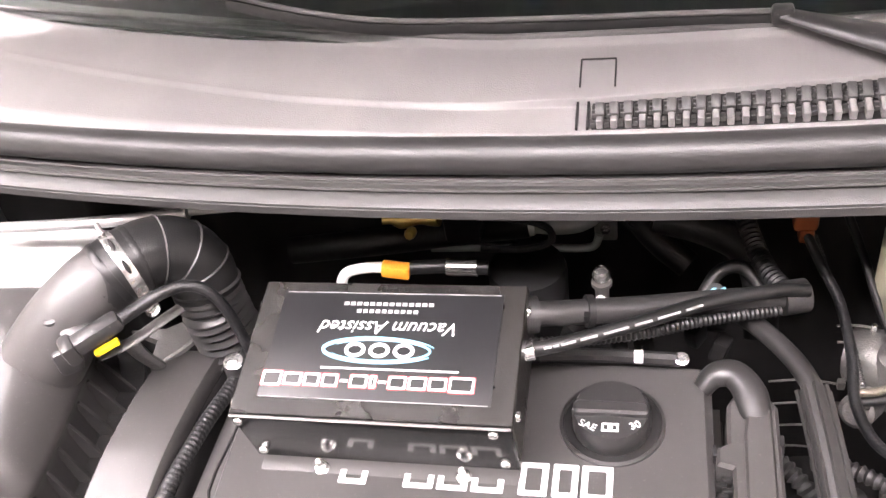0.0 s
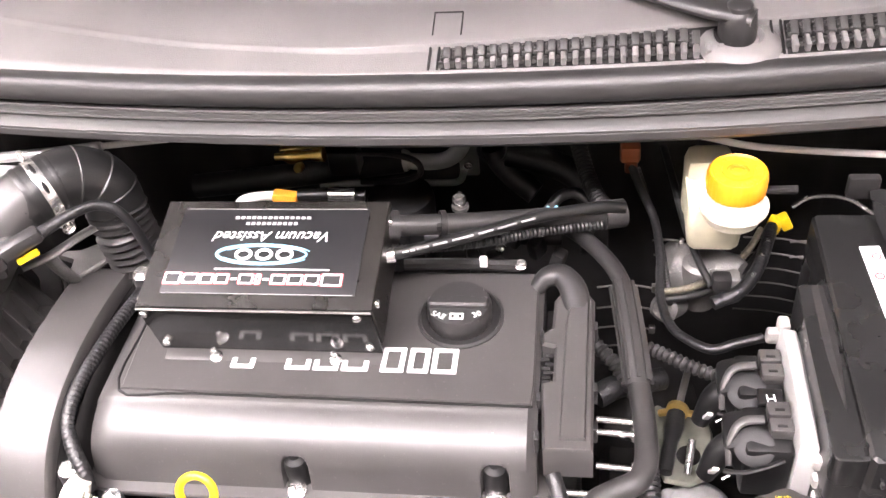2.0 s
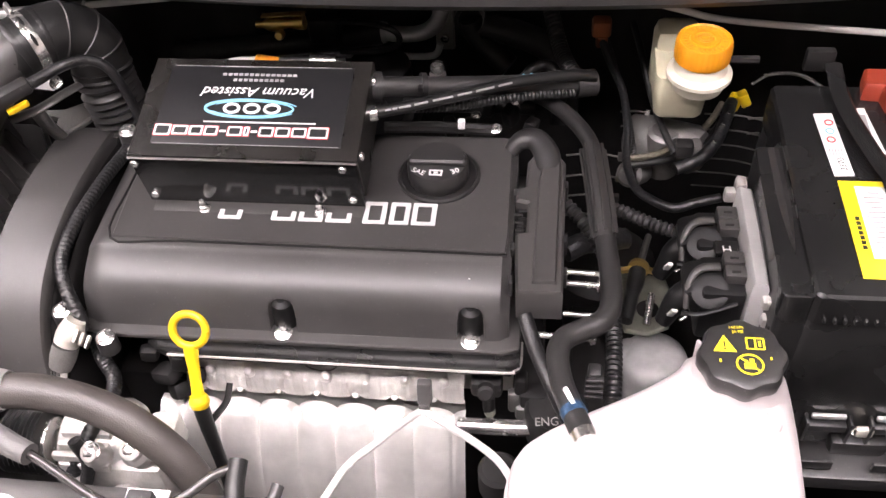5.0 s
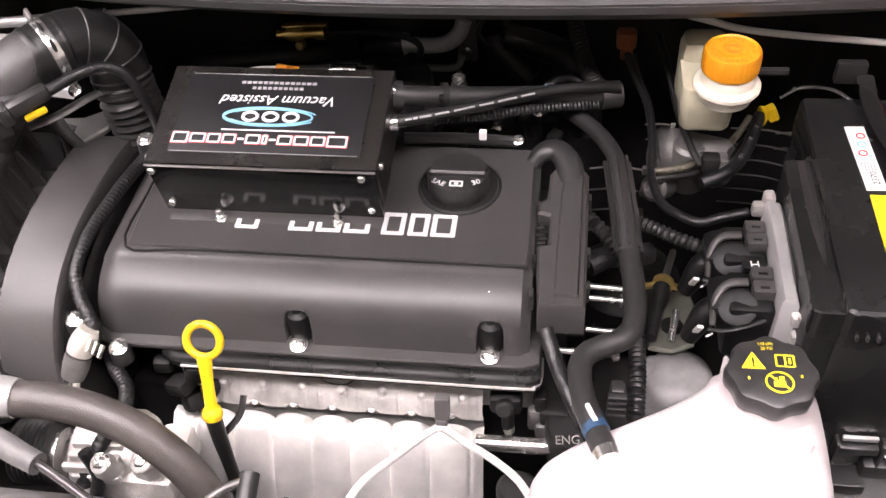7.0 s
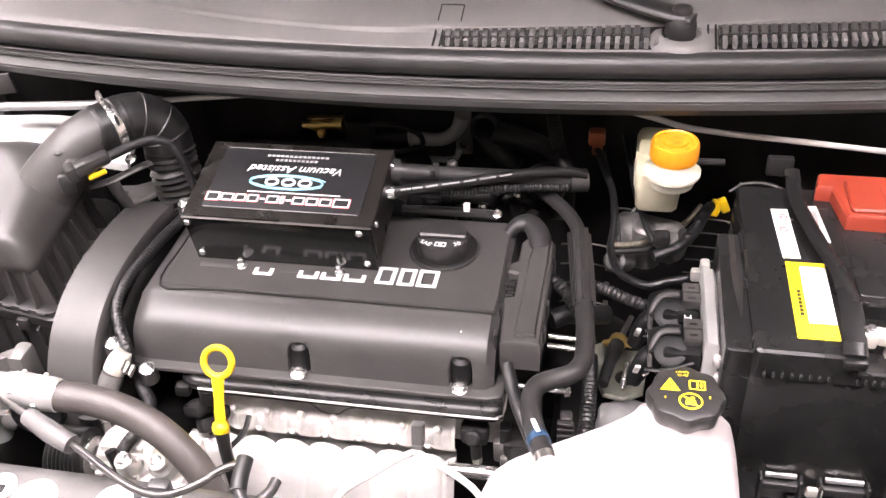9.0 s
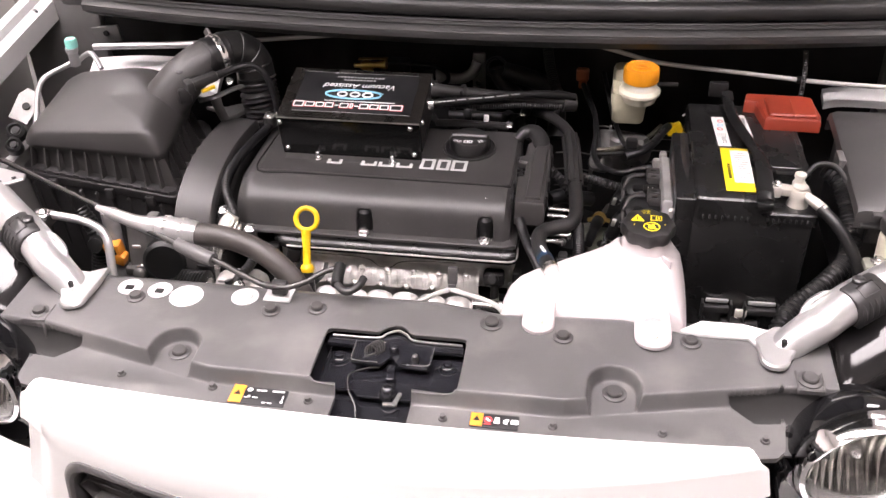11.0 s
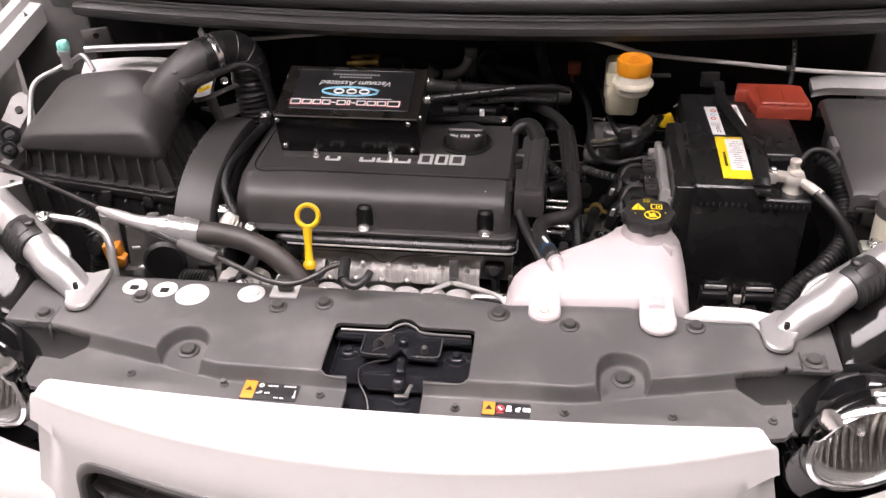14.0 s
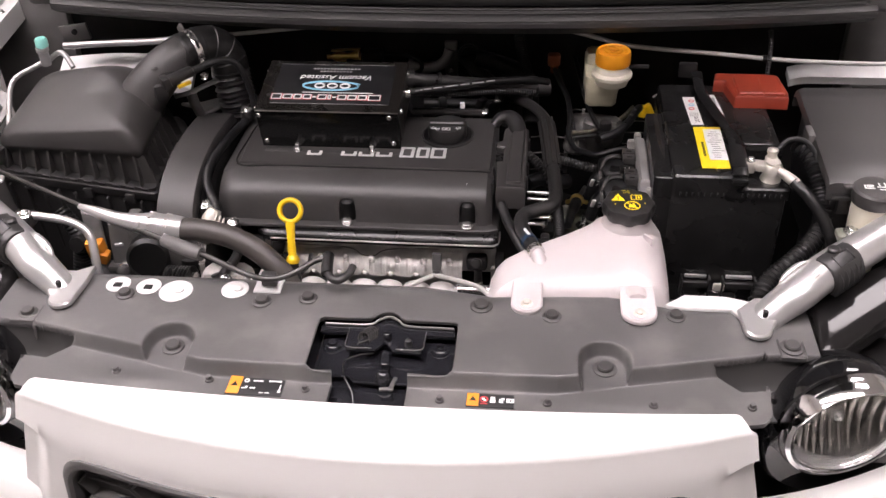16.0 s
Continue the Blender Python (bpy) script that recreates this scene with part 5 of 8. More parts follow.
for k in range(-3, 5):
    x = -0.100 + 0.0385 * k
    if x < 0.06:
        part("shield_fold", tube(B(), [(x, 0.2385, 0.7095), (x + 0.0015, 0.2310, 0.7085), (x, 0.2225, 0.7000)], 0.0016, 6, 4), ALU, shield)
part("block", box(B(), (-0.08, 0.37, 0.53), (0.44, 0.20, 0.36), 0.01), DARK, engine)
# grey sensor bracket on the head
bm = B()
box(bm, (0.0305, 0.2260, 0.7680), (0.0135, 0.010, 0.026), 0.002, pose(0, 0, 0, -14, 0, 0))
box(bm, (0.0300, 0.2200, 0.7530), (0.0105, 0.009, 0.010), 0.002, pose(0, 0, 0, -14, 0, 0))
part("sensor_clip", bm, PANEL, engine, "grey plastic cable clip")
# dark housings at the end of the head
bm = B()
box(bm, (0.086, 0.250, 0.752), (0.030, 0.020, 0.022), 0.005)
turned(bm, [(0.008, 0), (0.008, 0.010), (0.0055, 0.012)], Matrix.Translation((0.086, 0.240, 0.757)) @ pose(0, 0, 0, 60, 0, 0), 16)
turned(bm, [(0.006, 0), (0.006, 0.022), (0.004, 0.024)], Matrix.Translation((0.088, 0.242, 0.722)), 14)
box(bm, (0.118, 0.252, 0.748), (0.012, 0.016, 0.034), 0.003)
box(bm, (0.130, 0.248, 0.738), (0.026, 0.018, 0.020), 0.004)
turned(bm, [(0.02, 0), (0.02, 0.03), (0.016, 0.034)], Matrix.Translation((0.10, 0.195, 0.66)), 20)
turned(bm, [(0.028, 0), (0.030, 0.04), (0.026, 0.046)], Matrix.Translation((0.152, 0.232, 0.700)), 28)
part("thermostat_housing", bm, DARK, engine)
part("sensor_nut", turned(B(), [(0.0055, 0), (0.0055, 0.007), (0.004, 0.009)], Matrix.Translation((0.089, 0.2405, 0.716)), 6), OLIVE, engine)
bm = B()
box(bm, (0.113, 0.248, 0.730), (0.014, 0.010, 0.030), 0.003)
box(bm, (0.128, 0.243, 0.718), (0.030, 0.012, 0.022), 0.005)
part("head_bracket", bm, DALU, engine)
letters("housing_letters", "ENG", 0.011, pose(0.143, 0.208, 0.757, 30, 0, 6), DALU, engine, 0.0002)
bm = B()
tube(bm, [(0.060, 0.222, 0.722), (0.10, 0.222, 0.722), (0.128, 0.224, 0.721), (0.150, 0.232, 0.724)], 0.0078, 14, 6)
part("coolant_pipe", bm, STEEL, engine)

# grey cable duct along the right-hand end of the cover
bm = B()
slab(bm, [(0.112, 0.262), (0.152, 0.262), (0.153, 0.43), (0.146, 0.442), (0.124, 0.444), (0.116, 0.43), (0.115, 0.395), (0.107, 0.39), (0.107, 0.375), (0.118, 0.372), (0.118, 0.335), (0.108, 0.332)], 0.838, 0.873, 0.003)
duct = part("cable_duct", bm, AIRB, engine, "grey-black plastic cable duct")
bm = B()
slab(bm, [(0.125, 0.272), (0.146, 0.272), (0.148, 0.425), (0.132, 0.43), (0.127, 0.40)], 0.872, 0.8765, 0.002)
part("lid", bm, AIRB, duct)
TAB = mesh_of("snap_tab", box(B(), (0, 0, 0), (0.004, 0.010, 0.018), 0.001), COVER)
for y in (0.29, 0.33, 0.40):
    piece("snap_tab", TAB, duct, (0.1535, y, 0.862))
    piece("snap_tab", TAB, duct, (0.1065, y - 0.012, 0.862))
part("boot", tube(B(), [(0.098, 0.448, 0.868), (0.108, 0.455, 0.877), (0.122, 0.454, 0.880), (0.133, 0.440, 0.876), (0.137, 0.42, 0.868)], 0.016, 14, 6, radii=[0.008, 0.0105, 0.0120, 0.0130, 0.0125], flat=0.8), COVER, duct, "black taped cable boot")
bm = B()
for k in range(7):
    a = k * 1.1
    box(bm, (0.112 + 0.003 * math.sin(a * 3), 0.338 + 0.005 * k, 0.862), (0.008, 0.004, 0.008), 0.0012)
part("plug", bm, DARK, duct)
for x, y, z, l in ((0.155, 0.335, 0.82, 0.032), (0.155, 0.325, 0.815, 0.03), (0.128, 0.262, 0.815, 0.05), (0.155, 0.30, 0.80, 0.03)):
    e = part("stud", tube(B(), [(x, y, z), (x + l, y - 0.002, z)], 0.003, 10, 1), STEEL, engine)
    piece("nut", mesh_of("nut", hex_bolt(0.005, 0.006, 1.2), STEEL), e, (x + l, y - 0.002, z), (0, 90, 0))
# gearbox and dark hardware to the right of the head
bm = B()
box(bm, (0.24, 0.36, 0.62), (0.16, 0.22, 0.16), 0.03)
turned(bm, [(0.06, 0), (0.058, 0.05), (0.03, 0.07)], Matrix.Translation((0.20, 0.45, 0.66)), 24)
part("gearbox", bm, DARK, engine)
bm = B()
slab(bm, [(0.200, 0.395), (0.214, 0.404), (0.236, 0.392), (0.258, 0.392), (0.263, 0.372), (0.259, 0.325), (0.238, 0.314), (0.216, 0.318), (0.205, 0.350)], 0.752, 0.757, 0.002)
gbr = part("gearbox_bracket", bm, OLIVE, engine, "olive plated steel bracket")
part("hole", turned(B(), [(0.011, 0.7565), (0.011, 0.7578), (0.007, 0.7580)], Matrix.Translation((0.239, 0.345, 0)), 22), DARK, gbr)
part("stud", tube(B(), [(0.236, 0.320, 0.764), (0.2385, 0.334, 0.770), (0.241, 0.349, 0.776)], 0.0036, 10, 2), STEEL, gbr)
bm = B()
turned(bm, [(0.036, 0.690), (0.035, 0.730), (0.031, 0.742), (0.022, 0.748), (0.008, 0.750)], Matrix.Translation((0.245, 0.298, 0)), 28)
box(bm, (0.222, 0.306, 0.728), (0.020, 0.030, 0.036), 0.008)
part("gearbox_lug", bm, HAZE, engine, "pale cast gearbox lug")
part("selector_rod", tube(B(), [(0.243, 0.435, 0.768), (0.236, 0.405, 0.775), (0.229, 0.375, 0.780)], 0.0035, 10, 3), DSTEEL, engine)
part("selector_end", tube(B(), [(0.228, 0.374, 0.780), (0.224, 0.352, 0.782), (0.220, 0.335, 0.782), (0.215, 0.310, 0.780)], 0.007, 14, 5, radii=[0.0085, 0.009, 0.0065, 0.0068, 0.006]), RUBBER, engine, "black selector boot")
bm = B()
turned(bm, [(0.006, -0.003), (0.0105, -0.0025), (0.0105, 0.002), (0.006, 0.003)], Matrix.Translation((0.2295, 0.379, 0.780)) @ pose(0, 0, 0, 80, 0, -14), 20)
for dx in (-0.012, 0.011):
    box(bm, (0.2295 + dx, 0.377, 0.779), (0.012, 0.006, 0.006), 0.002, pose(0, 0, 0, 0, 18 if dx > 0 else -18, 0))
part("selector_ring", bm, BRASS, engine, "yellow plated selector ring")
# left-hand lower front: pulley and castings
MP = Matrix.Translation((-0.326, 0.158, 0.757)) @ pose(0, 0, 0, 0, 90, 0)
prof = [(0.012, -0.018), (0.030, -0.018)]
for k in range(7):
    prof += [(0.0305, -0.016 + 0.0046 * k), (0.0285, -0.0137 + 0.0046 * k)]
prof += [(0.031, 0.017), (0.026, 0.019), (0.010, 0.020)]
part("pulley", turned(B(), prof, MP, 40), RUBBER, engine, "grooved belt pulley")
part("pulley_face", turned(B(), [(0.022, 0.019), (0.022, 0.023), (0.012, 0.025), (0.009, 0.021)], MP, 30), STEEL, engine)
bm = B()
turned(bm, [(0.034, 0), (0.040, 0.008), (0.041, 0.050), (0.036, 0.060), (0.020, 0.064)], Matrix.Translation((-0.292, 0.168, 0.745)) @ pose(0, 0, 0, 0, 90, 0), 30)
alt = part("alternator", bm, ALU, engine, "cast aluminium alternator case")
random.seed(12)
for k in range(9):
    a = radians(40 + 24 * k)
    part("fin", box(B(), (-0.262 + 0.004 * (k % 2), 0.168 - 0.041 * math.cos(a - 1.2), 0.745 + 0.041 * math.sin(a - 0.4)), (0.046, 0.006, 0.010), 0.002), ALU, alt)
for x, y, z, r in ((-0.245, 0.135, 0.775, 0.011), (-0.212, 0.142, 0.772, 0.013), (-0.222, 0.118, 0.742, 0.009), (-0.268, 0.120, 0.745, 0.010)):
    part("lug", turned(B(), [(r, 0), (r, 0.014), (r * 0.72, 0.018), (r * 0.7, 0.026), (r * 0.45, 0.028)], Matrix.Translation((x, y, z)) @ pose(0, 0, 0, 24, 0, 0), 16), ALU, alt)
part("mount", box(B(), (-0.235, 0.150, 0.735), (0.085, 0.045, 0.060), 0.010), ALU, alt)
part("mount", box(B(), (-0.200, 0.165, 0.760), (0.030, 0.040, 0.040), 0.008), ALU, alt)
for x, y, z in ((-0.245, 0.127, 0.797), (-0.212, 0.133, 0.794)):
    piece("bolt", BOLT, engine, (x, y, z), (24, 0, 0))
part("head_loom", tube(B(), [(-0.290, 0.258, 0.802), (-0.270, 0.226, 0.798), (-0.250, 0.203, 0.798), (-0.246, 0.178, 0.796), (-0.256, 0.150, 0.79), (-0.270, 0.125, 0.765), (-0.285, 0.120, 0.72)], 0.0068, 12, 10, wave=0.0003, pitch=0.0045), TAPE, engine, "taped loom beside the head")
part("alternator_lead", tube(B(), [(-0.262, 0.135, 0.80), (-0.255, 0.128, 0.775), (-0.262, 0.115, 0.75), (-0.275, 0.11, 0.72)], 0.006, 10, 6), TAPE, engine)
part("belt", tube(B(), [(-0.315, 0.17, 0.62), (-0.318, 0.185, 0.70), (-0.32, 0.19, 0.78)], 0.012, 8, 4, flat=0.3), RUBBER, engine)
part("lower_loom", tube(B(), [(-0.215, 0.20, 0.735), (-0.235, 0.16, 0.715), (-0.258, 0.12, 0.70), (-0.262, 0.09, 0.66)], 0.007, 8, 6), TAPE, engine)

# ---- dipstick ----
dip = thing("dipstick", (-0.166, 0.19, 0.70), "yellow ring-handled oil dipstick in its tube", "dipstick")
m = Matrix.Translation((-0.172, 0.2225, 0.849)) @ pose(0, 0, 0, -30, 0, 0)
bm = B()
ringp = [m @ Vector((0.0152 * math.cos(a), 0, 0.0152 * math.sin(a))) for a in (math.tau * k / 28 for k in range(29))]
tube(bm, ringp, 0.0037, 10, 1, straight=True)
part("ring", bm, YELLOW, dip)
bm = B()
tube(bm, [m @ Vector((0, 0, -0.0150)), m @ Vector((0.001, 0, -0.03)), m @ Vector((0.004, 0, -0.065))], 0.006, 10, 4, flat=0.75, radii=[0.007, 0.0052, 0.0058])
tube(bm, [m @ Vector((0.004, 0, -0.063)), m @ Vector((0.0045, 0, -0.068)), m @ Vector((0.005, 0, -0.074))], 0.009, 14, 3, radii=[0.0075, 0.0098, 0.008])
part("handle", bm, YELLOW, dip)
part("guide_tube", tube(B(), [m @ Vector((0.005, 0, -0.072)), (-0.163, 0.178, 0.765), (-0.160, 0.172, 0.72), (-0.158, 0.165, 0.66)], 0.006, 10, 6, radii=[0.0075, 0.006, 0.006]), RUBBER, dip)
part("guide_bracket", tube(B(), [(-0.163, 0.185, 0.762), (-0.150, 0.20, 0.772), (-0.148, 0.215, 0.782)], 0.004, 8, 4, flat=0.4), DARK, dip)

# ---- control box on top of the engine ----
cbox = thing("control_box", (-0.137, 0.40, 0.872), "black metal control box with printed lid, bracketed over the engine", "control box")
CB = Matrix.Translation((-0.1375, 0.3465, 0.9405)) @ pose(0, 0, 0, 11.5, 0, 0)   # front top edge, tilted up to the rear
W, D, H = 0.212, 0.117, 0.060


def cb(x, y, z):
    return CB @ Vector((x, y, z))


R = CB.to_3x3().to_4x4()
part("case", box(B(), cb(0, D / 2, -H / 2), (W - 0.004, D - 0.003, H - 0.003), 0.002, R), BOXB, cbox)
lid_ring = [(-W / 2, -H * 0.9), (-W / 2, -0.001), (-W / 2 + 0.001, 0.0), (W / 2 - 0.001, 0.0), (W / 2, -0.001), (W / 2, -H * 0.9), (W / 2 - 0.002, -H * 0.9), (W / 2 - 0.002, -0.002), (-W / 2 + 0.002, -0.002), (-W / 2 + 0.002, -H * 0.9)]
bm = B()
ring_loft(bm, [[cb(x, y, z) for x, z in lid_ring] for y in (0.0005, D)])
lid = part("lid", bm, BOXB, cbox, "folded black lid")
front = part("front_plate", box(B(), cb(0, -0.0005, -0.0350), (W - 0.003, 0.003, 0.066), 0.0008, R), GLOSSB, cbox, "glossy black front plate")
# the highlight along the front top edge, modelled as a lighter strip
part("edge_strip", box(B(), cb(0, -0.0022, -0.0006), (W - 0.002, 0.0022, 0.0016), 0.0004, R), DSTEEL, cbox, "bright strip standing for the edge highlight")
bm = B()
box(bm, cb(0.002, -0.0085, -0.0690), (W - 0.008, 0.0195, 0.0022), 0.0006, R)
# lighter plastic than the box, standing for the sheen on the foot
part("mounting_foot", bm, VALVE, cbox)
part("rubber_pad", box(B(), cb(0.0, 0.055, -H - 0.006), (W * 0.8, D * 0.7, 0.014), 0.002, R), RUBBER, cbox)
for x, z in ((-0.1005, -0.0085), (0.0915, -0.0085), (-0.0965, -0.0565), (0.094, -0.0565)):
    p = cb(x, -0.002, z)
    piece("screw", SCREW, front, p, (101.5, 0, 0))
for y in (0.012, 0.1):
    piece("screw", SCREW, lid, cb(W / 2 + 0.0005, y, -0.008), (0, 90, 0))
    piece("screw", SCREW, lid, cb(-W / 2 - 0.0005, y, -0.008), (0, -90, 0))
for x in (-0.050, 0.062):
    b = part("standoff_bolt", turned(B(), [(0.0045, -0.002), (0.0045, 0.002), (0.0028, 0.0025), (0.0028, 0.009), (0.0018, 0.010)], Matrix.Translation(cb(x, -0.0095, -0.0650)) @ R, 12), STEEL, cbox)
    part("washer", turned(B(), [(0.006, -0.001), (0.006, 0.0005), (0.004, 0.0008)], Matrix.Translation(cb(x, -0.0095, -0.0678)) @ R, 14), STEEL, b)
# print on the lid, read from the windscreen side
sheet_part = part("printed_sheet", box(B(), cb(0.001, D * 0.52, 0.0006), (0.176, 0.094, 0.0009), 0.0002, R), KLABEL, cbox, "matt black printed label sheet")


def cbar(name, x, y, w, h, material, lift=0.0):
    part(name, box(B(), cb(x, y, 0.0013 + lift), (w, h, 0.0004), 0.00005, R), material, sheet_part)


letters("lid_lettering", "Vacuum Assisted", 0.0158, CB @ Matrix.Translation((0.004, 0.0765, 0.0012)) @ pose(0, 0, 0, 0, 0, 180), WLABEL, sheet_part, 0.0002, 0.3)
# product name and logo as plain shapes
x = -0.0865
for k in range(12):
    w = (0.0155, 0.0145, 0.0125, 0.0125, 0.006, 0.0135, 0.005, 0.006, 0.0135, 0.0135, 0.0135, 0.0185)[k]
    hgt = 0.0022 if k in (4, 7) else 0.0105 if k not in (0, 11) else 0.0125
    if hgt < 0.01:
        cbar("name_block", x + w / 2, 0.0295, w, hgt, WLABEL)
    else:
        for name, grow, edge, lift, material in (("name_shade", 0.0006, 0.0011, 0.0, RPRINT), ("name_block", 0.0, 0.0017, 0.0003, WLABEL)):
            o = rounded(x - grow, 0.0295 - hgt / 2 - grow, x + w + grow, 0.0295 + hgt / 2 + grow, 0.0012, 3)
            n = rounded(x + edge, 0.0295 - hgt / 2 + edge, x + w - edge, 0.0295 + hgt / 2 - edge, 0.0007, 3)
            bm = B()
            r = [bm.verts.new(cb(px_, py_, 0.0014 + lift)) for px_, py_ in o]
            q = [bm.verts.new(cb(px_, py_, 0.0014 + lift)) for px_, py_ in n]
            for i in range(len(r)):
                j = (i + 1) % len(r)
                bm.faces.new((r[i], r[j], q[j], q[i]))
            part(name, thicken(bm, 0.0003), material, sheet_part)
    x += w + 0.0016
cbar("rule", 0.01, 0.0400, 0.105, 0.0014, WLABEL)
bm = B()
for a0, a1, rx, ry, r in ((20, 340, 0.044, 0.0105, 0.0010), (200, 520, 0.039, 0.0090, 0.0006)):
    pts = [cb(0.0 + rx * math.cos(radians(a)), 0.0560 + ry * math.sin(radians(a)), 0.0014) for a in range(a0, a1, 8)]
    tube(bm, pts, r, 6, 1, radii=[r * 0.5, r * 1.6, r * 1.6, r * 0.5])
part("logo_oval", bm, BPRINT, sheet_part, "pale blue oval logo")
for k in range(3):
    bm = B()
    tube(bm, [cb(-0.019 + 0.019 * k + 0.0068 * math.cos(a), 0.0560 + 0.0050 * math.sin(a), 0.0014) for a in (math.tau * i / 20 for i in range(21))], 0.0015, 6, 1, straight=True)
    part("logo_ring", bm, WLABEL, sheet_part)
for k in range(10):
    cbar("print_bar", -0.0225 + 0.005 * k, 0.0905, 0.0036, 0.0032, GPRINT)
for k in range(14):
    cbar("print_bar", -0.0338 + 0.0052 * k, 0.0972, 0.0038, 0.0030, GPRINT)
for y in (0.014, 0.107):
    cbar("sheet_edge", 0.001, y, 0.172, 0.0006, GPRINT)

# ---- hoses leaving the box ----
h = thing("vacuum_hose", (0.0, 0.46, 0.88), "thick grey-black hose with a cable tie, leaving the control box", "hose")
part("hose", tube(B(), [(-0.042, 0.450, 0.943), (-0.02, 0.457, 0.939), (0.0, 0.464, 0.934), (0.05, 0.482, 0.922), (0.11, 0.505, 0.908), (0.172, 0.525, 0.897)], 0.0098, 16, 6), RUBBERG, h)
part("collar", tube(B(), [(-0.036, 0.452, 0.942), (-0.026, 0.455, 0.940)], 0.0145, 16, 2), COVER, h)
part("cable_tie", tube(B(), [(0.010, 0.4675, 0.932), (0.015, 0.469, 0.931)], 0.0128, 16, 2), DARK, h)
part("tie_head", box(B(), (0.012, 0.456, 0.938), (0.005, 0.006, 0.006), 0.001), DARK, h)
part("end_sleeve", tube(B(), [(0.160, 0.521, 0.897), (0.180, 0.528, 0.895)], 0.014, 16, 2), RUBBERG, h)
h = thing("printed_hose", (0.03, 0.43, 0.87), "thin black hose with white print along it", "hose")
part("hose", tube(B(), [(-0.038, 0.422, 0.932), (0.0, 0.434, 0.933), (0.05, 0.459, 0.929), (0.10, 0.487, 0.924), (0.155, 0.512, 0.915), (0.180, 0.521, 0.907)], 0.0058, 12, 8), RUBBER, h)
part("ferrule", tube(B(), [(-0.036, 0.4225, 0.932), (-0.026, 0.425, 0.9325)], 0.0075, 12, 2), STEEL, h)
bm = B()
pts = smooth_path([(-0.02, 0.4275, 0.9325), (0.0, 0.434, 0.933), (0.05, 0.459, 0.929), (0.10, 0.487, 0.924)], 12)
for i in range(0, len(pts) - 1):
    if i % 9 not in (4, 8):
        tube(bm, [pts[i] + Vector((0.002, -0.0042, 0.0038)), pts[i + 1] + Vector((0.002, -0.0042, 0.0038))], 0.0011, 5, 1)
part("print_line", bm, GPRINT, h)
h = thing("corrugated_loom", (0.05, 0.42, 0.86), "thin corrugated black loom", "loom")
part("loom", tube(B(), [(-0.038, 0.434, 0.928), (0.0, 0.445, 0.922), (0.05, 0.462, 0.914), (0.10, 0.485, 0.907), (0.16, 0.510, 0.895)], 0.0045, 8, 8, wave=0.0007, pitch=0.004), RUBBER, h)
piece("clip", mesh_of("clip", box(B(), (0, 0, 0), (0.007, 0.006, 0.010), 0.001), WLABEL), h, (0.050, 0.452, 0.899))

# ---- air filter box ----
af = thing("air_filter_box", (-0.53, 0.39, 0.66), "ribbed black plastic air filter box with a domed lid", "air filter box")
LID_LOW = [(-0.655, 0.327, 0.842), (-0.392, 0.281, 0.842), (-0.403, 0.455, 0.842), (-0.430, 0.500, 0.842), (-0.660, 0.500, 0.842)]
LID_TOP = [(-0.626, 0.326, 0.902), (-0.418, 0.288, 0.9335), (-0.437, 0.384, 0.949), (-0.497, 0.437, 0.963), (-0.585, 0.447, 0.944)]


def lid_ring(u, w, r, grow=0.0, dz=0.0):
    """The lid's outline between its flange (0) and its flat top (1), with rounded corners."""
    c5 = [Vector((mid(a[0], b[0], u), mid(a[1], b[1], u), mid(a[2], b[2], w) + dz)) for a, b in zip(LID_LOW, LID_TOP)]
    mid_ = sum(c5, Vector()) / 5
    c5 = [c + Vector((c.x - mid_.x, c.y - mid_.y, 0)).normalized() * grow for c in c5]
    out = []
    for i in range(5):
        a, b, c = c5[i - 1], c5[i], c5[(i + 1) % 5]
        p, q = b + (a - b).normalized() * r, b + (c - b).normalized() * r
        for k in range(6):
            t = k / 5
            out.append(p * (1 - t) ** 2 + b * 2 * t * (1 - t) + q * t * t)
    return out


def lid_inner(f, dz):
    ring = lid_ring(1.0, 1.0, 0.026)
    c = sum(ring, Vector()) / len(ring)
    return [c + (p - c) * f + Vector((0, 0, dz)) for p in ring]


bm = B()
ring_loft(bm, [lid_ring(0.0, 0.0, 0.012, -0.017), lid_ring(0.05, 0.20, 0.014, -0.016), lid_ring(0.10, 0.40, 0.016, -0.0135), lid_ring(0.15, 0.52, 0.019, -0.007), lid_ring(0.19, 0.59, 0.021, -0.0015), lid_ring(0.25, 0.665, 0.022), lid_ring(0.42, 0.82, 0.024), lid_ring(0.62, 0.915, 0.026), lid_ring(0.82, 0.970, 0.026), lid_ring(0.95, 0.993, 0.026), lid_inner(0.96, 0.0012), lid_inner(0.80, 0.0032), lid_inner(0.4, 0.0045), lid_inner(0.05, 0.0048)])
aflid = part("lid", bm, AIRB, af, "domed lid with a pleated skirt", sharp=60)


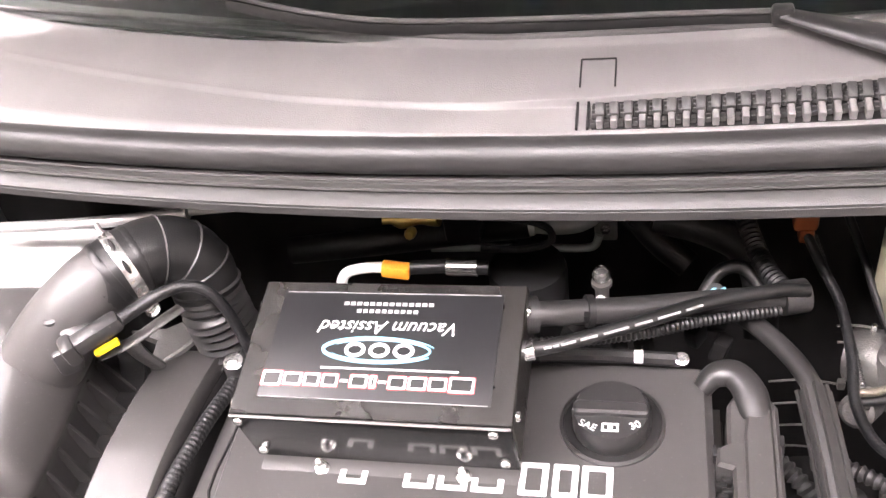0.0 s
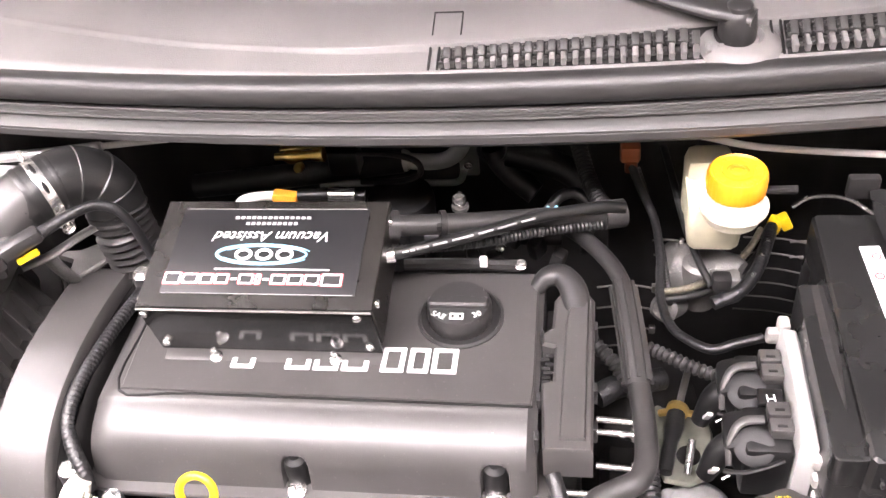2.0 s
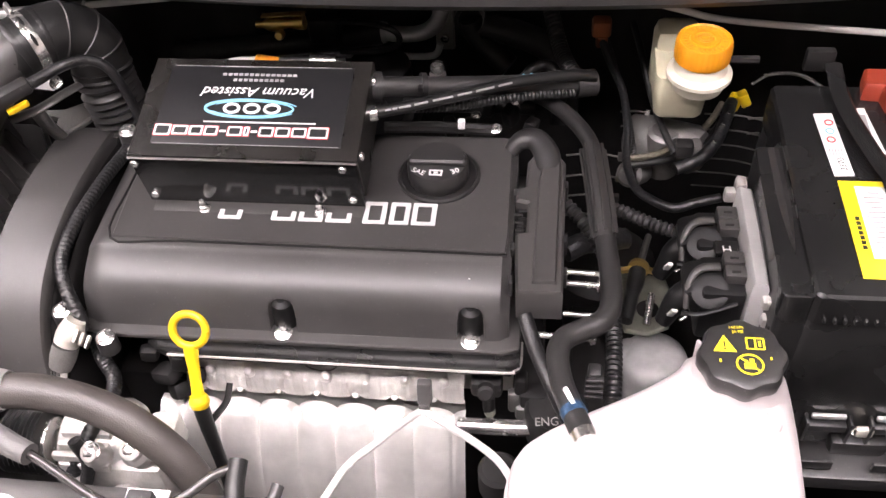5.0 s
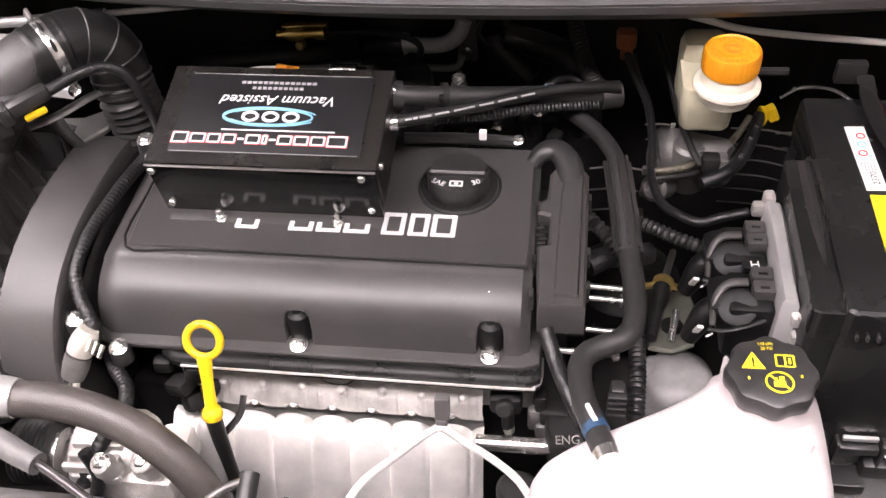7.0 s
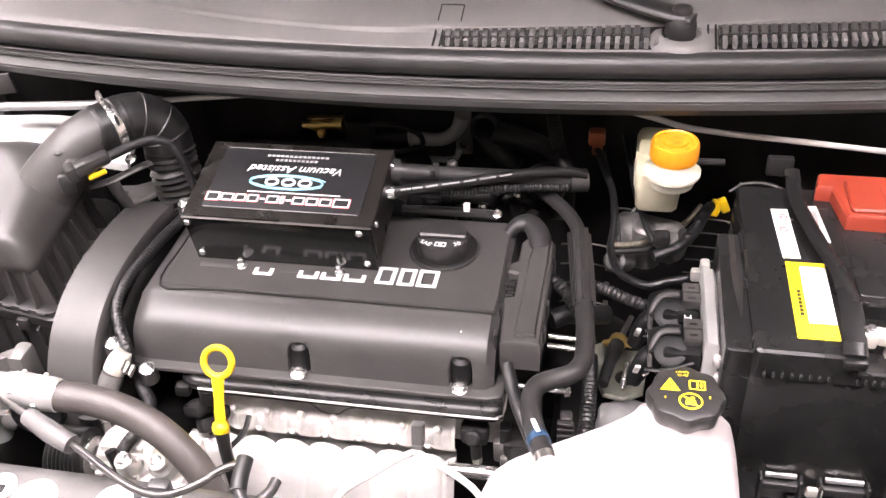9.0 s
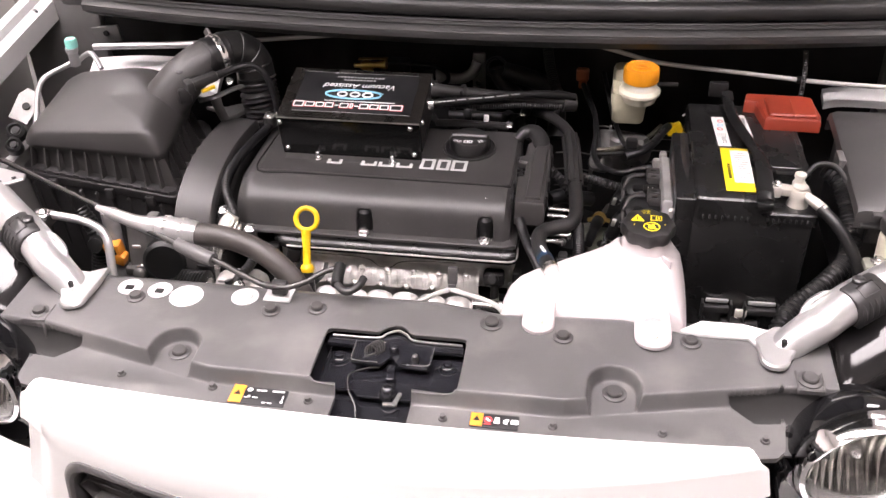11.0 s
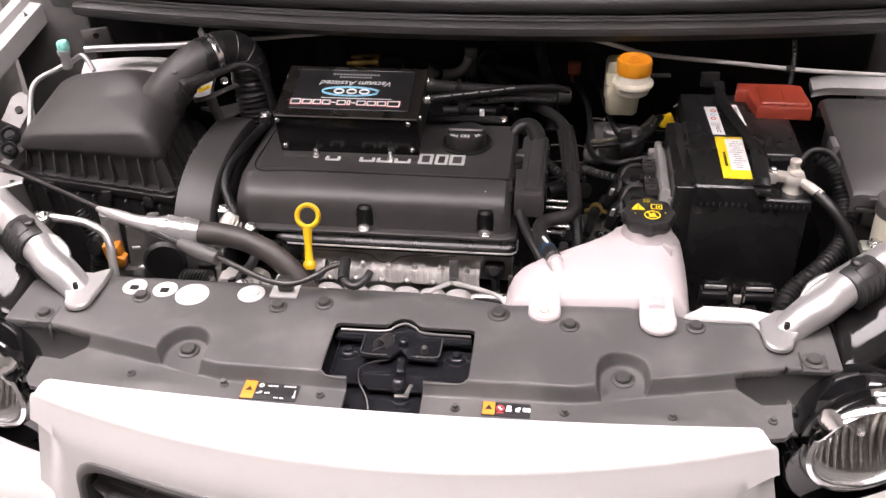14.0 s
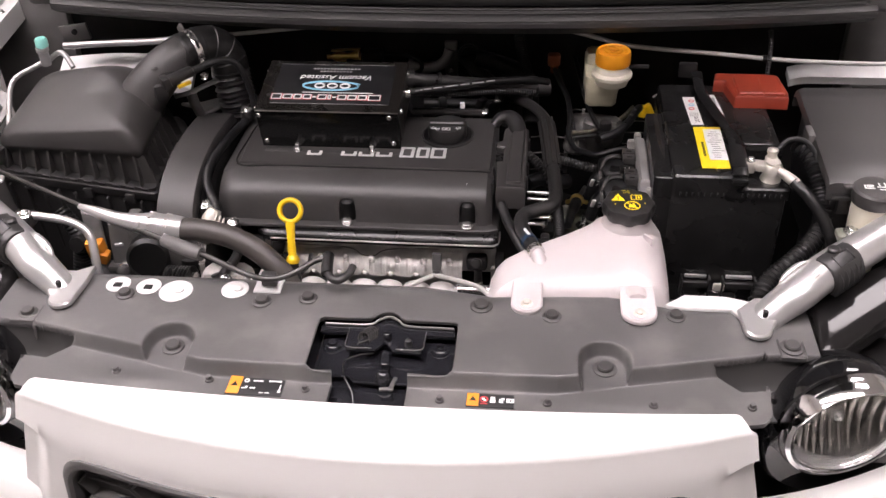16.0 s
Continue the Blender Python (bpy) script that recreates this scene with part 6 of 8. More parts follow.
def pleat(i, j, f, top, thick):
    """A thin fin between the flange and the lid's shoulder."""
    def on_edge(u, w):
        a, b = ([mid(LID_LOW[k][q], LID_TOP[k][q], u if q < 2 else w) for q in range(3)] for k in (i, j))
        return Vector([mid(a[q], b[q], f) for q in range(3)])
    along = Vector((LID_LOW[j][0] - LID_LOW[i][0], LID_LOW[j][1] - LID_LOW[i][1], 0)).normalized()
    inward = Vector((-along.y, along.x, 0))
    low, high = on_edge(0.0, 0.0), on_edge(0.33 * top, top)
    line = [low - inward * 0.001, low.lerp(high, 0.5) + inward * 0.0008, high + inward * 0.004, high + inward * 0.018, low + inward * 0.020]
    bm = B()
    ring_loft(bm, [[p + along * d for p in line] for d in (-thick, thick)])
    part("pleat", bm, AIRB, aflid)


for k in range(10):
    pleat(0, 1, 0.06 + 0.096 * k, 0.56, 0.0015)
for k in range(7):
    pleat(1, 2, 0.08 + 0.14 * k, 0.50, 0.0015)
bm = B()
ring_loft(bm, [lid_ring(0, 0, 0.012, 0.008, -0.020), lid_ring(0, 0, 0.012, 0.0095, -0.018), lid_ring(0, 0, 0.012, 0.0095, -0.008), lid_ring(0, 0, 0.012, 0.0075, -0.0065), lid_ring(0, 0, 0.012, 0.0055, -0.0065), lid_ring(0, 0, 0.012, 0.0045, -0.001), lid_ring(0, 0, 0.012, 0.001, 0.0), lid_ring(0, 0, 0.012, -0.019, 0.0)])
part("flange", bm, COVER, af)
TOOTH = mesh_of("flange_tooth", box(B(), (0, 0, 0), (0.013, 0.003, 0.0035), 0.0010), COVER)
for k in range(11):
    f = 0.05 + 0.09 * k
    piece("flange_tooth", TOOTH, aflid, (mid(-0.655, -0.392, f), mid(0.327, 0.281, f) - 0.004, 0.8395), (0, 0, -10))
for k in range(7):
    f = 0.06 + 0.14 * k
    piece("flange_tooth", TOOTH, aflid, (mid(-0.392, -0.403, f) + 0.005, mid(0.281, 0.455, f), 0.8395), (0, 0, 90))
bm = B()
ring_loft(bm, [lid_ring(0, 0, 0.02, -0.012, -0.22), lid_ring(0, 0, 0.014, 0.004, -0.019)])
base = part("base", bm, COVER, af)
RIB2 = mesh_of("rib", box(B(), (0, 0, 0), (0.004, 0.010, 0.12), 0.0015), COVER)
for k in range(9):
    x = -0.64 + 0.028 * k
    piece("rib", RIB2, base, (x, mid(0.327, 0.281, (x + 0.655) / 0.263) + 0.002, 0.758), (6, 0, 0))
for k in range(6):
    piece("rib", RIB2, base, (-0.397 - 0.0015 * k, 0.31 + 0.027 * k, 0.758), (0, -4, 90))
for x in (-0.60, -0.50, -0.43):
    part("catch", box(B(), (x, mid(0.327, 0.281, (x + 0.655) / 0.263) - 0.010, 0.824), (0.014, 0.006, 0.016), 0.0015), COVER, af)
# outlet duct with the air flow sensor
bm = B()
tube(bm, [(-0.462, 0.388, 0.885), (-0.446, 0.396, 0.912), (-0.424, 0.409, 0.940), (-0.402, 0.425, 0.963), (-0.384, 0.441, 0.976), (-0.370, 0.456, 0.981)], 0.036, 28, 6, radii=[0.034, 0.036, 0.035, 0.033, 0.0305, 0.0285])
part("outlet", bm, AIRB, af)
bm = B()
box(bm, (-0.391, 0.405, 0.962), (0.026, 0.022, 0.022), 0.006, pose(0, 0, 0, 20, 0, 40))
turned(bm, [(0.0085, 0), (0.0085, 0.012), (0.006, 0.014)], Matrix.Translation((-0.404, 0.402, 0.966)), 14)
turned(bm, [(0.0075, 0), (0.0080, 0.010), (0.0050, 0.013)], Matrix.Translation((-0.384, 0.418, 0.972)) @ pose(0, 0, 0, 20, 0, 0), 14)
box(bm, (-0.398, 0.390, 0.944), (0.020, 0.018, 0.026), 0.005, pose(0, 0, 0, 0, 0, 30))
part("flow_sensor", bm, COVER, af)
bm = B()
box(bm, (-0.367, 0.397, 0.966), (0.044, 0.017, 0.015), 0.005, pose(0, 0, 0, 0, -8, 42))
box(bm, (-0.384, 0.382, 0.962), (0.012, 0.022, 0.020), 0.004, pose(0, 0, 0, 0, -8, 42))
plug = part("sensor_plug", bm, COVER, af, "black sensor plug")
part("lock_tab", box(B(), (-0.3605, 0.3935, 0.9540), (0.021, 0.006, 0.005), 0.0012, pose(0, 0, 0, 0, -10, 36)), YELLOW, plug, "yellow lock tab")
part("sensor_loom", tube(B(), [(-0.358, 0.405, 0.967), (-0.345, 0.420, 0.968), (-0.330, 0.436, 0.970), (-0.313, 0.449, 0.969), (-0.298, 0.455, 0.960), (-0.288, 0.456, 0.940), (-0.282, 0.455, 0.912), (-0.280, 0.455, 0.885)], 0.0050, 12, 8, radii=[0.0062, 0.0054, 0.0050, 0.0048, 0.0050, 0.0048]), TAPE, af, "taped sensor loom")
bm = B()
slab(bm, [(-0.411, 0.482), (-0.377, 0.487), (-0.352, 0.505), (-0.338, 0.485), (-0.350, 0.462), (-0.369, 0.441), (-0.376, 0.450), (-0.380, 0.470)], 0.872, 0.878, 0.002)
tube(bm, [(-0.386, 0.408, 0.926), (-0.366, 0.424, 0.926), (-0.345, 0.450, 0.928), (-0.335, 0.470, 0.925)], 0.006, 10, 5, flat=0.5)
tube(bm, [(-0.366, 0.424, 0.926), (-0.366, 0.430, 0.905), (-0.364, 0.440, 0.88)], 0.009, 10, 5, flat=0.5)
part("support_bracket", bm, DALU, af, "dull grey support bracket")

# ---- intake elbow ----
el = thing("intake_elbow", (-0.32, 0.49, 0.85), "black rubber intake elbow with a steel hose clamp", "hose")
axis = [(-0.384, 0.441, 0.976), (-0.366, 0.460, 0.981), (-0.351, 0.4760, 0.9805), (-0.338, 0.4880, 0.9725), (-0.3280, 0.4950, 0.9580), (-0.3235, 0.4955, 0.940), (-0.323, 0.492, 0.922)]
part("elbow", tube(B(), axis, 0.0298, 28, 8), RUBBER, el)
pth = smooth_path(axis, 8)
for i in (19, 28, 36):
    d = (pth[i + 1] - pth[i]).normalized()
    part("hoop", tube(B(), [pth[i] - d * 0.0014, pth[i], pth[i] + d * 0.0014], 0.0302, 28, 2, radii=[0.0296, 0.0311, 0.0296]), RUBBERG, el)
d = (pth[9] - pth[8]).normalized()
C = pth[8]
cl_ = part("hose_clamp", tube(B(), [C - d * 0.0052, C - d * 0.0044, C + d * 0.0044, C + d * 0.0052], 0.0312, 40, 1, radii=[0.0304, 0.0314, 0.0314, 0.0304]), STEEL, el, "steel spring hose clamp")
side = d.cross(Vector((0, 0, 1))).normalized()
lift = side.cross(d)
for a0 in (20, 62, 108):
    arc = [C + side * (0.0309 * math.cos(radians(a))) + lift * (0.0309 * math.sin(radians(a))) for a in range(a0, a0 + 25, 6)]
    part("clamp_slot", tube(B(), arc, 0.0018, 6, 2, radii=[0.0010, 0.0020, 0.0020, 0.0010]), DARK, cl_)
for a in (118, 132):
    part("clamp_ear", box(B(), C + side * (0.0345 * math.cos(radians(a))) + lift * (0.0345 * math.sin(radians(a))), (0.004, 0.012, 0.009), 0.001, pose(0, 0, 0, a - 90, 0, 45)), DSTEEL, cl_)
part("inlet_lip", tube(B(), [pth[3], pth[5]], 0.0308, 32, 2, radii=[0.0300, 0.0312, 0.0306]), RUBBER, el)
part("cuff", tube(B(), [pth[11], pth[12], pth[13]], 0.0308, 32, 1, radii=[0.0296, 0.0306, 0.0296]), RUBBER, el)
part("bellows", tube(B(), [(-0.3220, 0.4935, 0.932), (-0.320, 0.489, 0.910), (-0.316, 0.4865, 0.885), (-0.312, 0.484, 0.852)], 0.0278, 28, 10, wave=0.0036, pitch=0.0082), COVER, el, "corrugated bellows")
piece("bolt", BOLT_S, el, (-0.350, 0.450, 0.940), (30, 0, 0), (1.2, 1.2, 1.2))

# ---- air-conditioning line and other pieces on that side ----
ac = thing("service_line", (-0.62, 0.45, 0.86), "bent aluminium refrigerant line with a teal service cap", "pipe")
part("pipe", tube(B(), [(-0.621, 0.486, 0.955), (-0.625, 0.486, 0.945), (-0.640, 0.478, 0.938), (-0.659, 0.466, 0.931), (-0.669, 0.454, 0.924), (-0.670, 0.438, 0.914), (-0.663, 0.415, 0.902), (-0.658, 0.39, 0.88)], 0.0042, 12, 8), PIPE, ac)
part("valve", turned(B(), [(0.008, -0.03), (0.008, -0.008), (0.010, -0.006), (0.010, 0)], Matrix.Translation((-0.621, 0.482, 0.970)), 16), PIPE, ac)
part("cap", turned(B(), [(0.0085, 0), (0.0095, 0.003), (0.0095, 0.014), (0.0075, 0.0165)], Matrix.Translation((-0.621, 0.485, 0.968)), 20, wobble=0.03, lobes=10), TEAL, ac, "teal screw cap")
part("branch", tube(B(), [(-0.621, 0.487, 0.943), (-0.612, 0.494, 0.950), (-0.601, 0.497, 0.955), (-0.590, 0.492, 0.950), (-0.578, 0.482, 0.936)], 0.0042, 12, 8), PIPE, ac)
bw = thing("wing_bracket", (-0.676, 0.40, 0.86), "grey pressed bracket with a hole on the inner wing", "bracket")
bm = B()
slab(bm, [(-0.020, -0.026), (0.012, -0.030), (0.017, 0.006), (0.010, 0.026), (-0.010, 0.030), (-0.020, 0.016)], -0.002, 0.002, 0.0012, Matrix.Translation((-0.680, 0.412, 0.898)) @ pose(0, 0, 0, 38, 16, 0))
part("plate", bm, DALU, bw)
part("hole", turned(B(), [(0.0062, 0), (0.0062, 0.0030), (0.003, 0.0031)], Matrix.Translation((-0.680, 0.410, 0.8985)) @ pose(0, 0, 0, 38, 16, 0), 16), DARK, bw)
for p_, r_ in (((-0.664, 0.345, 0.890), 0.014), ((-0.650, 0.312, 0.884), 0.012)):
    g_ = part("grommet", turned(B(), [(r_, -0.012), (r_, 0.004), (r_ * 0.7, 0.007), (r_ * 0.5, 0.003)], Matrix.Translation(p_) @ pose(0, 0, 0, 35, 20, 0), 20), RUBBER, bw, "black rubber grommet")
    part("hole", turned(B(), [(r_ * 0.4, 0.003), (r_ * 0.4, 0.0062)], Matrix.Translation(p_) @ pose(0, 0, 0, 35, 20, 0), 14), DARK, g_)

hp = thing("refrigerant_hose", (-0.2, 0.13, 0.78), "black refrigerant hose crimped to an aluminium pipe", "hose")
part("hose", tube(B(), [(-0.294, 0.134, 0.874), (-0.262, 0.135, 0.872), (-0.225, 0.132, 0.864), (-0.188, 0.124, 0.847), (-0.155, 0.112, 0.815), (-0.138, 0.10, 0.77), (-0.13, 0.09, 0.70)], 0.0148, 18, 8), HOSE, hp)
crimp = part("crimp", tube(B(), [(-0.345, 0.134, 0.880), (-0.292, 0.134, 0.8745)], 0.0165, 20, 6, radii=[0.015, 0.0172, 0.0165, 0.0172, 0.016]), SILVER, hp, "white-silver crimp sleeve")
bm = B()
for k in range(2):
    for a in range(10):
        p = Vector((-0.332 + 0.022 * k, 0.134 + 0.017 * math.cos(a * 0.628), 0.8785 - 0.002 * k + 0.017 * math.sin(a * 0.628)))
        box(bm, p, (0.004, 0.003, 0.003), 0.0005)
part("dimple", bm, ALU, crimp)
part("pipe", tube(B(), [(-0.345, 0.134, 0.880), (-0.38, 0.138, 0.884), (-0.42, 0.15, 0.888), (-0.44, 0.157, 0.889)], 0.0095, 14, 6, radii=[0.014, 0.0095, 0.008, 0.004]), SILVER, hp)
st = thing("steel_pipe", (-0.45, 0.13, 0.75), "thin bent silver pipe beside the radiator", "pipe")
part("pipe", tube(B(), [(-0.53, 0.155, 0.872), (-0.50, 0.155, 0.872), (-0.455, 0.15, 0.868), (-0.428, 0.14, 0.855), (-0.418, 0.12, 0.82), (-0.412, 0.10, 0.76)], 0.0058, 12, 8), SILVER, st)
part("clip", box(B(), (-0.522, 0.15, 0.868), (0.03, 0.03, 0.018), 0.004), COVER, st)
piece("bolt", BOLT, st, (-0.517, 0.15, 0.877), (10, 0, 0))
oc = thing("orange_connector", (-0.468, 0.222, 0.70), "orange connector on a cloudy grey sleeve behind the slam panel", "connector")
part("sleeve", tube(B(), [(-0.470, 0.228, 0.835), (-0.470, 0.226, 0.80), (-0.468, 0.222, 0.76), (-0.464, 0.215, 0.70)], 0.0115, 16, 6, radii=[0.0125, 0.0115, 0.0105, 0.0115]), HAZE, oc)
bm = B()
box(bm, (-0.468, 0.214, 0.778), (0.026, 0.018, 0.030), 0.004, pose(0, 0, 0, 8, 0, 0))
box(bm, (-0.460, 0.212, 0.765), (0.018, 0.016, 0.020), 0.003, pose(0, 0, 0, 8, 20, 0))
part("shell", bm, OLABEL, oc)
part("socket", box(B(), (-0.466, 0.2045, 0.779), (0.009, 0.003, 0.014), 0.001, pose(0, 0, 0, 8, 0, 0)), DARK, oc)
bkt = thing("pump_casting", (-0.42, 0.22, 0.6), "dull cast bracket and pump behind the slam panel", "bracket")
bm = B()
slab(bm, [(-0.030, -0.046), (0.012, -0.052), (0.026, -0.020), (0.022, 0.036), (0.000, 0.050), (-0.026, 0.040)], -0.006, 0.006, 0.002, Matrix.Translation((-0.420, 0.225, 0.775)) @ pose(0, 0, 0, 82, 0, 8))
box(bm, (-0.408, 0.232, 0.80), (0.020, 0.030, 0.060), 0.006)
box(bm, (-0.430, 0.214, 0.745), (0.050, 0.020, 0.014), 0.004)
turned(bm, [(0.010, 0), (0.010, 0.012), (0.007, 0.014)], Matrix.Translation((-0.428, 0.208, 0.745)) @ pose(0, 0, 0, 70, 0, 0), 16)
part("casting", bm, DALU, bkt)
for x in (-0.431, -0.407):
    part("bright_edge", box(B(), (x, 0.212, 0.787), (0.013, 0.003, 0.005), 0.001, pose(0, 0, 0, 10, -6, 0)), PLATE, bkt)
piece("bolt", BOLT, bkt, (-0.428, 0.206, 0.750), (30, 0, 0))
part("damper", turned(B(), [(0.026, -0.016), (0.031, -0.010), (0.031, 0.010), (0.026, 0.016), (0.012, 0.014)], Matrix.Translation((-0.385, 0.205, 0.775)) @ pose(0, 0, 0, 78, 0, 14), 30), RUBBER, bkt, "round black rubber damper")
part("loom", tube(B(), [(-0.52, 0.235, 0.83), (-0.495, 0.225, 0.79), (-0.50, 0.22, 0.75), (-0.51, 0.215, 0.70)], 0.012, 12, 6, wave=0.0010, pitch=0.006), RUBBER, bkt)
part("round_plug", turned(B(), [(0.013, 0), (0.014, 0.012), (0.011, 0.018)], Matrix.Translation((-0.492, 0.222, 0.782)) @ pose(0, 0, 0, 70, 0, 0), 20), RUBBER, bkt)

# ---- prop rod lying in its clip ----
rod = thing("prop_rod", (-0.35, 0.12, 0.86), "grey steel bonnet prop rod lying in its clip", "rod")
part("rod", tube(B(), [(-0.675, 0.285, 0.882), (-0.60, 0.25, 0.881), (-0.45, 0.174, 0.880), (-0.30, 0.099, 0.879), (-0.24, 0.073, 0.877), (-0.19, 0.048, 0.874), (-0.165, 0.040, 0.872), (-0.142, 0.040, 0.872), (-0.12, 0.050, 0.876), (-0.102, 0.066, 0.880), (-0.085, 0.075, 0.881)], 0.0038, 10, 8), RODB, rod)
part("sleeve", tube(B(), [(-0.305, 0.1015, 0.879), (-0.27, 0.085, 0.878), (-0.248, 0.0765, 0.877)], 0.0095, 12, 4, radii=[0.0085, 0.010, 0.009]), PANEL, rod, "rubber grip sleeve")
part("hook", tube(B(), [(-0.085, 0.076, 0.879), (-0.084, 0.062, 0.877), (-0.078, 0.046, 0.874), (-0.066, 0.040, 0.873), (-0.055, 0.052, 0.875), (-0.052, 0.064, 0.877)], 0.005, 10, 8), COVER, rod)
part("tip_sleeve", tube(B(), [(-0.085, 0.080, 0.881), (-0.084, 0.062, 0.877), (-0.082, 0.050, 0.874)], 0.0075, 12, 4), RUBBER, rod)
part("clip", box(B(), (-0.156, 0.052, 0.862), (0.020, 0.012, 0.018), 0.003), COVER, rod)

# ---- coolant tank ----
tank = thing("coolant_tank", (0.23, 0.12, 0.62), "milky pinkish-white coolant expansion tank with a black screw cap", "coolant tank")


def tank_ring(z, inset, slope):
    pts = [(0.112, 0.066), (0.118, 0.058), (0.20, 0.056), (0.30, 0.060), (0.330, 0.066), (0.338, 0.085), (0.338, 0.19), (0.332, 0.212), (0.315, 0.222), (0.262, 0.222), (0.246, 0.206), (0.215, 0.186), (0.16, 0.160), (0.125, 0.140), (0.113, 0.118)]
    c = Vector((0.23, 0.13))
    sm = smooth_path([(x, y, 0) for x, y in pts + pts[:1]], 5)[:-1]
    out = []
    for p in sm:
        v = Vector((p.x, p.y)) - c
        v = v * (1 - inset / 0.115)
        x, y = c.x + v.x, c.y + v.y
        out.append((x, y, z + slope * (0.024 * step(x, 0.12, 0.30) * step(y, 0.04, 0.17) - 0.002 * (1 - step(x, 0.11, 0.20)))))
    return out


bm = B()
ring_loft(bm, [tank_ring(z, i, s) for z, i, s in ((0.64, 0.015, 0), (0.66, 0.004, 0), (0.74, 0.0, 0), (0.79, 0.0, 0.1), (0.795, -0.0025, 0.15), (0.80, 0.0, 0.2), (0.822, 0.001, 0.45), (0.836, 0.006, 0.62), (0.846, 0.014, 0.75), (0.852, 0.024, 0.85), (0.8555, 0.036, 0.92), (0.857, 0.055, 0.96), (0.857, 0.08, 1.0))])
part("body", bm, TANK, tank, sharp=60)
part("neck", turned(B(), [(0.046, 0.850), (0.041, 0.864), (0.034, 0.874), (0.030, 0.882), (0.0285, 0.894), (0.026, 0.895)], Matrix.Translation((0.286, 0.180, 0)), 32), TANK, tank)
for x, w, y0 in ((0.162, 0.019, 0.018), (0.294, 0.021, 0.008)):
    o = [(x - w * 0.95, 0.075), (x - w, 0.045)] + [(x - w * math.cos(radians(a)), y0 + w * 0.9 - w * 0.95 * math.sin(radians(a))) for a in range(0, 181, 20)] + [(x + w, 0.045), (x + w * 0.95, 0.075)]
    tb = part("mounting_tab", slab(B(), o, 0.850, 0.8565, 0.002), TANK, tank)
    part("recess", turned(B(), [(0.0125, 0.8563), (0.0125, 0.8572), (0.010, 0.8568)], Matrix.Translation((x, y0 + 0.013, 0)), 22), TANK, tb)
    piece("bolt", BOLT_T, tb, (x, y0 + 0.013, 0.8566), (0, 0, 0))
bm = B()
tube(bm, [(0.292, 0.082, 0.845), (0.292, 0.070, 0.852), (0.293, 0.05, 0.858)], 0.012, 10, 5, radii=[0.017, 0.015, 0.010], flat=0.4)
part("rib", bm, TANK, tank)
bm = B()
turned(bm, [(0.034, 0.886), (0.0375, 0.890), (0.0385, 0.902), (0.0365, 0.908), (0.033, 0.9095), (0.010, 0.910)], Matrix.Translation((0.287, 0.176, 0)), 72, wobble=0.045, lobes=8)
tcap = part("cap", bm, COVER, tank, "black lobed screw cap with yellow symbols")
zc = 0.9103
bm = B()
slab(bm, [(0.261, 0.176), (0.281, 0.176), (0.271, 0.194)], zc - 0.0004, zc + 0.0003, 0.0001)
sign = part("warning_sign", bm, YLABEL, tcap)
bm = B()
box(bm, (0.271, 0.184, zc + 0.0004), (0.0015, 0.007, 0.0003), 0.00005)
box(bm, (0.271, 0.1785, zc + 0.0004), (0.0018, 0.0018, 0.0003), 0.00005)
part("mark", bm, KLABEL, sign)
bm = B()
for dx, dy, sx, sy in ((-0.005, 0, 0.0012, 0.012), (0.005, 0, 0.0012, 0.012), (0, 0, 0.0012, 0.012), (-0.0025, -0.006, 0.0055, 0.0012), (0.0025, -0.006, 0.0055, 0.0012), (-0.0025, 0.006, 0.0055, 0.0012), (0.0025, 0.006, 0.0055, 0.0012), (0.0025, 0.0, 0.0016, 0.006)):
    box(bm, (0.298 + dx * 1.5, 0.186 + dy, zc), (sx * 1.4, sy, 0.0005), 0.0001)
part("book_symbol", bm, YLABEL, tcap)
bm = B()
ringp = [(0.291 + 0.0112 * math.cos(a), 0.163 + 0.0105 * math.sin(a), zc) for a in (math.tau * k / 28 for k in range(29))]
tube(bm, ringp, 0.0009, 6, 1, straight=True)
tube(bm, [(0.283, 0.170, zc), (0.299, 0.156, zc)], 0.0008, 6, 1)
for dx, dy, sx, sy in ((0, -0.002, 0.010, 0.006), (0.002, 0.004, 0.004, 0.004), (-0.003, 0.0035, 0.003, 0.002)):
    box(bm, (0.291 + dx, 0.163 + dy, zc), (sx, sy, 0.0005), 0.0001)
part("hot_symbol", bm, YLABEL, tcap)
letters("pressure", "140 kPa", 0.0042, pose(0.283, 0.2035, zc, 0, 0, 4), YLABEL, tcap, 0.0001)
letters("pressure", "20 PSI", 0.0042, pose(0.284, 0.1985, zc, 0, 0, 4), YLABEL, tcap, 0.0001)
for dx in (-0.022, 0.022):
    part("tick", box(B(), (0.288 + dx, 0.168 + dx * 0.1, zc), (0.0016, 0.003, 0.0005), 0.0001), YLABEL, tcap)
for a in (-50, 130):
    part("neck_rib", box(B(), (0.287 + 0.036 * math.cos(radians(a)), 0.176 + 0.041 * math.sin(radians(a)), 0.870), (0.016, 0.003, 0.022), 0.001, pose(0, 0, 0, 0, 0, a)), TANK, tank)
part("spout", tube(B(), [(0.178, 0.112, 0.850), (0.173, 0.122, 0.862), (0.169, 0.132, 0.866)], 0.0075, 14, 4, radii=[0.012, 0.0085, 0.0075]), TANK, tank)
part("seam", tube(B(), [(x, y, 0.8005 + 0.2 * (z - 0.8)) for x, y, z in tank_ring(0.80, -0.001, 0.2)[::3]], 0.0018, 6, 2), TANK, tank)
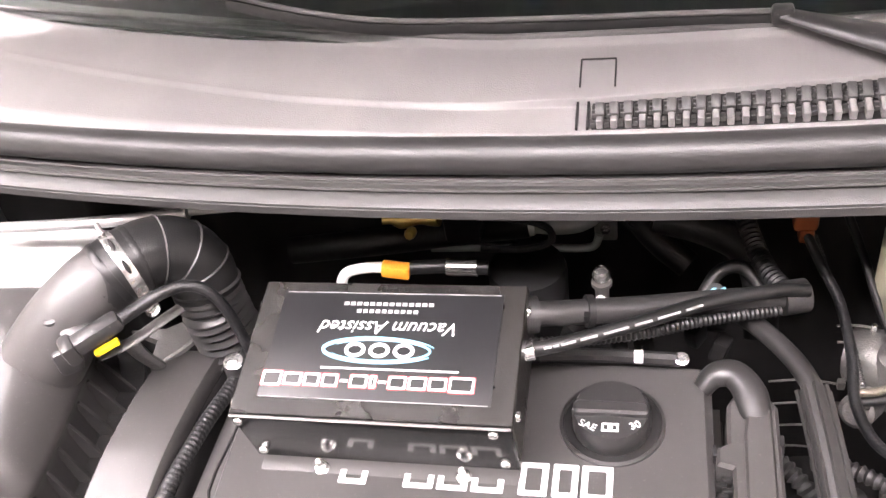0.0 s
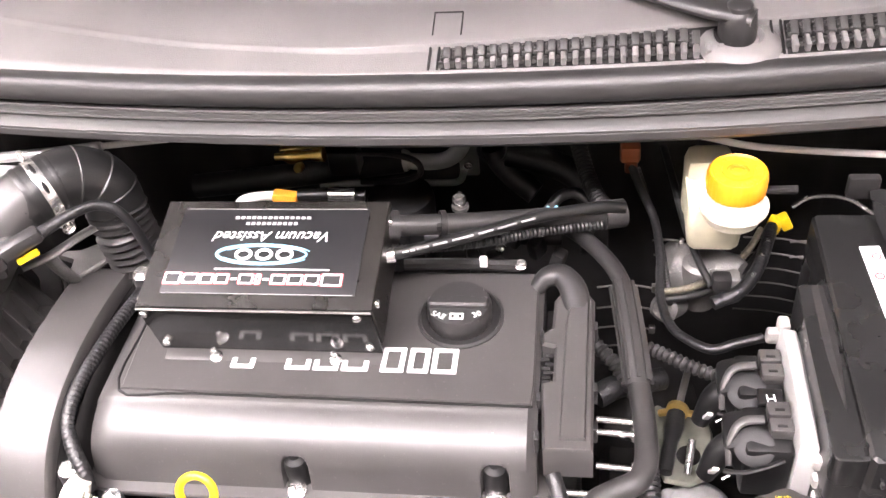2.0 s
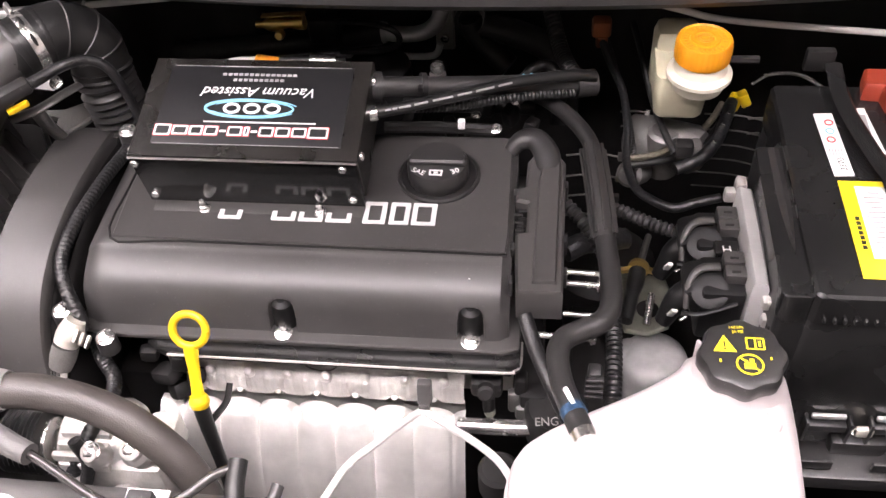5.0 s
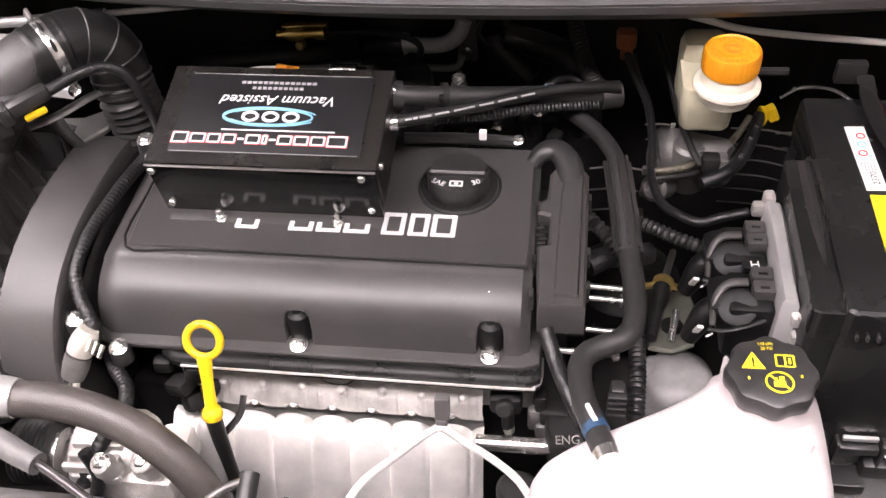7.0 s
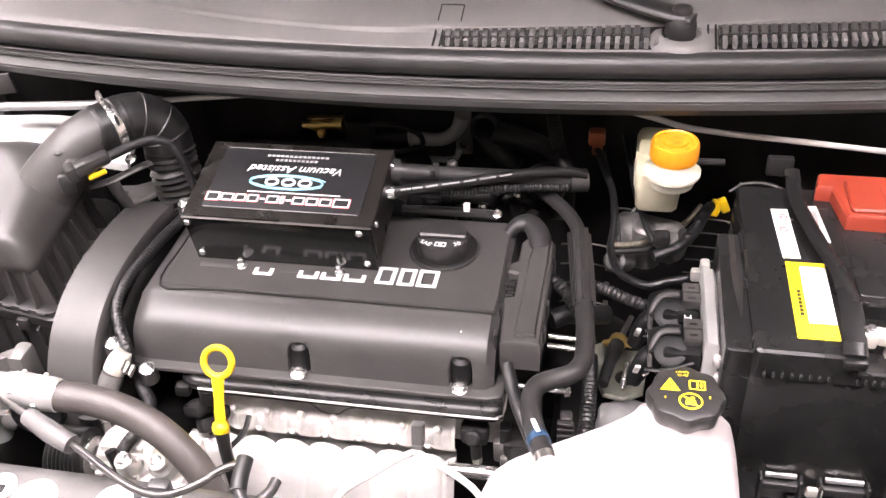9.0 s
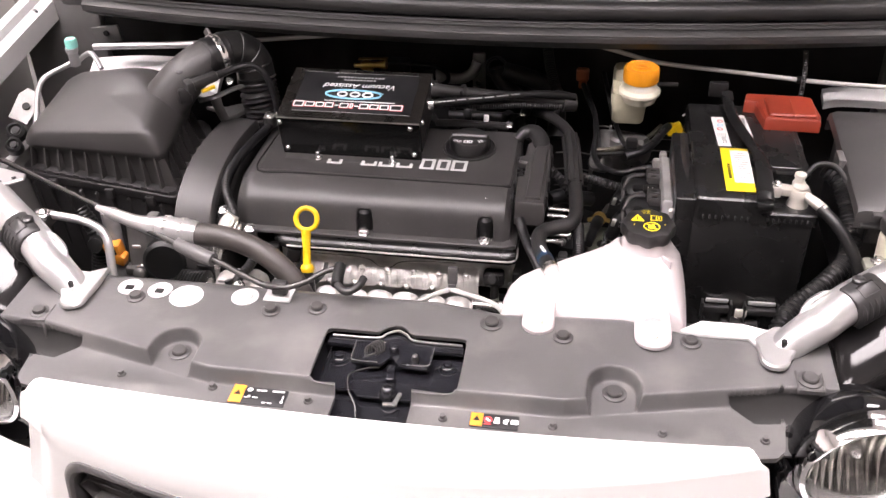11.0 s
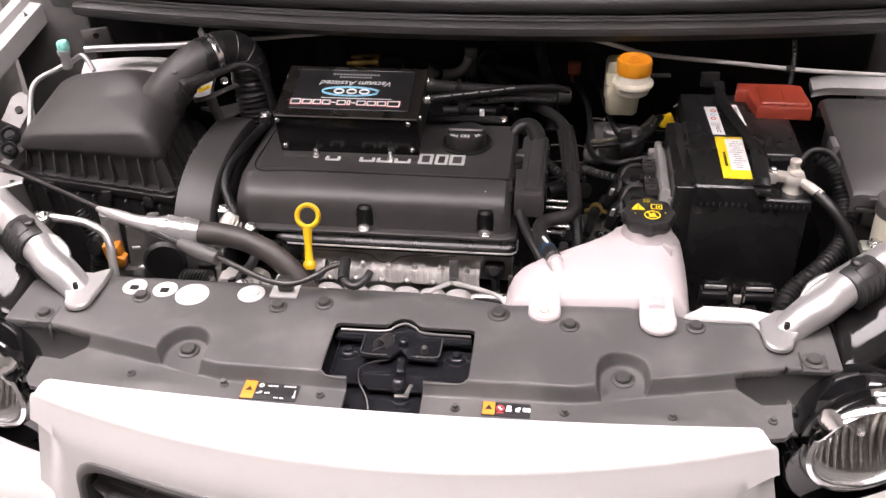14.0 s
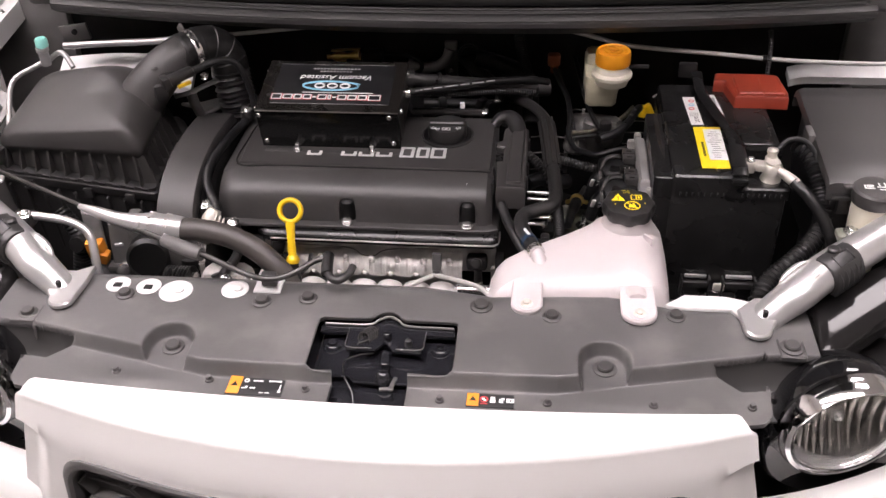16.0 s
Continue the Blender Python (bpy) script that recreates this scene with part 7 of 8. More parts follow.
# the cap is a little smaller than the ring of its symbols was drawn for
SHRINK = Matrix.Translation((0.286, 0.181, 0.901)) @ Matrix.Scale(0.85, 4) @ Matrix.Translation((-0.287, -0.176, -0.900))
for ob in [tcap] + tcap.children_recursive:
    ob.data.transform(SHRINK)

# ---- battery ----
bat = thing("battery", (0.42, 0.37, 0.70), "black car battery in a tray with yellow and white labels", "battery")
bm = B()
box(bm, (0.4195, 0.365, 0.800), (0.150, 0.262, 0.20), 0.006)
part("case", bm, BATB, bat)
bm = B()
slab(bm, [(0.350, 0.232), (0.436, 0.232), (0.440, 0.236), (0.440, 0.303), (0.444, 0.307), (0.494, 0.307), (0.498, 0.311), (0.494, 0.496), (0.490, 0.500), (0.350, 0.500), (0.346, 0.496), (0.346, 0.236)], 0.885, 0.918, 0.0025)
top = part("top", bm, BATB, bat)
bm = B()
slab(bm, rounded(0.436, 0.232, 0.498, 0.312, 0.004), 0.884, 0.9005, 0.002)
part("terminal_pocket", bm, BATB, bat, "lower pocket round the negative post")
part("post_base", turned(B(), [(0.014, 0.900), (0.012, 0.906), (0.009, 0.914)], Matrix.Translation((0.475, 0.259, 0)), 20), LEAD, bat)
bm = B()
slab(bm, rounded(0.446, 0.318, 0.488, 0.415, 0.006), 0.917, 0.9195, 0.001)
for x in (0.449, 0.492):
    box(bm, (x, 0.306, 0.9185), (0.006, 0.004, 0.008), 0.001)
part("end_block", bm, BATB, bat)
BRIB = mesh_of("rib", box(B(), (0, 0, 0), (0.002, 0.004, 0.005), 0.0005), COVER)
for k in range(8):
    piece("rib", BRIB, bat, (0.357 + 0.008 * k, 0.2305, 0.891))
    piece("rib", BRIB, bat, (0.437 + 0.007 * k, 0.2305, 0.891))
# insulating wall beside the battery
bm = B()
slab(bm, rounded(0.322, 0.236, 0.350, 0.415, 0.006), 0.70, 0.912, 0.001)
part("insulator", bm, BATB, bat, "black insulating side wall")
bm = B()
tube(bm, [(0.338, 0.412, 0.906), (0.338, 0.33, 0.906), (0.338, 0.238, 0.902)], 0.008, 8, 3)
part("insulator_edge", bm, COVER, bat)
lab = part("label", box(B(), (0.4025, 0.308, 0.9186), (0.037, 0.112, 0.0012), 0.0002), YLABEL, bat, "yellow and white battery label")
part("white_field", box(B(), (0.4085, 0.315, 0.9194), (0.0245, 0.084, 0.0006), 0.0001), WLABEL, lab)
random.seed(4)
bm = B()
for k in range(13):
    box(bm, (0.4085 + random.uniform(-0.002, 0.002), 0.279 + 0.0058 * k, 0.9199), (random.uniform(0.008, 0.018), 0.0013, 0.0004), 0.00005)
part("print_bar", bm, GPRINT, lab)
bm = B()
for k in range(7):
    box(bm, (0.3915, 0.285 + 0.0055 * k, 0.9194), (0.0035, 0.004, 0.0004), 0.00005)
part("print_block", bm, KLABEL, lab)
lab = part("label", box(B(), (0.389, 0.413, 0.9186), (0.017, 0.085, 0.0012), 0.0002, pose(0, 0, 0, 0, 0, 3)), WLABEL, bat, "white hazard label strip")
bm = B()
for k, m in ((0, RPRINT), (1, BPRINT), (2, RPRINT)):
    part("hazard_symbol", turned(B(), [(0.0042, 0), (0.0042, 0.0005), (0.0028, 0.0005), (0.0028, 0.0)], Matrix.Translation((0.388 + 0.001 * k, 0.418 + 0.012 * k, 0.9192)), 16, caps=False), m, lab)
letters("number", "2370", 0.0085, pose(0.392, 0.385, 0.9196, 0, 0, 93), KLABEL, lab, 0.0001)
bm = B()
for k in range(5):
    box(bm, (0.384 + 0.0026 * k, 0.4, 0.9194), (0.0008, 0.012, 0.0004), 0.00005)
part("print_bar", bm, GPRINT, lab)
lab = part("label", box(B(), (0.4205, 0.432, 0.9186), (0.017, 0.064, 0.0012), 0.0002, pose(0, 0, 0, 0, 0, 6)), WLABEL, bat, "white label strip")
bm = B()
box(bm, (0.4215, 0.44, 0.9196), (0.006, 0.028, 0.0004), 0.00005)
part("print_bar", bm, GPRINT, lab)
# hold-down strap
strap = part("strap", tube(B(), [(0.405, 0.518, 0.930), (0.404, 0.485, 0.928), (0.407, 0.445, 0.927), (0.418, 0.390, 0.927), (0.431, 0.338, 0.926), (0.434, 0.290, 0.925), (0.431, 0.250, 0.924), (0.430, 0.232, 0.920)], 0.0085, 12, 6, radii=[0.008, 0.0085, 0.0085, 0.0085, 0.0080, 0.0095, 0.0105, 0.0105], flat=0.3), BATB, bat, "black hold-down strap")
part("strap_foot", box(B(), (0.430, 0.228, 0.914), (0.020, 0.008, 0.010), 0.002), BATB, strap)
part("strap_bracket", box(B(), (0.392, 0.522, 0.932), (0.028, 0.010, 0.024), 0.003), DARK, bat)
# positive terminal cover
bm = B()
slab(bm, [(0.425, 0.478), (0.43, 0.505), (0.505, 0.505), (0.522, 0.50), (0.527, 0.445), (0.524, 0.424), (0.449, 0.426), (0.445, 0.45), (0.441, 0.476)], 0.918, 0.936, 0.003)
red = part("terminal_cover", bm, REDP, bat, "dull red terminal cover")
bm = B()
slab(bm, rounded(0.453, 0.431, 0.520, 0.490, 0.006), 0.935, 0.9405, 0.002)
box(bm, (0.488, 0.450, 0.941), (0.0015, 0.06, 0.001), 0.0003)
part("raised_lid", bm, REDP, red)
# negative terminal
neg = part("clamp", box(B(), (0.463, 0.262, 0.918), (0.026, 0.016, 0.011), 0.003, pose(0, 0, 0, 0, 0, -12)), LEAD, bat, "grey lead terminal clamp")
bm = B()
turned(bm, [(0.0125, 0), (0.0125, 0.010), (0.011, 0.012), (0.0095, 0.012), (0.0095, 0.0155), (0.006, 0.016)], Matrix.Translation((0.475, 0.259, 0.912)), 24)
box(bm, (0.446, 0.260, 0.919), (0.012, 0.014, 0.016), 0.002)
tube(bm, [(0.482, 0.252, 0.918), (0.494, 0.240, 0.914), (0.503, 0.230, 0.911)], 0.007, 12, 4, radii=[0.0055, 0.0070, 0.0070])
part("clamp_body", bm, LEAD, neg)
part("post", turned(B(), [(0.0085, 0.920), (0.0085, 0.928), (0.0065, 0.929), (0.0062, 0.935), (0.0075, 0.936), (0.0075, 0.940), (0.004, 0.942)], Matrix.Translation((0.474, 0.268, 0)), 10), LEAD, neg)
piece("bolt", BOLT_S, neg, (0.446, 0.260, 0.927))
part("ground_cable", tube(B(), [(0.498, 0.234, 0.912), (0.517, 0.214, 0.900), (0.537, 0.195, 0.875), (0.549, 0.18, 0.84), (0.55, 0.17, 0.76)], 0.0075, 12, 8), RUBBER, bat, "black ground cable")
part("thin_lead", tube(B(), [(0.483, 0.285, 0.928), (0.50, 0.298, 0.938), (0.523, 0.295, 0.936), (0.54, 0.27, 0.915), (0.548, 0.24, 0.88), (0.54, 0.20, 0.82)], 0.0036, 8, 8), RUBBER, bat)
part("corrugated_lead", tube(B(), [(0.515, 0.31, 0.925), (0.532, 0.285, 0.915), (0.541, 0.245, 0.885), (0.535, 0.205, 0.86), (0.505, 0.17, 0.842), (0.468, 0.138, 0.826), (0.450, 0.112, 0.81), (0.44, 0.09, 0.77)], 0.0115, 14, 8, wave=0.0013, pitch=0.0062), RUBBER, bat, "corrugated black cable conduit")
# tray in front of the battery
bm = B()
box(bm, (0.42, 0.225, 0.70), (0.17, 0.06, 0.02), 0.004)
box(bm, (0.42, 0.36, 0.69), (0.20, 0.30, 0.02), 0.004)
for x in (0.385, 0.45):
    box(bm, (x, 0.205, 0.718), (0.03, 0.004, 0.012), 0.001)
box(bm, (0.426, 0.236, 0.718), (0.05, 0.03, 0.02), 0.004)
part("tray", bm, COVER, bat)
piece("bolt", BOLT, bat, (0.426, 0.236, 0.729))
for x, w in ((0.393, 0.030), (0.452, 0.036)):
    part("tray_edge", box(B(), (x, 0.2305, 0.757), (w, 0.004, 0.0055), 0.001), PLATE, bat, "bright tray edge")
    part("tray_step", box(B(), (x, 0.229, 0.745), (w + 0.004, 0.010, 0.010), 0.002), COVER, bat)
    for q in (-1, 1):
        part("tray_web", box(B(), (x + q * (w / 2 + 0.004), 0.228, 0.742), (0.003, 0.012, 0.030), 0.0008), COVER, bat)
part("tray_tongue", box(B(), (0.426, 0.226, 0.742), (0.016, 0.006, 0.012), 0.002), LEAD, bat)

# ---- engine control unit ----
ecu = thing("engine_control_unit", (0.30, 0.32, 0.70), "finned aluminium control unit with black plugs", "control unit")
bm = B()
slab(bm, [(0.308, 0.268), (0.321, 0.265), (0.323, 0.36), (0.321, 0.385), (0.308, 0.388)], 0.755, 0.888, 0.003)
part("housing", bm, PLATE, ecu, "bare aluminium housing")
bm = B()
slab(bm, [(0.322, 0.276), (0.3315, 0.273), (0.334, 0.352), (0.332, 0.361), (0.322, 0.363)], 0.762, 0.8795, 0.002)
for k in range(4):
    box(bm, (0.3345, 0.318, 0.775 + 0.027 * k), (0.004, 0.072, 0.005), 0.001)
part("cooling_plate", bm, PLATE, ecu, "raised ribbed cooling plate")
bm = B()
box(bm, (0.312, 0.393, 0.882), (0.010, 0.014, 0.016), 0.003)
box(bm, (0.304, 0.390, 0.874), (0.012, 0.010, 0.014), 0.003)
part("upper_lug", bm, ALU, ecu)
for k in range(3):
    bm = B()
    box(bm, (0.322 + 0.002 * k, 0.262 - 0.004 * k, 0.872 - 0.018 * k), (0.012, 0.010, 0.012), 0.003)
    turned(bm, [(0.004, 0), (0.004, 0.004), (0.002, 0.005)], Matrix.Translation((0.324 + 0.002 * k, 0.259 - 0.004 * k, 0.876 - 0.018 * k)), 10)
    part("lower_lug", bm, ALU, ecu)
for k, y in enumerate((0.352, 0.296)):
    bm = B()
    box(bm, (0.289, y, 0.836), (0.038, 0.046, 0.062), 0.005)
    box(bm, (0.272, y + 0.002, 0.846), (0.026, 0.040, 0.040), 0.008, pose(0, 0, 0, 0, -20, 0))
    pl = part("plug", bm, SHADEB, ecu, "black multi-pin plug")
    for dy in (0.013, -0.003):
        key = part("key_block", box(B(), (0.2985, y + dy, 0.871), (0.018, 0.014, 0.012), 0.0016), VALVE, pl)
        part("slot", box(B(), (0.2985, y + dy - 0.002, 0.8774), (0.0075, 0.0022, 0.0012), 0.0003), DARK, key)
    part("lever", tube(B(), [(0.286, y + 0.0035, 0.8735), (0.272, y + 0.0025, 0.8725), (0.264, y - 0.002, 0.868), (0.259, y - 0.012, 0.858), (0.259, y - 0.022, 0.846)], 0.0042, 10, 6, radii=[0.0042, 0.0042, 0.0036, 0.003, 0.0028], flat=0.7), VALVE, pl, "grey lock lever")
    part("lever_disc", turned(B(), [(0.016, -0.002), (0.016, 0.002), (0.012, 0.0035)], Matrix.Translation((0.278, y - 0.015, 0.862)) @ pose(0, 0, 0, 30, -12, 0), 24), SHADEB, pl)
    part("edge_strip", tube(B(), [(0.254, y - 0.030, 0.850), (0.268, y - 0.033, 0.853), (0.284, y - 0.030, 0.856), (0.300, y - 0.024, 0.858)], 0.0022, 6, 5, flat=0.6), RUBBER, pl)
    part("wire_boot", tube(B(), [(0.270, y + 0.004, 0.842), (0.256, y, 0.834), (0.245, y - 0.004, 0.806)], 0.010, 10, 4, radii=[0.013, 0.011, 0.008]), SHADEB, pl)
    part("white_tab", box(B(), (0.2465, y - 0.031 + 0.002 * k, 0.848), (0.0055, 0.003, 0.017), 0.0010, pose(0, 0, 0, 25, 8, 0)), CABLE, pl, "white lock tab")
    part("pin", box(B(), (0.2555, y - 0.034, 0.847), (0.007, 0.002, 0.0022), 0.0006, pose(0, 0, 0, 0, -25, 20)), STEEL, pl)
part("letter_patch", box(B(), (0.2945, 0.3255, 0.8695), (0.020, 0.016, 0.004), 0.001), RUBBER, ecu)
letters("plug_letter", "H", 0.012, pose(0.2945, 0.3215, 0.8720, 0, 0, 4), WLABEL, ecu, 0.0002)

# ---- fuse box and washer filler ----
fb = thing("fuse_box", (0.63, 0.34, 0.82), "black plastic fuse box with a flat greyed lid", "fuse box")
bm = B()
rows = []
for px_, a in ((0.534, 0.010), (0.536, 0.003), (0.542, 0.0), (0.60, -0.001), (0.70, -0.001), (0.785, 0.0)):
    front = 0.214 - 0.06 * (px_ - 0.54)
    rows.append([(px_, front - 0.003, 0.905), (px_, front - 0.002, 0.926 - a), (px_, front + 0.004, 0.9305 - a)] + [(px_, mid(front, 0.436, v), mid(0.931, 0.951, v) - a) for v in (0.2, 0.4, 0.6, 0.8, 0.97)] + [(px_, 0.438, 0.945 - a), (px_, 0.439, 0.92)])
sheet(bm, rows)
part("lid", thicken(bm, 0.004), VALVE, fb, "flat greyed lid")
bm = B()
slab(bm, [(0.545, 0.225), (0.755, 0.210), (0.755, 0.432), (0.548, 0.430)], 0.78, 0.912, 0.003)
for px_ in (0.565, 0.605):
    box(bm, (px_, 0.216, 0.890), (0.026, 0.010, 0.022), 0.002)
part("base", bm, COVER, fb)
part("side_catch", box(B(), (0.532, 0.322, 0.928), (0.010, 0.030, 0.026), 0.003), PANEL, fb)
part("latch", box(B(), (0.575, 0.210, 0.896), (0.022, 0.008, 0.008), 0.002), AIRB, fb)
part("rim", box(B(), (0.64, 0.208, 0.907), (0.20, 0.008, 0.006), 0.002), COVER, fb)
WX, WY = 0.588, 0.194
wf = thing("washer_filler", (WX, WY, 0.72), "white washer bottle neck with a black printed cap", "washer bottle")
part("neck", turned(B(), [(0.018, 0.72), (0.019, 0.84), (0.024, 0.862), (0.0255, 0.895), (0.025, 0.918)], Matrix.Translation((WX, WY, 0)), 26), RESERV, wf)
wcap = part("cap", turned(B(), [(0.0275, 0.912), (0.0285, 0.918), (0.0285, 0.929), (0.026, 0.932), (0.01, 0.9325)], Matrix.Translation((WX, WY, 0)), 32), AIRB, wf, "black snap cap with white symbol")
part("cap_tab", box(B(), (WX - 0.031, WY + 0.008, 0.927), (0.014, 0.010, 0.005), 0.002), AIRB, wcap)
for dx, dy, sx, sy in ((-0.015, 0, 0.002, 0.008), (-0.009, 0.0035, 0.010, 0.0018), (-0.009, -0.0035, 0.010, 0.0018), (-0.009, 0.0, 0.008, 0.0016), (0.006, 0.0, 0.014, 0.002), (0.010, 0.006, 0.002, 0.008), (0.003, 0.006, 0.002, 0.007), (0.006, -0.006, 0.010, 0.0018)):
    part("washer_symbol", box(B(), (WX + dx, WY + dy, 0.9328), (sx, sy, 0.0005), 0.0001), WLABEL, wcap)
piece("bolt", BOLT, wf, (WX - 0.030, WY - 0.030, 0.885))
part("bolt_bracket", box(B(), (WX - 0.030, WY - 0.028, 0.878), (0.030, 0.022, 0.010), 0.003), OLIVE, wf)

# ---- brake fluid reservoir ----
br = thing("brake_fluid_reservoir", (0.272, 0.49, 0.80), "milky brake fluid reservoir with an orange screw cap", "reservoir")
M = Matrix.Translation((0.2745, 0.487, 0.0))
bm = B()
turned(bm, [(0.0252, 0.957), (0.0258, 0.959), (0.0258, 0.974), (0.0245, 0.978), (0.0235, 0.9785), (0.022, 0.977), (0.014, 0.977), (0.0135, 0.9787), (0.0095, 0.9787), (0.009, 0.9775)], M, 96, wobble=0.014, lobes=32)
bcap = part("cap", bm, ORANGE, br, "orange-yellow screw cap with raised lettering")
bm = B()
for r in (0.0045, 0.007):
    tube(bm, [(0.2745 + r * math.cos(a), 0.487 + r * math.sin(a), 0.9788) for a in (math.tau * k / 20 for k in range(21))], 0.0006, 6, 1, straight=True)
for k in range(26):
    if k % 7 != 3:
        a = math.tau * k / 26
        box(bm, (0.2745 + 0.0182 * math.cos(a), 0.487 + 0.0182 * math.sin(a), 0.9772), (0.004, 0.0022, 0.0006), 0.0001, pose(0, 0, 0, 0, 0, math.degrees(a)))
part("raised_lettering", bm, OLABEL, bcap)
bm = B()
turned(bm, [(0.024, 0.925), (0.0265, 0.934), (0.0305, 0.938), (0.0305, 0.942), (0.0255, 0.946), (0.0225, 0.959)], M, 36)
part("collar", bm, RESERV, br)
bm = B()
ring_loft(bm, [[(0.261 + (x_ - 0.5) * w_, 0.512 + (y_ - 0.5) * d_, z_) for x_, y_ in rounded(0, 0, 1, 1, 0.16)] for z_, w_, d_ in ((0.884, 0.042, 0.048), (0.888, 0.047, 0.053), (0.908, 0.050, 0.058), (0.918, 0.054, 0.062), (0.934, 0.050, 0.058))])
part("bottle", bm, FLUID, br, "fluid seen through the milky bottle")
part("rear_chamber", box(B(), (0.2575, 0.545, 0.918), (0.044, 0.034, 0.074), 0.010), FLUID, br)
part("side_spout", tube(B(), [(0.29, 0.50, 0.945), (0.32, 0.50, 0.946), (0.33, 0.50, 0.946)], 0.004, 8, 2), DARK, br)
bm = B()
turned(bm, [(0.024, 0), (0.026, 0.02), (0.026, 0.07), (0.02, 0.08)], Matrix.Translation((0.225, 0.535, 0.82)) @ pose(0, 0, 0, 80, 0, 60), 24)
turned(bm, [(0.018, 0), (0.018, 0.05), (0.014, 0.054)], Matrix.Translation((0.255, 0.505, 0.80)), 20)
turned(bm, [(0.014, 0), (0.014, 0.03), (0.010, 0.034)], Matrix.Translation((0.232, 0.49, 0.81)) @ pose(0, 0, 0, 60, 0, -30), 18)
box(bm, (0.275, 0.485, 0.845), (0.03, 0.018, 0.02), 0.004)
part("master_cylinder", bm, DALU, br, "dull aluminium master cylinder")
part("level_plug", box(B(), (0.270, 0.470, 0.86), (0.018, 0.016, 0.016), 0.004), DARK, br)

# ---- pipes, looms and hoses on that side ----
def hose(name, pts, r, material, label, category="hose", **kw):
    zmin = min(p[2] for p in pts)
    t = thing(name, (pts[0][0], pts[0][1], zmin - r), label, category)
    part("hose" if category == "hose" else "loom" if category == "loom" else "pipe", tube(B(), pts, r, 12, 8, **kw), material, t)
    return t


rail = hose("coolant_hose", [(0.120, 0.535, 0.872), (0.132, 0.520, 0.877), (0.150, 0.495, 0.882), (0.166, 0.470, 0.883), (0.176, 0.448, 0.882), (0.181, 0.43, 0.878)], 0.0080, RUBBERG, "grey-black coolant hose with a ribbed sleeve")
part("ribbed_sleeve", tube(B(), [(0.178, 0.440, 0.881), (0.185, 0.39, 0.868), (0.190, 0.345, 0.855)], 0.0108, 16, 4), RUBBERG, rail)
for k in range(8):
    a = math.tau * k / 8
    o = Vector((0.0112 * math.cos(a), 0, 0.0112 * math.sin(a)))
    part("ridge", tube(B(), [Vector((0.178, 0.4395, 0.881)) + o, Vector((0.185, 0.39, 0.868)) + o, Vector((0.190, 0.346, 0.855)) + o], 0.0022, 5, 4), RUBBERG, rail)
part("lower_hose", tube(B(), [(0.190, 0.348, 0.856), (0.194, 0.31, 0.852), (0.1945, 0.272, 0.850), (0.186, 0.252, 0.850), (0.168, 0.241, 0.850), (0.154, 0.230, 0.851), (0.149, 0.212, 0.852), (0.153, 0.18, 0.857), (0.162, 0.15, 0.862), (0.170, 0.128, 0.864)], 0.0098, 14, 8), RUBBERG, rail)
bm = B()
tube(bm, [(0.1605, 0.154, 0.8616), (0.1635, 0.147, 0.8624)], 0.0104, 20, 2)
part("print_band", bm, BLUEP, rail, "blue and white printed band")
part("print_dots", tube(B(), [(0.155, 0.168, 0.869), (0.1615, 0.152, 0.8715)], 0.0022, 6, 2), WLABEL, rail)
part("spring_clip", tube(B(), [(0.169, 0.131, 0.864), (0.172, 0.122, 0.865)], 0.0108, 14, 2), STEEL, rail)
hose("taped_loom", [(0.120, 0.255, 0.850), (0.130, 0.228, 0.84), (0.142, 0.20, 0.835), (0.16, 0.17, 0.82), (0.175, 0.15, 0.80)], 0.0068, TAPE, "taped wiring loom running down past the head", "loom")
hose("taped_loom", [(0.200, 0.34, 0.79), (0.202, 0.28, 0.79), (0.200, 0.22, 0.78), (0.196, 0.18, 0.76)], 0.0075, TAPE, "taped wiring loom beside the gearbox", "loom", wave=0.0008, pitch=0.005)
hose("corrugated_loom", [(0.150, 0.405, 0.845), (0.170, 0.385, 0.838), (0.190, 0.362, 0.82), (0.20, 0.35, 0.80)], 0.0065, RUBBERG, "corrugated grey-black loom leaving the duct", "loom", wave=0.0011, pitch=0.006)
hose("corrugated_loom", [(0.180, 0.415, 0.826), (0.198, 0.410, 0.832), (0.216, 0.398, 0.836), (0.236, 0.384, 0.838), (0.262, 0.368, 0.842)], 0.0058, RUBBERG, "corrugated black loom to the control unit", "loom", wave=0.0012, pitch=0.006)
hose("taped_loom", [(0.155, 0.36, 0.82), (0.172, 0.372, 0.82), (0.19, 0.385, 0.81), (0.215, 0.40, 0.80)], 0.011, TAPE, "taped black wiring loom beside the duct", "loom")
hose("sensor_lead", [(0.188, 0.612, 0.892), (0.200, 0.585, 0.875), (0.212, 0.55, 0.865), (0.216, 0.50, 0.855), (0.214, 0.46, 0.848), (0.222, 0.425, 0.846), (0.236, 0.402, 0.852), (0.255, 0.388, 0.856), (0.275, 0.392, 0.860), (0.298, 0.398, 0.862)], 0.0044, TAPE, "taped black sensor lead", "loom")
hose("brake_lead", [(0.222, 0.62, 0.905), (0.230, 0.575, 0.895), (0.24, 0.53, 0.875), (0.252, 0.49, 0.862), (0.262, 0.468, 0.855)], 0.0038, RUBBER, "thin black lead to the reservoir", "loom")
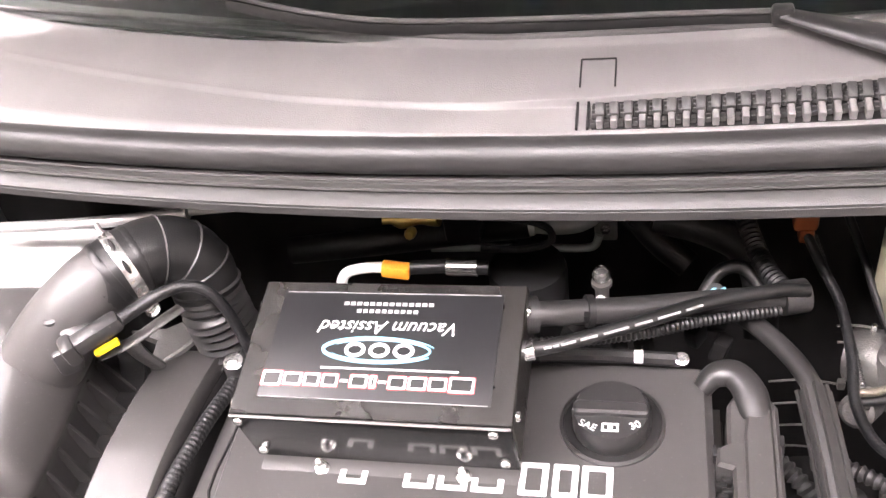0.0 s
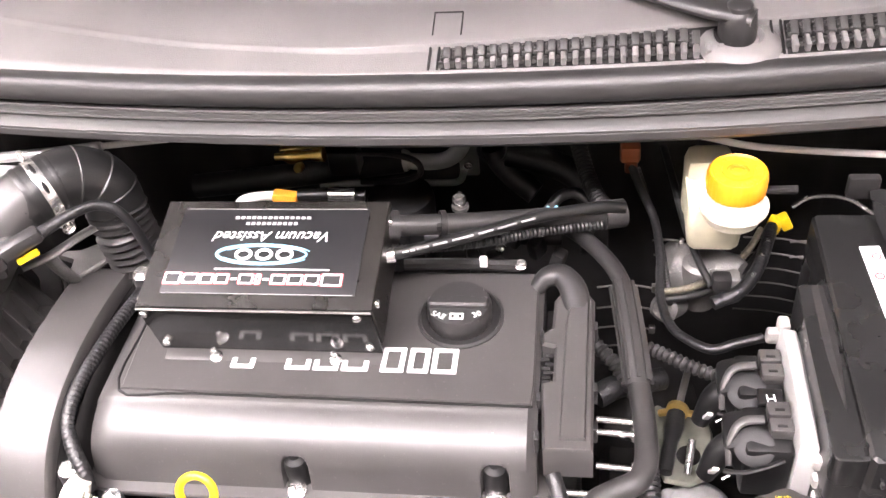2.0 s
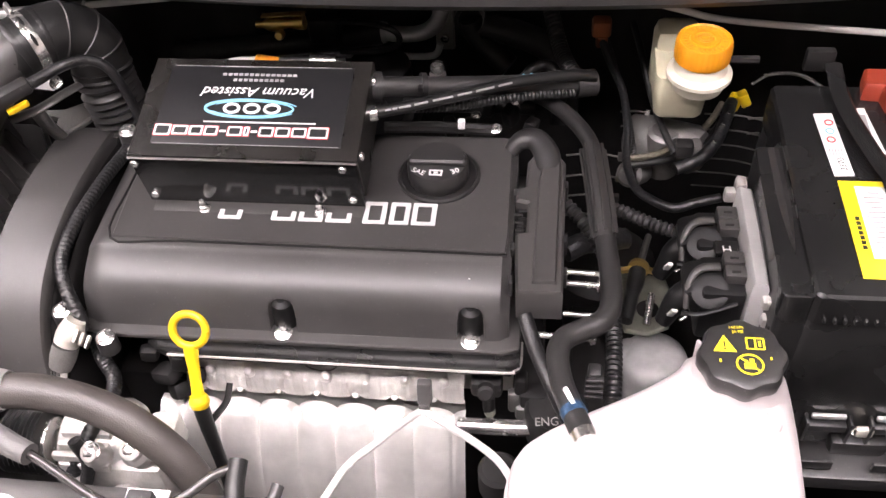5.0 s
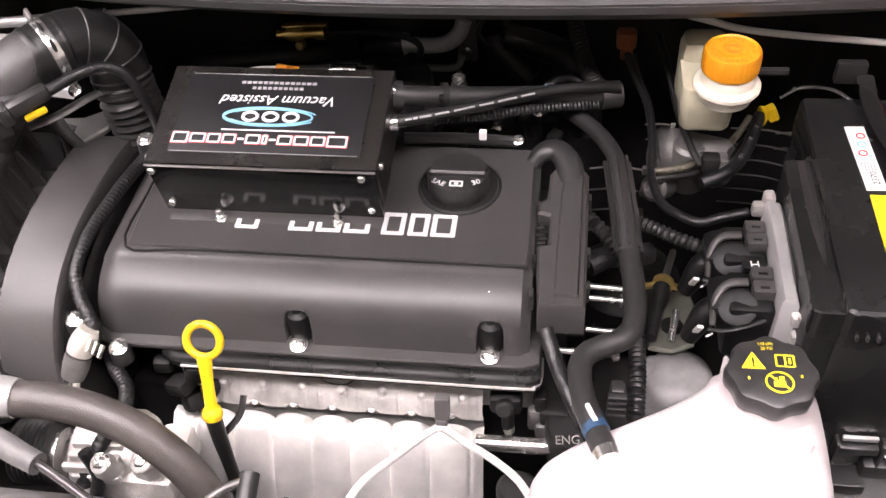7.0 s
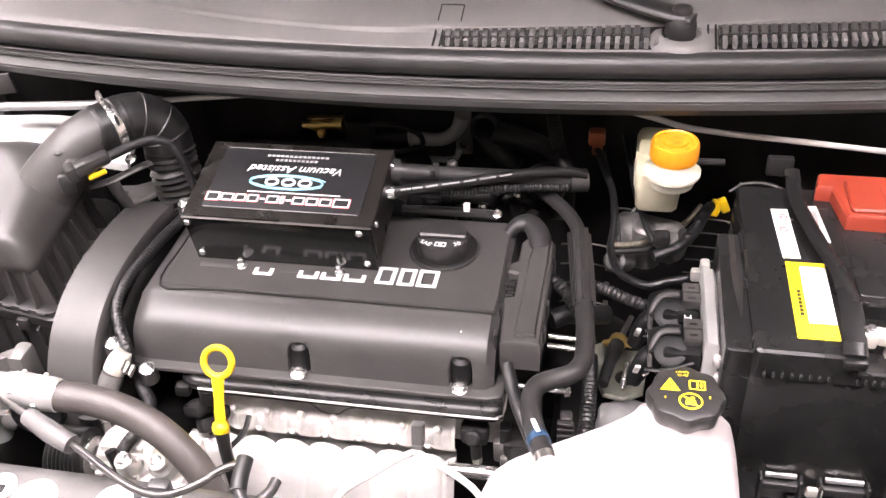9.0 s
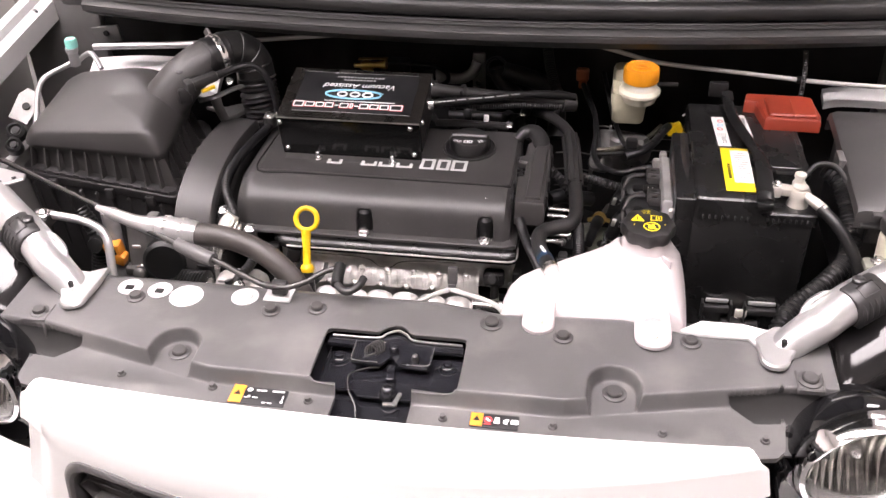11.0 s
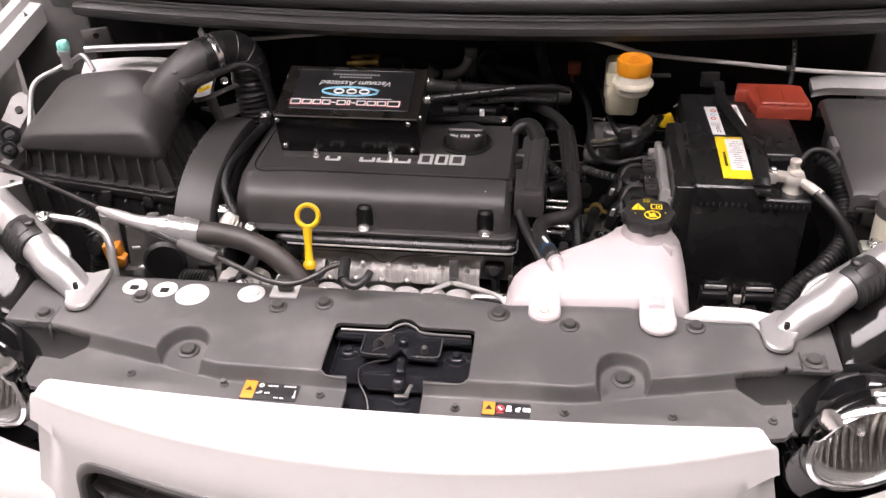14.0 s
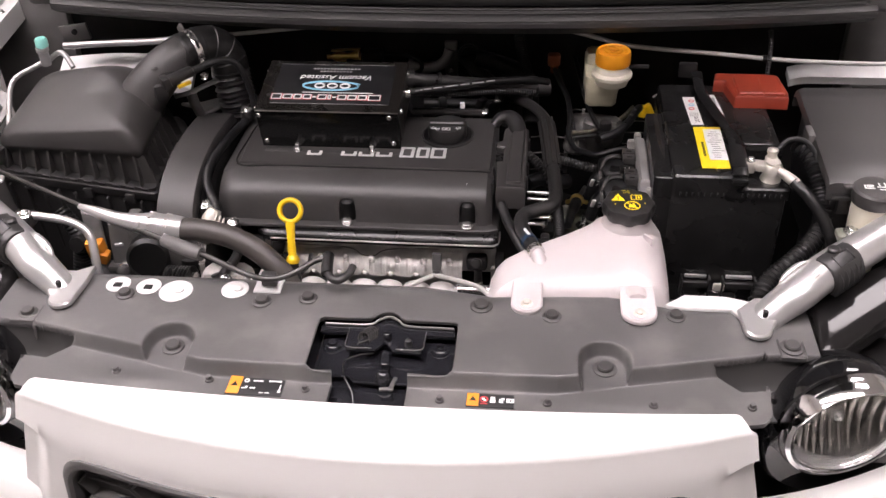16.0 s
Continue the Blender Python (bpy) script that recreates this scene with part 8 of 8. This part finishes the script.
hose("brake_pipe", [(0.214, 0.468, 0.847), (0.232, 0.471, 0.8465), (0.252, 0.480, 0.846), (0.284, 0.505, 0.846), (0.303, 0.53, 0.846), (0.318, 0.56, 0.846)], 0.0036, BRAID, "braided brassy brake hose curving under the reservoir", "pipe")
hose("brake_pipe", [(0.216, 0.462, 0.842), (0.24, 0.468, 0.841), (0.262, 0.478, 0.840), (0.292, 0.502, 0.840), (0.312, 0.53, 0.840), (0.326, 0.56, 0.84)], 0.0036, RUBBER, "black brake pipe curving under the reservoir", "pipe")
bh = hose("brake_hose", [(0.262, 0.455, 0.845), (0.288, 0.468, 0.85), (0.306, 0.495, 0.852), (0.32, 0.535, 0.85), (0.33, 0.57, 0.84)], 0.0065, TAPE, "black braided hose by the reservoir")
for p_ in ((0.300, 0.482, 0.858), (0.311, 0.508, 0.859), (0.319, 0.530, 0.857)):
    part("clip_mark", box(B(), p_, (0.004, 0.003, 0.005), 0.001, pose(0, 0, 0, 10, 30, 0)), STEEL, bh)
yc = thing("yellow_connector", (0.341, 0.597, 0.80), "bright yellow wire connector", "connector")
bm = B()
box(bm, (0.339, 0.597, 0.820), (0.012, 0.012, 0.020), 0.002, pose(0, 0, 0, 0, 20, 20))
box(bm, (0.349, 0.598, 0.824), (0.011, 0.012, 0.018), 0.002, pose(0, 0, 0, 0, -25, 10))
part("shell", bm, YELLOW, yc)
part("lead", tube(B(), [(0.352, 0.59, 0.85), (0.37, 0.592, 0.862), (0.40, 0.585, 0.866), (0.425, 0.57, 0.858)], 0.0022, 6, 8), STEEL, yc)
rc = thing("brown_connector", (0.186, 0.618, 0.875), "rust-brown plastic wire connector at the bulkhead", "connector")
bm = B()
box(bm, (0.188, 0.617, 0.902), (0.021, 0.018, 0.020), 0.004)
box(bm, (0.189, 0.612, 0.888), (0.013, 0.013, 0.014), 0.003)
part("shell", bm, RUST, rc)
fins = thing("bulkhead_fins", (0.34, 0.60, 0.70), "row of thin bright-edged bulkhead seams", "bracket")
bm = B()
for k in range(6):
    tube(bm, [(0.31, 0.60, 0.80 - 0.022 * k), (0.35, 0.595, 0.802 - 0.022 * k), (0.385, 0.59, 0.797 - 0.022 * k)], 0.0010, 6, 4)
part("seam", bm, DSTEEL, fins)
bm = B()
for k in range(4):
    tube(bm, [(0.155, 0.50, 0.82 - 0.03 * k), (0.185, 0.502, 0.822 - 0.03 * k), (0.21, 0.50, 0.82 - 0.03 * k)], 0.0011, 6, 4)
    box(bm, (0.212, 0.50, 0.82 - 0.03 * k), (0.006, 0.006, 0.009), 0.001)
part("pin", bm, DSTEEL, fins)

# things behind the control box
hose("heater_pipe", [(-0.30, 0.62, 0.855), (-0.2, 0.628, 0.862), (-0.13, 0.635, 0.868), (-0.09, 0.638, 0.872), (-0.058, 0.640, 0.875)], 0.014, SHADEB, "thick black heater hose along the bulkhead")
ej = thing("steel_elbow", (0.0, 0.62, 0.84), "bent steel pipe with a flange by the bulkhead", "pipe")
part("pipe", tube(B(), [(-0.062, 0.640, 0.875), (-0.03, 0.640, 0.873), (-0.008, 0.640, 0.877), (0.006, 0.642, 0.889), (0.012, 0.645, 0.905)], 0.0092, 16, 6), PIPE, ej)
part("ferrule", tube(B(), [(-0.066, 0.640, 0.8755), (-0.052, 0.640, 0.8745)], 0.0122, 18, 3, radii=[0.0118, 0.0126, 0.0126, 0.0112]), PIPE, ej)
part("flange", box(B(), (0.014, 0.648, 0.884), (0.022, 0.008, 0.070), 0.003), DALU, ej)
part("flange_bolt", turned(B(), [(0.0050, 0), (0.0050, 0.005), (0.003, 0.006)], Matrix.Translation((0.014, 0.643, 0.868)) @ pose(0, 0, 0, 90, 0, 0), 6), STEEL, ej)
part("lower_pipe", tube(B(), [(-0.16, 0.640, 0.842), (-0.10, 0.642, 0.842), (-0.04, 0.643, 0.841), (-0.010, 0.643, 0.841), (0.003, 0.643, 0.845), (0.008, 0.644, 0.858)], 0.0040, 12, 6), PIPE, ej)
bf = thing("valve_fitting", (-0.17, 0.65, 0.85), "yellow zinc valve fitting on a hose", "fitting")
part("barrel", tube(B(), [(-0.193, 0.612, 0.902), (-0.168, 0.611, 0.904), (-0.137, 0.610, 0.907)], 0.008, 16, 6, radii=[0.0040, 0.0042, 0.0085, 0.0085, 0.0055, 0.0055, 0.0078, 0.0082]), BRASS, bf)
part("saddle", box(B(), (-0.160, 0.611, 0.916), (0.050, 0.008, 0.002), 0.0008, pose(0, 0, 0, 0, -4, 0)), BRASS, bf)
part("port", turned(B(), [(0.0050, 0), (0.0055, 0.008), (0.004, 0.012)], Matrix.Translation((-0.163, 0.601, 0.898)) @ pose(0, 0, 0, 70, 0, 0), 12), BRASS, bf)
part("solenoid", box(B(), (-0.115, 0.612, 0.900), (0.034, 0.026, 0.032), 0.004), SHADEB, bf)
part("lead", tube(B(), [(-0.10, 0.605, 0.912), (-0.06, 0.602, 0.912), (-0.035, 0.602, 0.902), (-0.034, 0.602, 0.885), (-0.06, 0.603, 0.875), (-0.10, 0.604, 0.874)], 0.0036, 8, 8), SHADEB, bf)
of = thing("fuel_fitting", (-0.17, 0.54, 0.87), "white and orange quick-connect line with steel ferrule", "fitting")
part("elbow", tube(B(), [(-0.222, 0.543, 0.880), (-0.216, 0.548, 0.892), (-0.20, 0.551, 0.896), (-0.18, 0.553, 0.896)], 0.0050, 12, 6), CABLE, of, "white plastic elbow")
part("tag", box(B(), (-0.168, 0.551, 0.895), (0.026, 0.012, 0.013), 0.002, pose(0, 0, 0, 0, 8, 0)), OLABEL, of, "orange release tag")
part("line", tube(B(), [(-0.155, 0.554, 0.895), (-0.12, 0.558, 0.894), (-0.10, 0.559, 0.892), (-0.085, 0.560, 0.890)], 0.0065, 12, 6), RUBBER, of)
part("ferrule", tube(B(), [(-0.122, 0.557, 0.894), (-0.094, 0.558, 0.893)], 0.0085, 14, 4, radii=[0.008, 0.0088, 0.008, 0.0088]), STEEL, of)
dc = thing("round_housing", (-0.055, 0.588, 0.80), "round black plastic valve housing", "housing")
part("drum", turned(B(), [(0.036, 0.80), (0.037, 0.862), (0.035, 0.868), (0.03, 0.8695)], Matrix.Translation((-0.055, 0.588, 0)), 36), SHADEB, dc)
part("spout", tube(B(), [(-0.055, 0.56, 0.842), (-0.054, 0.53, 0.840)], 0.012, 12, 3), SHADEB, dc)
hose("heater_hose", [(0.06, 0.62, 0.90), (0.10, 0.615, 0.892), (0.135, 0.60, 0.882), (0.15, 0.58, 0.86), (0.152, 0.55, 0.82)], 0.015, SHADEB, "black heater hose bending down at the bulkhead")
hose("heater_hose", [(0.128, 0.65, 0.93), (0.135, 0.62, 0.91), (0.145, 0.585, 0.895), (0.155, 0.55, 0.895), (0.168, 0.525, 0.897)], 0.0085, SHADEB, "grey-black ribbed hose rising to the bulkhead", wave=0.0007, pitch=0.005)
inj = thing("injector_rail", (0.0, 0.54, 0.82), "black injector rail with plugs and bright clips", "rail")
part("rail", tube(B(), [(-0.02, 0.53, 0.86), (0.05, 0.532, 0.86), (0.12, 0.532, 0.858)], 0.009, 12, 4), SHADEB, inj)
random.seed(9)
for k in range(7):
    x = -0.01 + 0.021 * k
    y, z = 0.515 + random.uniform(-0.01, 0.03), 0.85 + random.uniform(-0.015, 0.02)
    part("plug", box(B(), (x, y, z), (0.013, 0.018, 0.022), 0.003, pose(0, 0, 0, random.uniform(-20, 20), random.uniform(-20, 20), random.uniform(-40, 40))), SHADEB if k % 3 else DARK, inj)
    if k % 2:
        part("bright_clip", turned(B(), [(0.005, 0), (0.006, 0.004), (0.004, 0.007)], Matrix.Translation((x + 0.005, y + 0.006, z + 0.010)), 10), STEEL, inj)
part("fitting", tube(B(), [(0.100, 0.535, 0.862), (0.106, 0.528, 0.885), (0.110, 0.520, 0.905)], 0.0085, 12, 4, radii=[0.007, 0.009, 0.0075]), RUBBER, inj)
for dx, dz in ((-0.004, 0.001), (0.0, -0.003), (0.004, 0.002)):
    part("blue_clip", box(B(), (0.110 + dx, 0.514, 0.909 + dz), (0.0028, 0.004, 0.009), 0.0008, pose(0, 0, 0, 20, 35, 20)), BPRINT, inj, "pale blue clip")
part("coil_line", tube(B(), [(0.10, 0.555, 0.862), (0.115, 0.575, 0.875), (0.135, 0.578, 0.878), (0.15, 0.56, 0.868), (0.145, 0.54, 0.855)], 0.006, 10, 8), RUBBERG, inj)

# small bright and dark fittings on the bulkhead
pf = thing("sensor_fitting", (0.016, 0.55, 0.86), "small bright sensor with a round steel head", "sensor")
part("stem", turned(B(), [(0.006, 0.862), (0.006, 0.880), (0.009, 0.882), (0.009, 0.886)], Matrix.Translation((0.016, 0.55, 0)), 12), DSTEEL, pf)
part("head", turned(B(), [(0.004, 0.885), (0.0075, 0.889), (0.008, 0.894), (0.006, 0.899), (0.002, 0.901)], Matrix.Translation((0.016, 0.55, 0)), 18), STEEL, pf)
he = thing("hose_end", (0.046, 0.63, 0.86), "black hose end with a moulded rim on the bulkhead", "hose")
part("rim", turned(B(), [(0.018, -0.004), (0.019, 0.0), (0.018, 0.006), (0.014, 0.007), (0.013, 0.0)], Matrix.Translation((0.046, 0.622, 0.905)) @ pose(0, 0, 0, 70, 0, 0), 26, caps=False), SHADEB, he)
part("hose", tube(B(), [(0.046, 0.625, 0.903), (0.050, 0.622, 0.89), (0.066, 0.612, 0.875), (0.09, 0.60, 0.86)], 0.013, 14, 6), SHADEB, he)
part("white_tick", box(B(), (0.064, 0.618, 0.893), (0.0012, 0.001, 0.014), 0.0003, pose(0, 0, 0, 0, 12, 0)), WLABEL, he)
random.seed(17)
for x, y, z in ((0.236, 0.535, 0.852), (0.238, 0.532, 0.835), (0.242, 0.528, 0.820), (0.382, 0.585, 0.806), (0.384, 0.583, 0.786)):
    n_ = thing("clip_stud", (x, y, z - 0.005), "small bright clip on a bulkhead stud", "clip", group="bulkhead clips")
    part("stud", tube(B(), [(x - 0.026, y + 0.004, z - 0.003), (x - 0.01, y + 0.002, z), (x, y, z)], 0.0011, 6, 3), DSTEEL, n_)
    part("head", box(B(), (x + 0.002, y, z), (0.005, 0.005, 0.008), 0.0012, pose(0, 0, 0, 0, random.uniform(-15, 15), 0)), STEEL, n_)
bt = thing("braided_lead", (0.24, 0.50, 0.82), "thin black ribbed lead beside the reservoir", "loom")
part("lead", tube(B(), [(0.196, 0.612, 0.885), (0.206, 0.58, 0.868), (0.216, 0.54, 0.855), (0.221, 0.50, 0.846), (0.224, 0.46, 0.838)], 0.0028, 8, 8, wave=0.0005, pitch=0.0035), RUBBERG, bt)

# pale cable along the bulkhead
cb2 = thing("bulkhead_cable", (0.0, 0.56, 0.92), "pale grey release cable strung along the bulkhead", "cable")
part("cable", tube(B(), [(-0.36, 0.545, 0.967), (-0.332, 0.545, 0.969), (-0.20, 0.546, 0.983), (-0.105, 0.55, 0.992), (0.02, 0.552, 0.994), (0.15, 0.55, 0.993), (0.20, 0.548, 0.984), (0.253, 0.545, 0.972), (0.29, 0.545, 0.962), (0.34, 0.545, 0.956), (0.42, 0.545, 0.950), (0.509, 0.548, 0.941), (0.58, 0.55, 0.936), (0.68, 0.55, 0.934), (0.80, 0.55, 0.938)], 0.0034, 10, 8), CABLE, cb2)
part("tie", tube(B(), [(-0.2, 0.546, 0.983), (-0.196, 0.546, 0.9835)], 0.0056, 10, 1), DARK, cb2)
part("tie", tube(B(), [(0.506, 0.548, 0.941), (0.514, 0.548, 0.9405)], 0.0056, 10, 1), DARK, cb2)
hose("drain_tube", [(0.512, 0.552, 0.985), (0.515, 0.548, 0.965), (0.516, 0.543, 0.94), (0.514, 0.535, 0.915)], 0.0034, RUBBERG, "short corrugated tube on the bulkhead", wave=0.0006, pitch=0.004)
bp = thing("bulkhead_bracket", (-0.648, 0.645, 0.905), "small grey punched bulkhead bracket", "bracket")
part("plate", box(B(), (-0.648, 0.645, 0.925), (0.052, 0.006, 0.030), 0.002, pose(0, 0, 0, 0, -8, 0)), WELLG, bp)
part("hole", turned(B(), [(0.005, 0), (0.005, 0.003)], Matrix.Translation((-0.647, 0.642, 0.928)) @ pose(0, 0, 0, 90, 0, 0), 12), DARK, bp)

bpipe = thing("bulkhead_pipe", (-0.48, 0.54, 0.94), "bright silver pipe along the bulkhead beside the filter box", "pipe")
part("pipe", tube(B(), [(-0.615, 0.538, 0.948), (-0.55, 0.540, 0.952), (-0.47, 0.540, 0.957), (-0.40, 0.541, 0.963), (-0.345, 0.542, 0.969)], 0.0056, 12, 6), SILVER, bpipe)
# white sensor cable loop in front of the head
wc = thing("sensor_cable", (0.03, 0.12, 0.70), "white twin sensor cable looped in front of the engine", "cable")
part("cable", tube(B(), [(0.026, 0.2160, 0.750), (0.012, 0.201, 0.753), (-0.008, 0.176, 0.757), (-0.030, 0.150, 0.759), (-0.05, 0.125, 0.74)], 0.0036, 10, 8), CABLE, wc)
part("cable", tube(B(), [(0.031, 0.2160, 0.750), (0.050, 0.200, 0.758), (0.082, 0.174, 0.770), (0.106, 0.150, 0.776), (0.125, 0.125, 0.76)], 0.0036, 10, 8), CABLE, wc)
part("joint", tube(B(), [(0.0255, 0.2150, 0.7505), (0.028, 0.2145, 0.7512), (0.0315, 0.2150, 0.7505)], 0.0034, 8, 2), CABLE, wc)
rcl = thing("ribbed_clip", (0.182, 0.22, 0.79), "small ribbed black cable clip beside the hose", "clip")
part("body", box(B(), (0.182, 0.222, 0.806), (0.012, 0.014, 0.034), 0.003), COVER, rcl)
for k in range(4):
    part("rib", box(B(), (0.182, 0.214, 0.794 + 0.008 * k), (0.016, 0.006, 0.0035), 0.001), COVER, rcl)
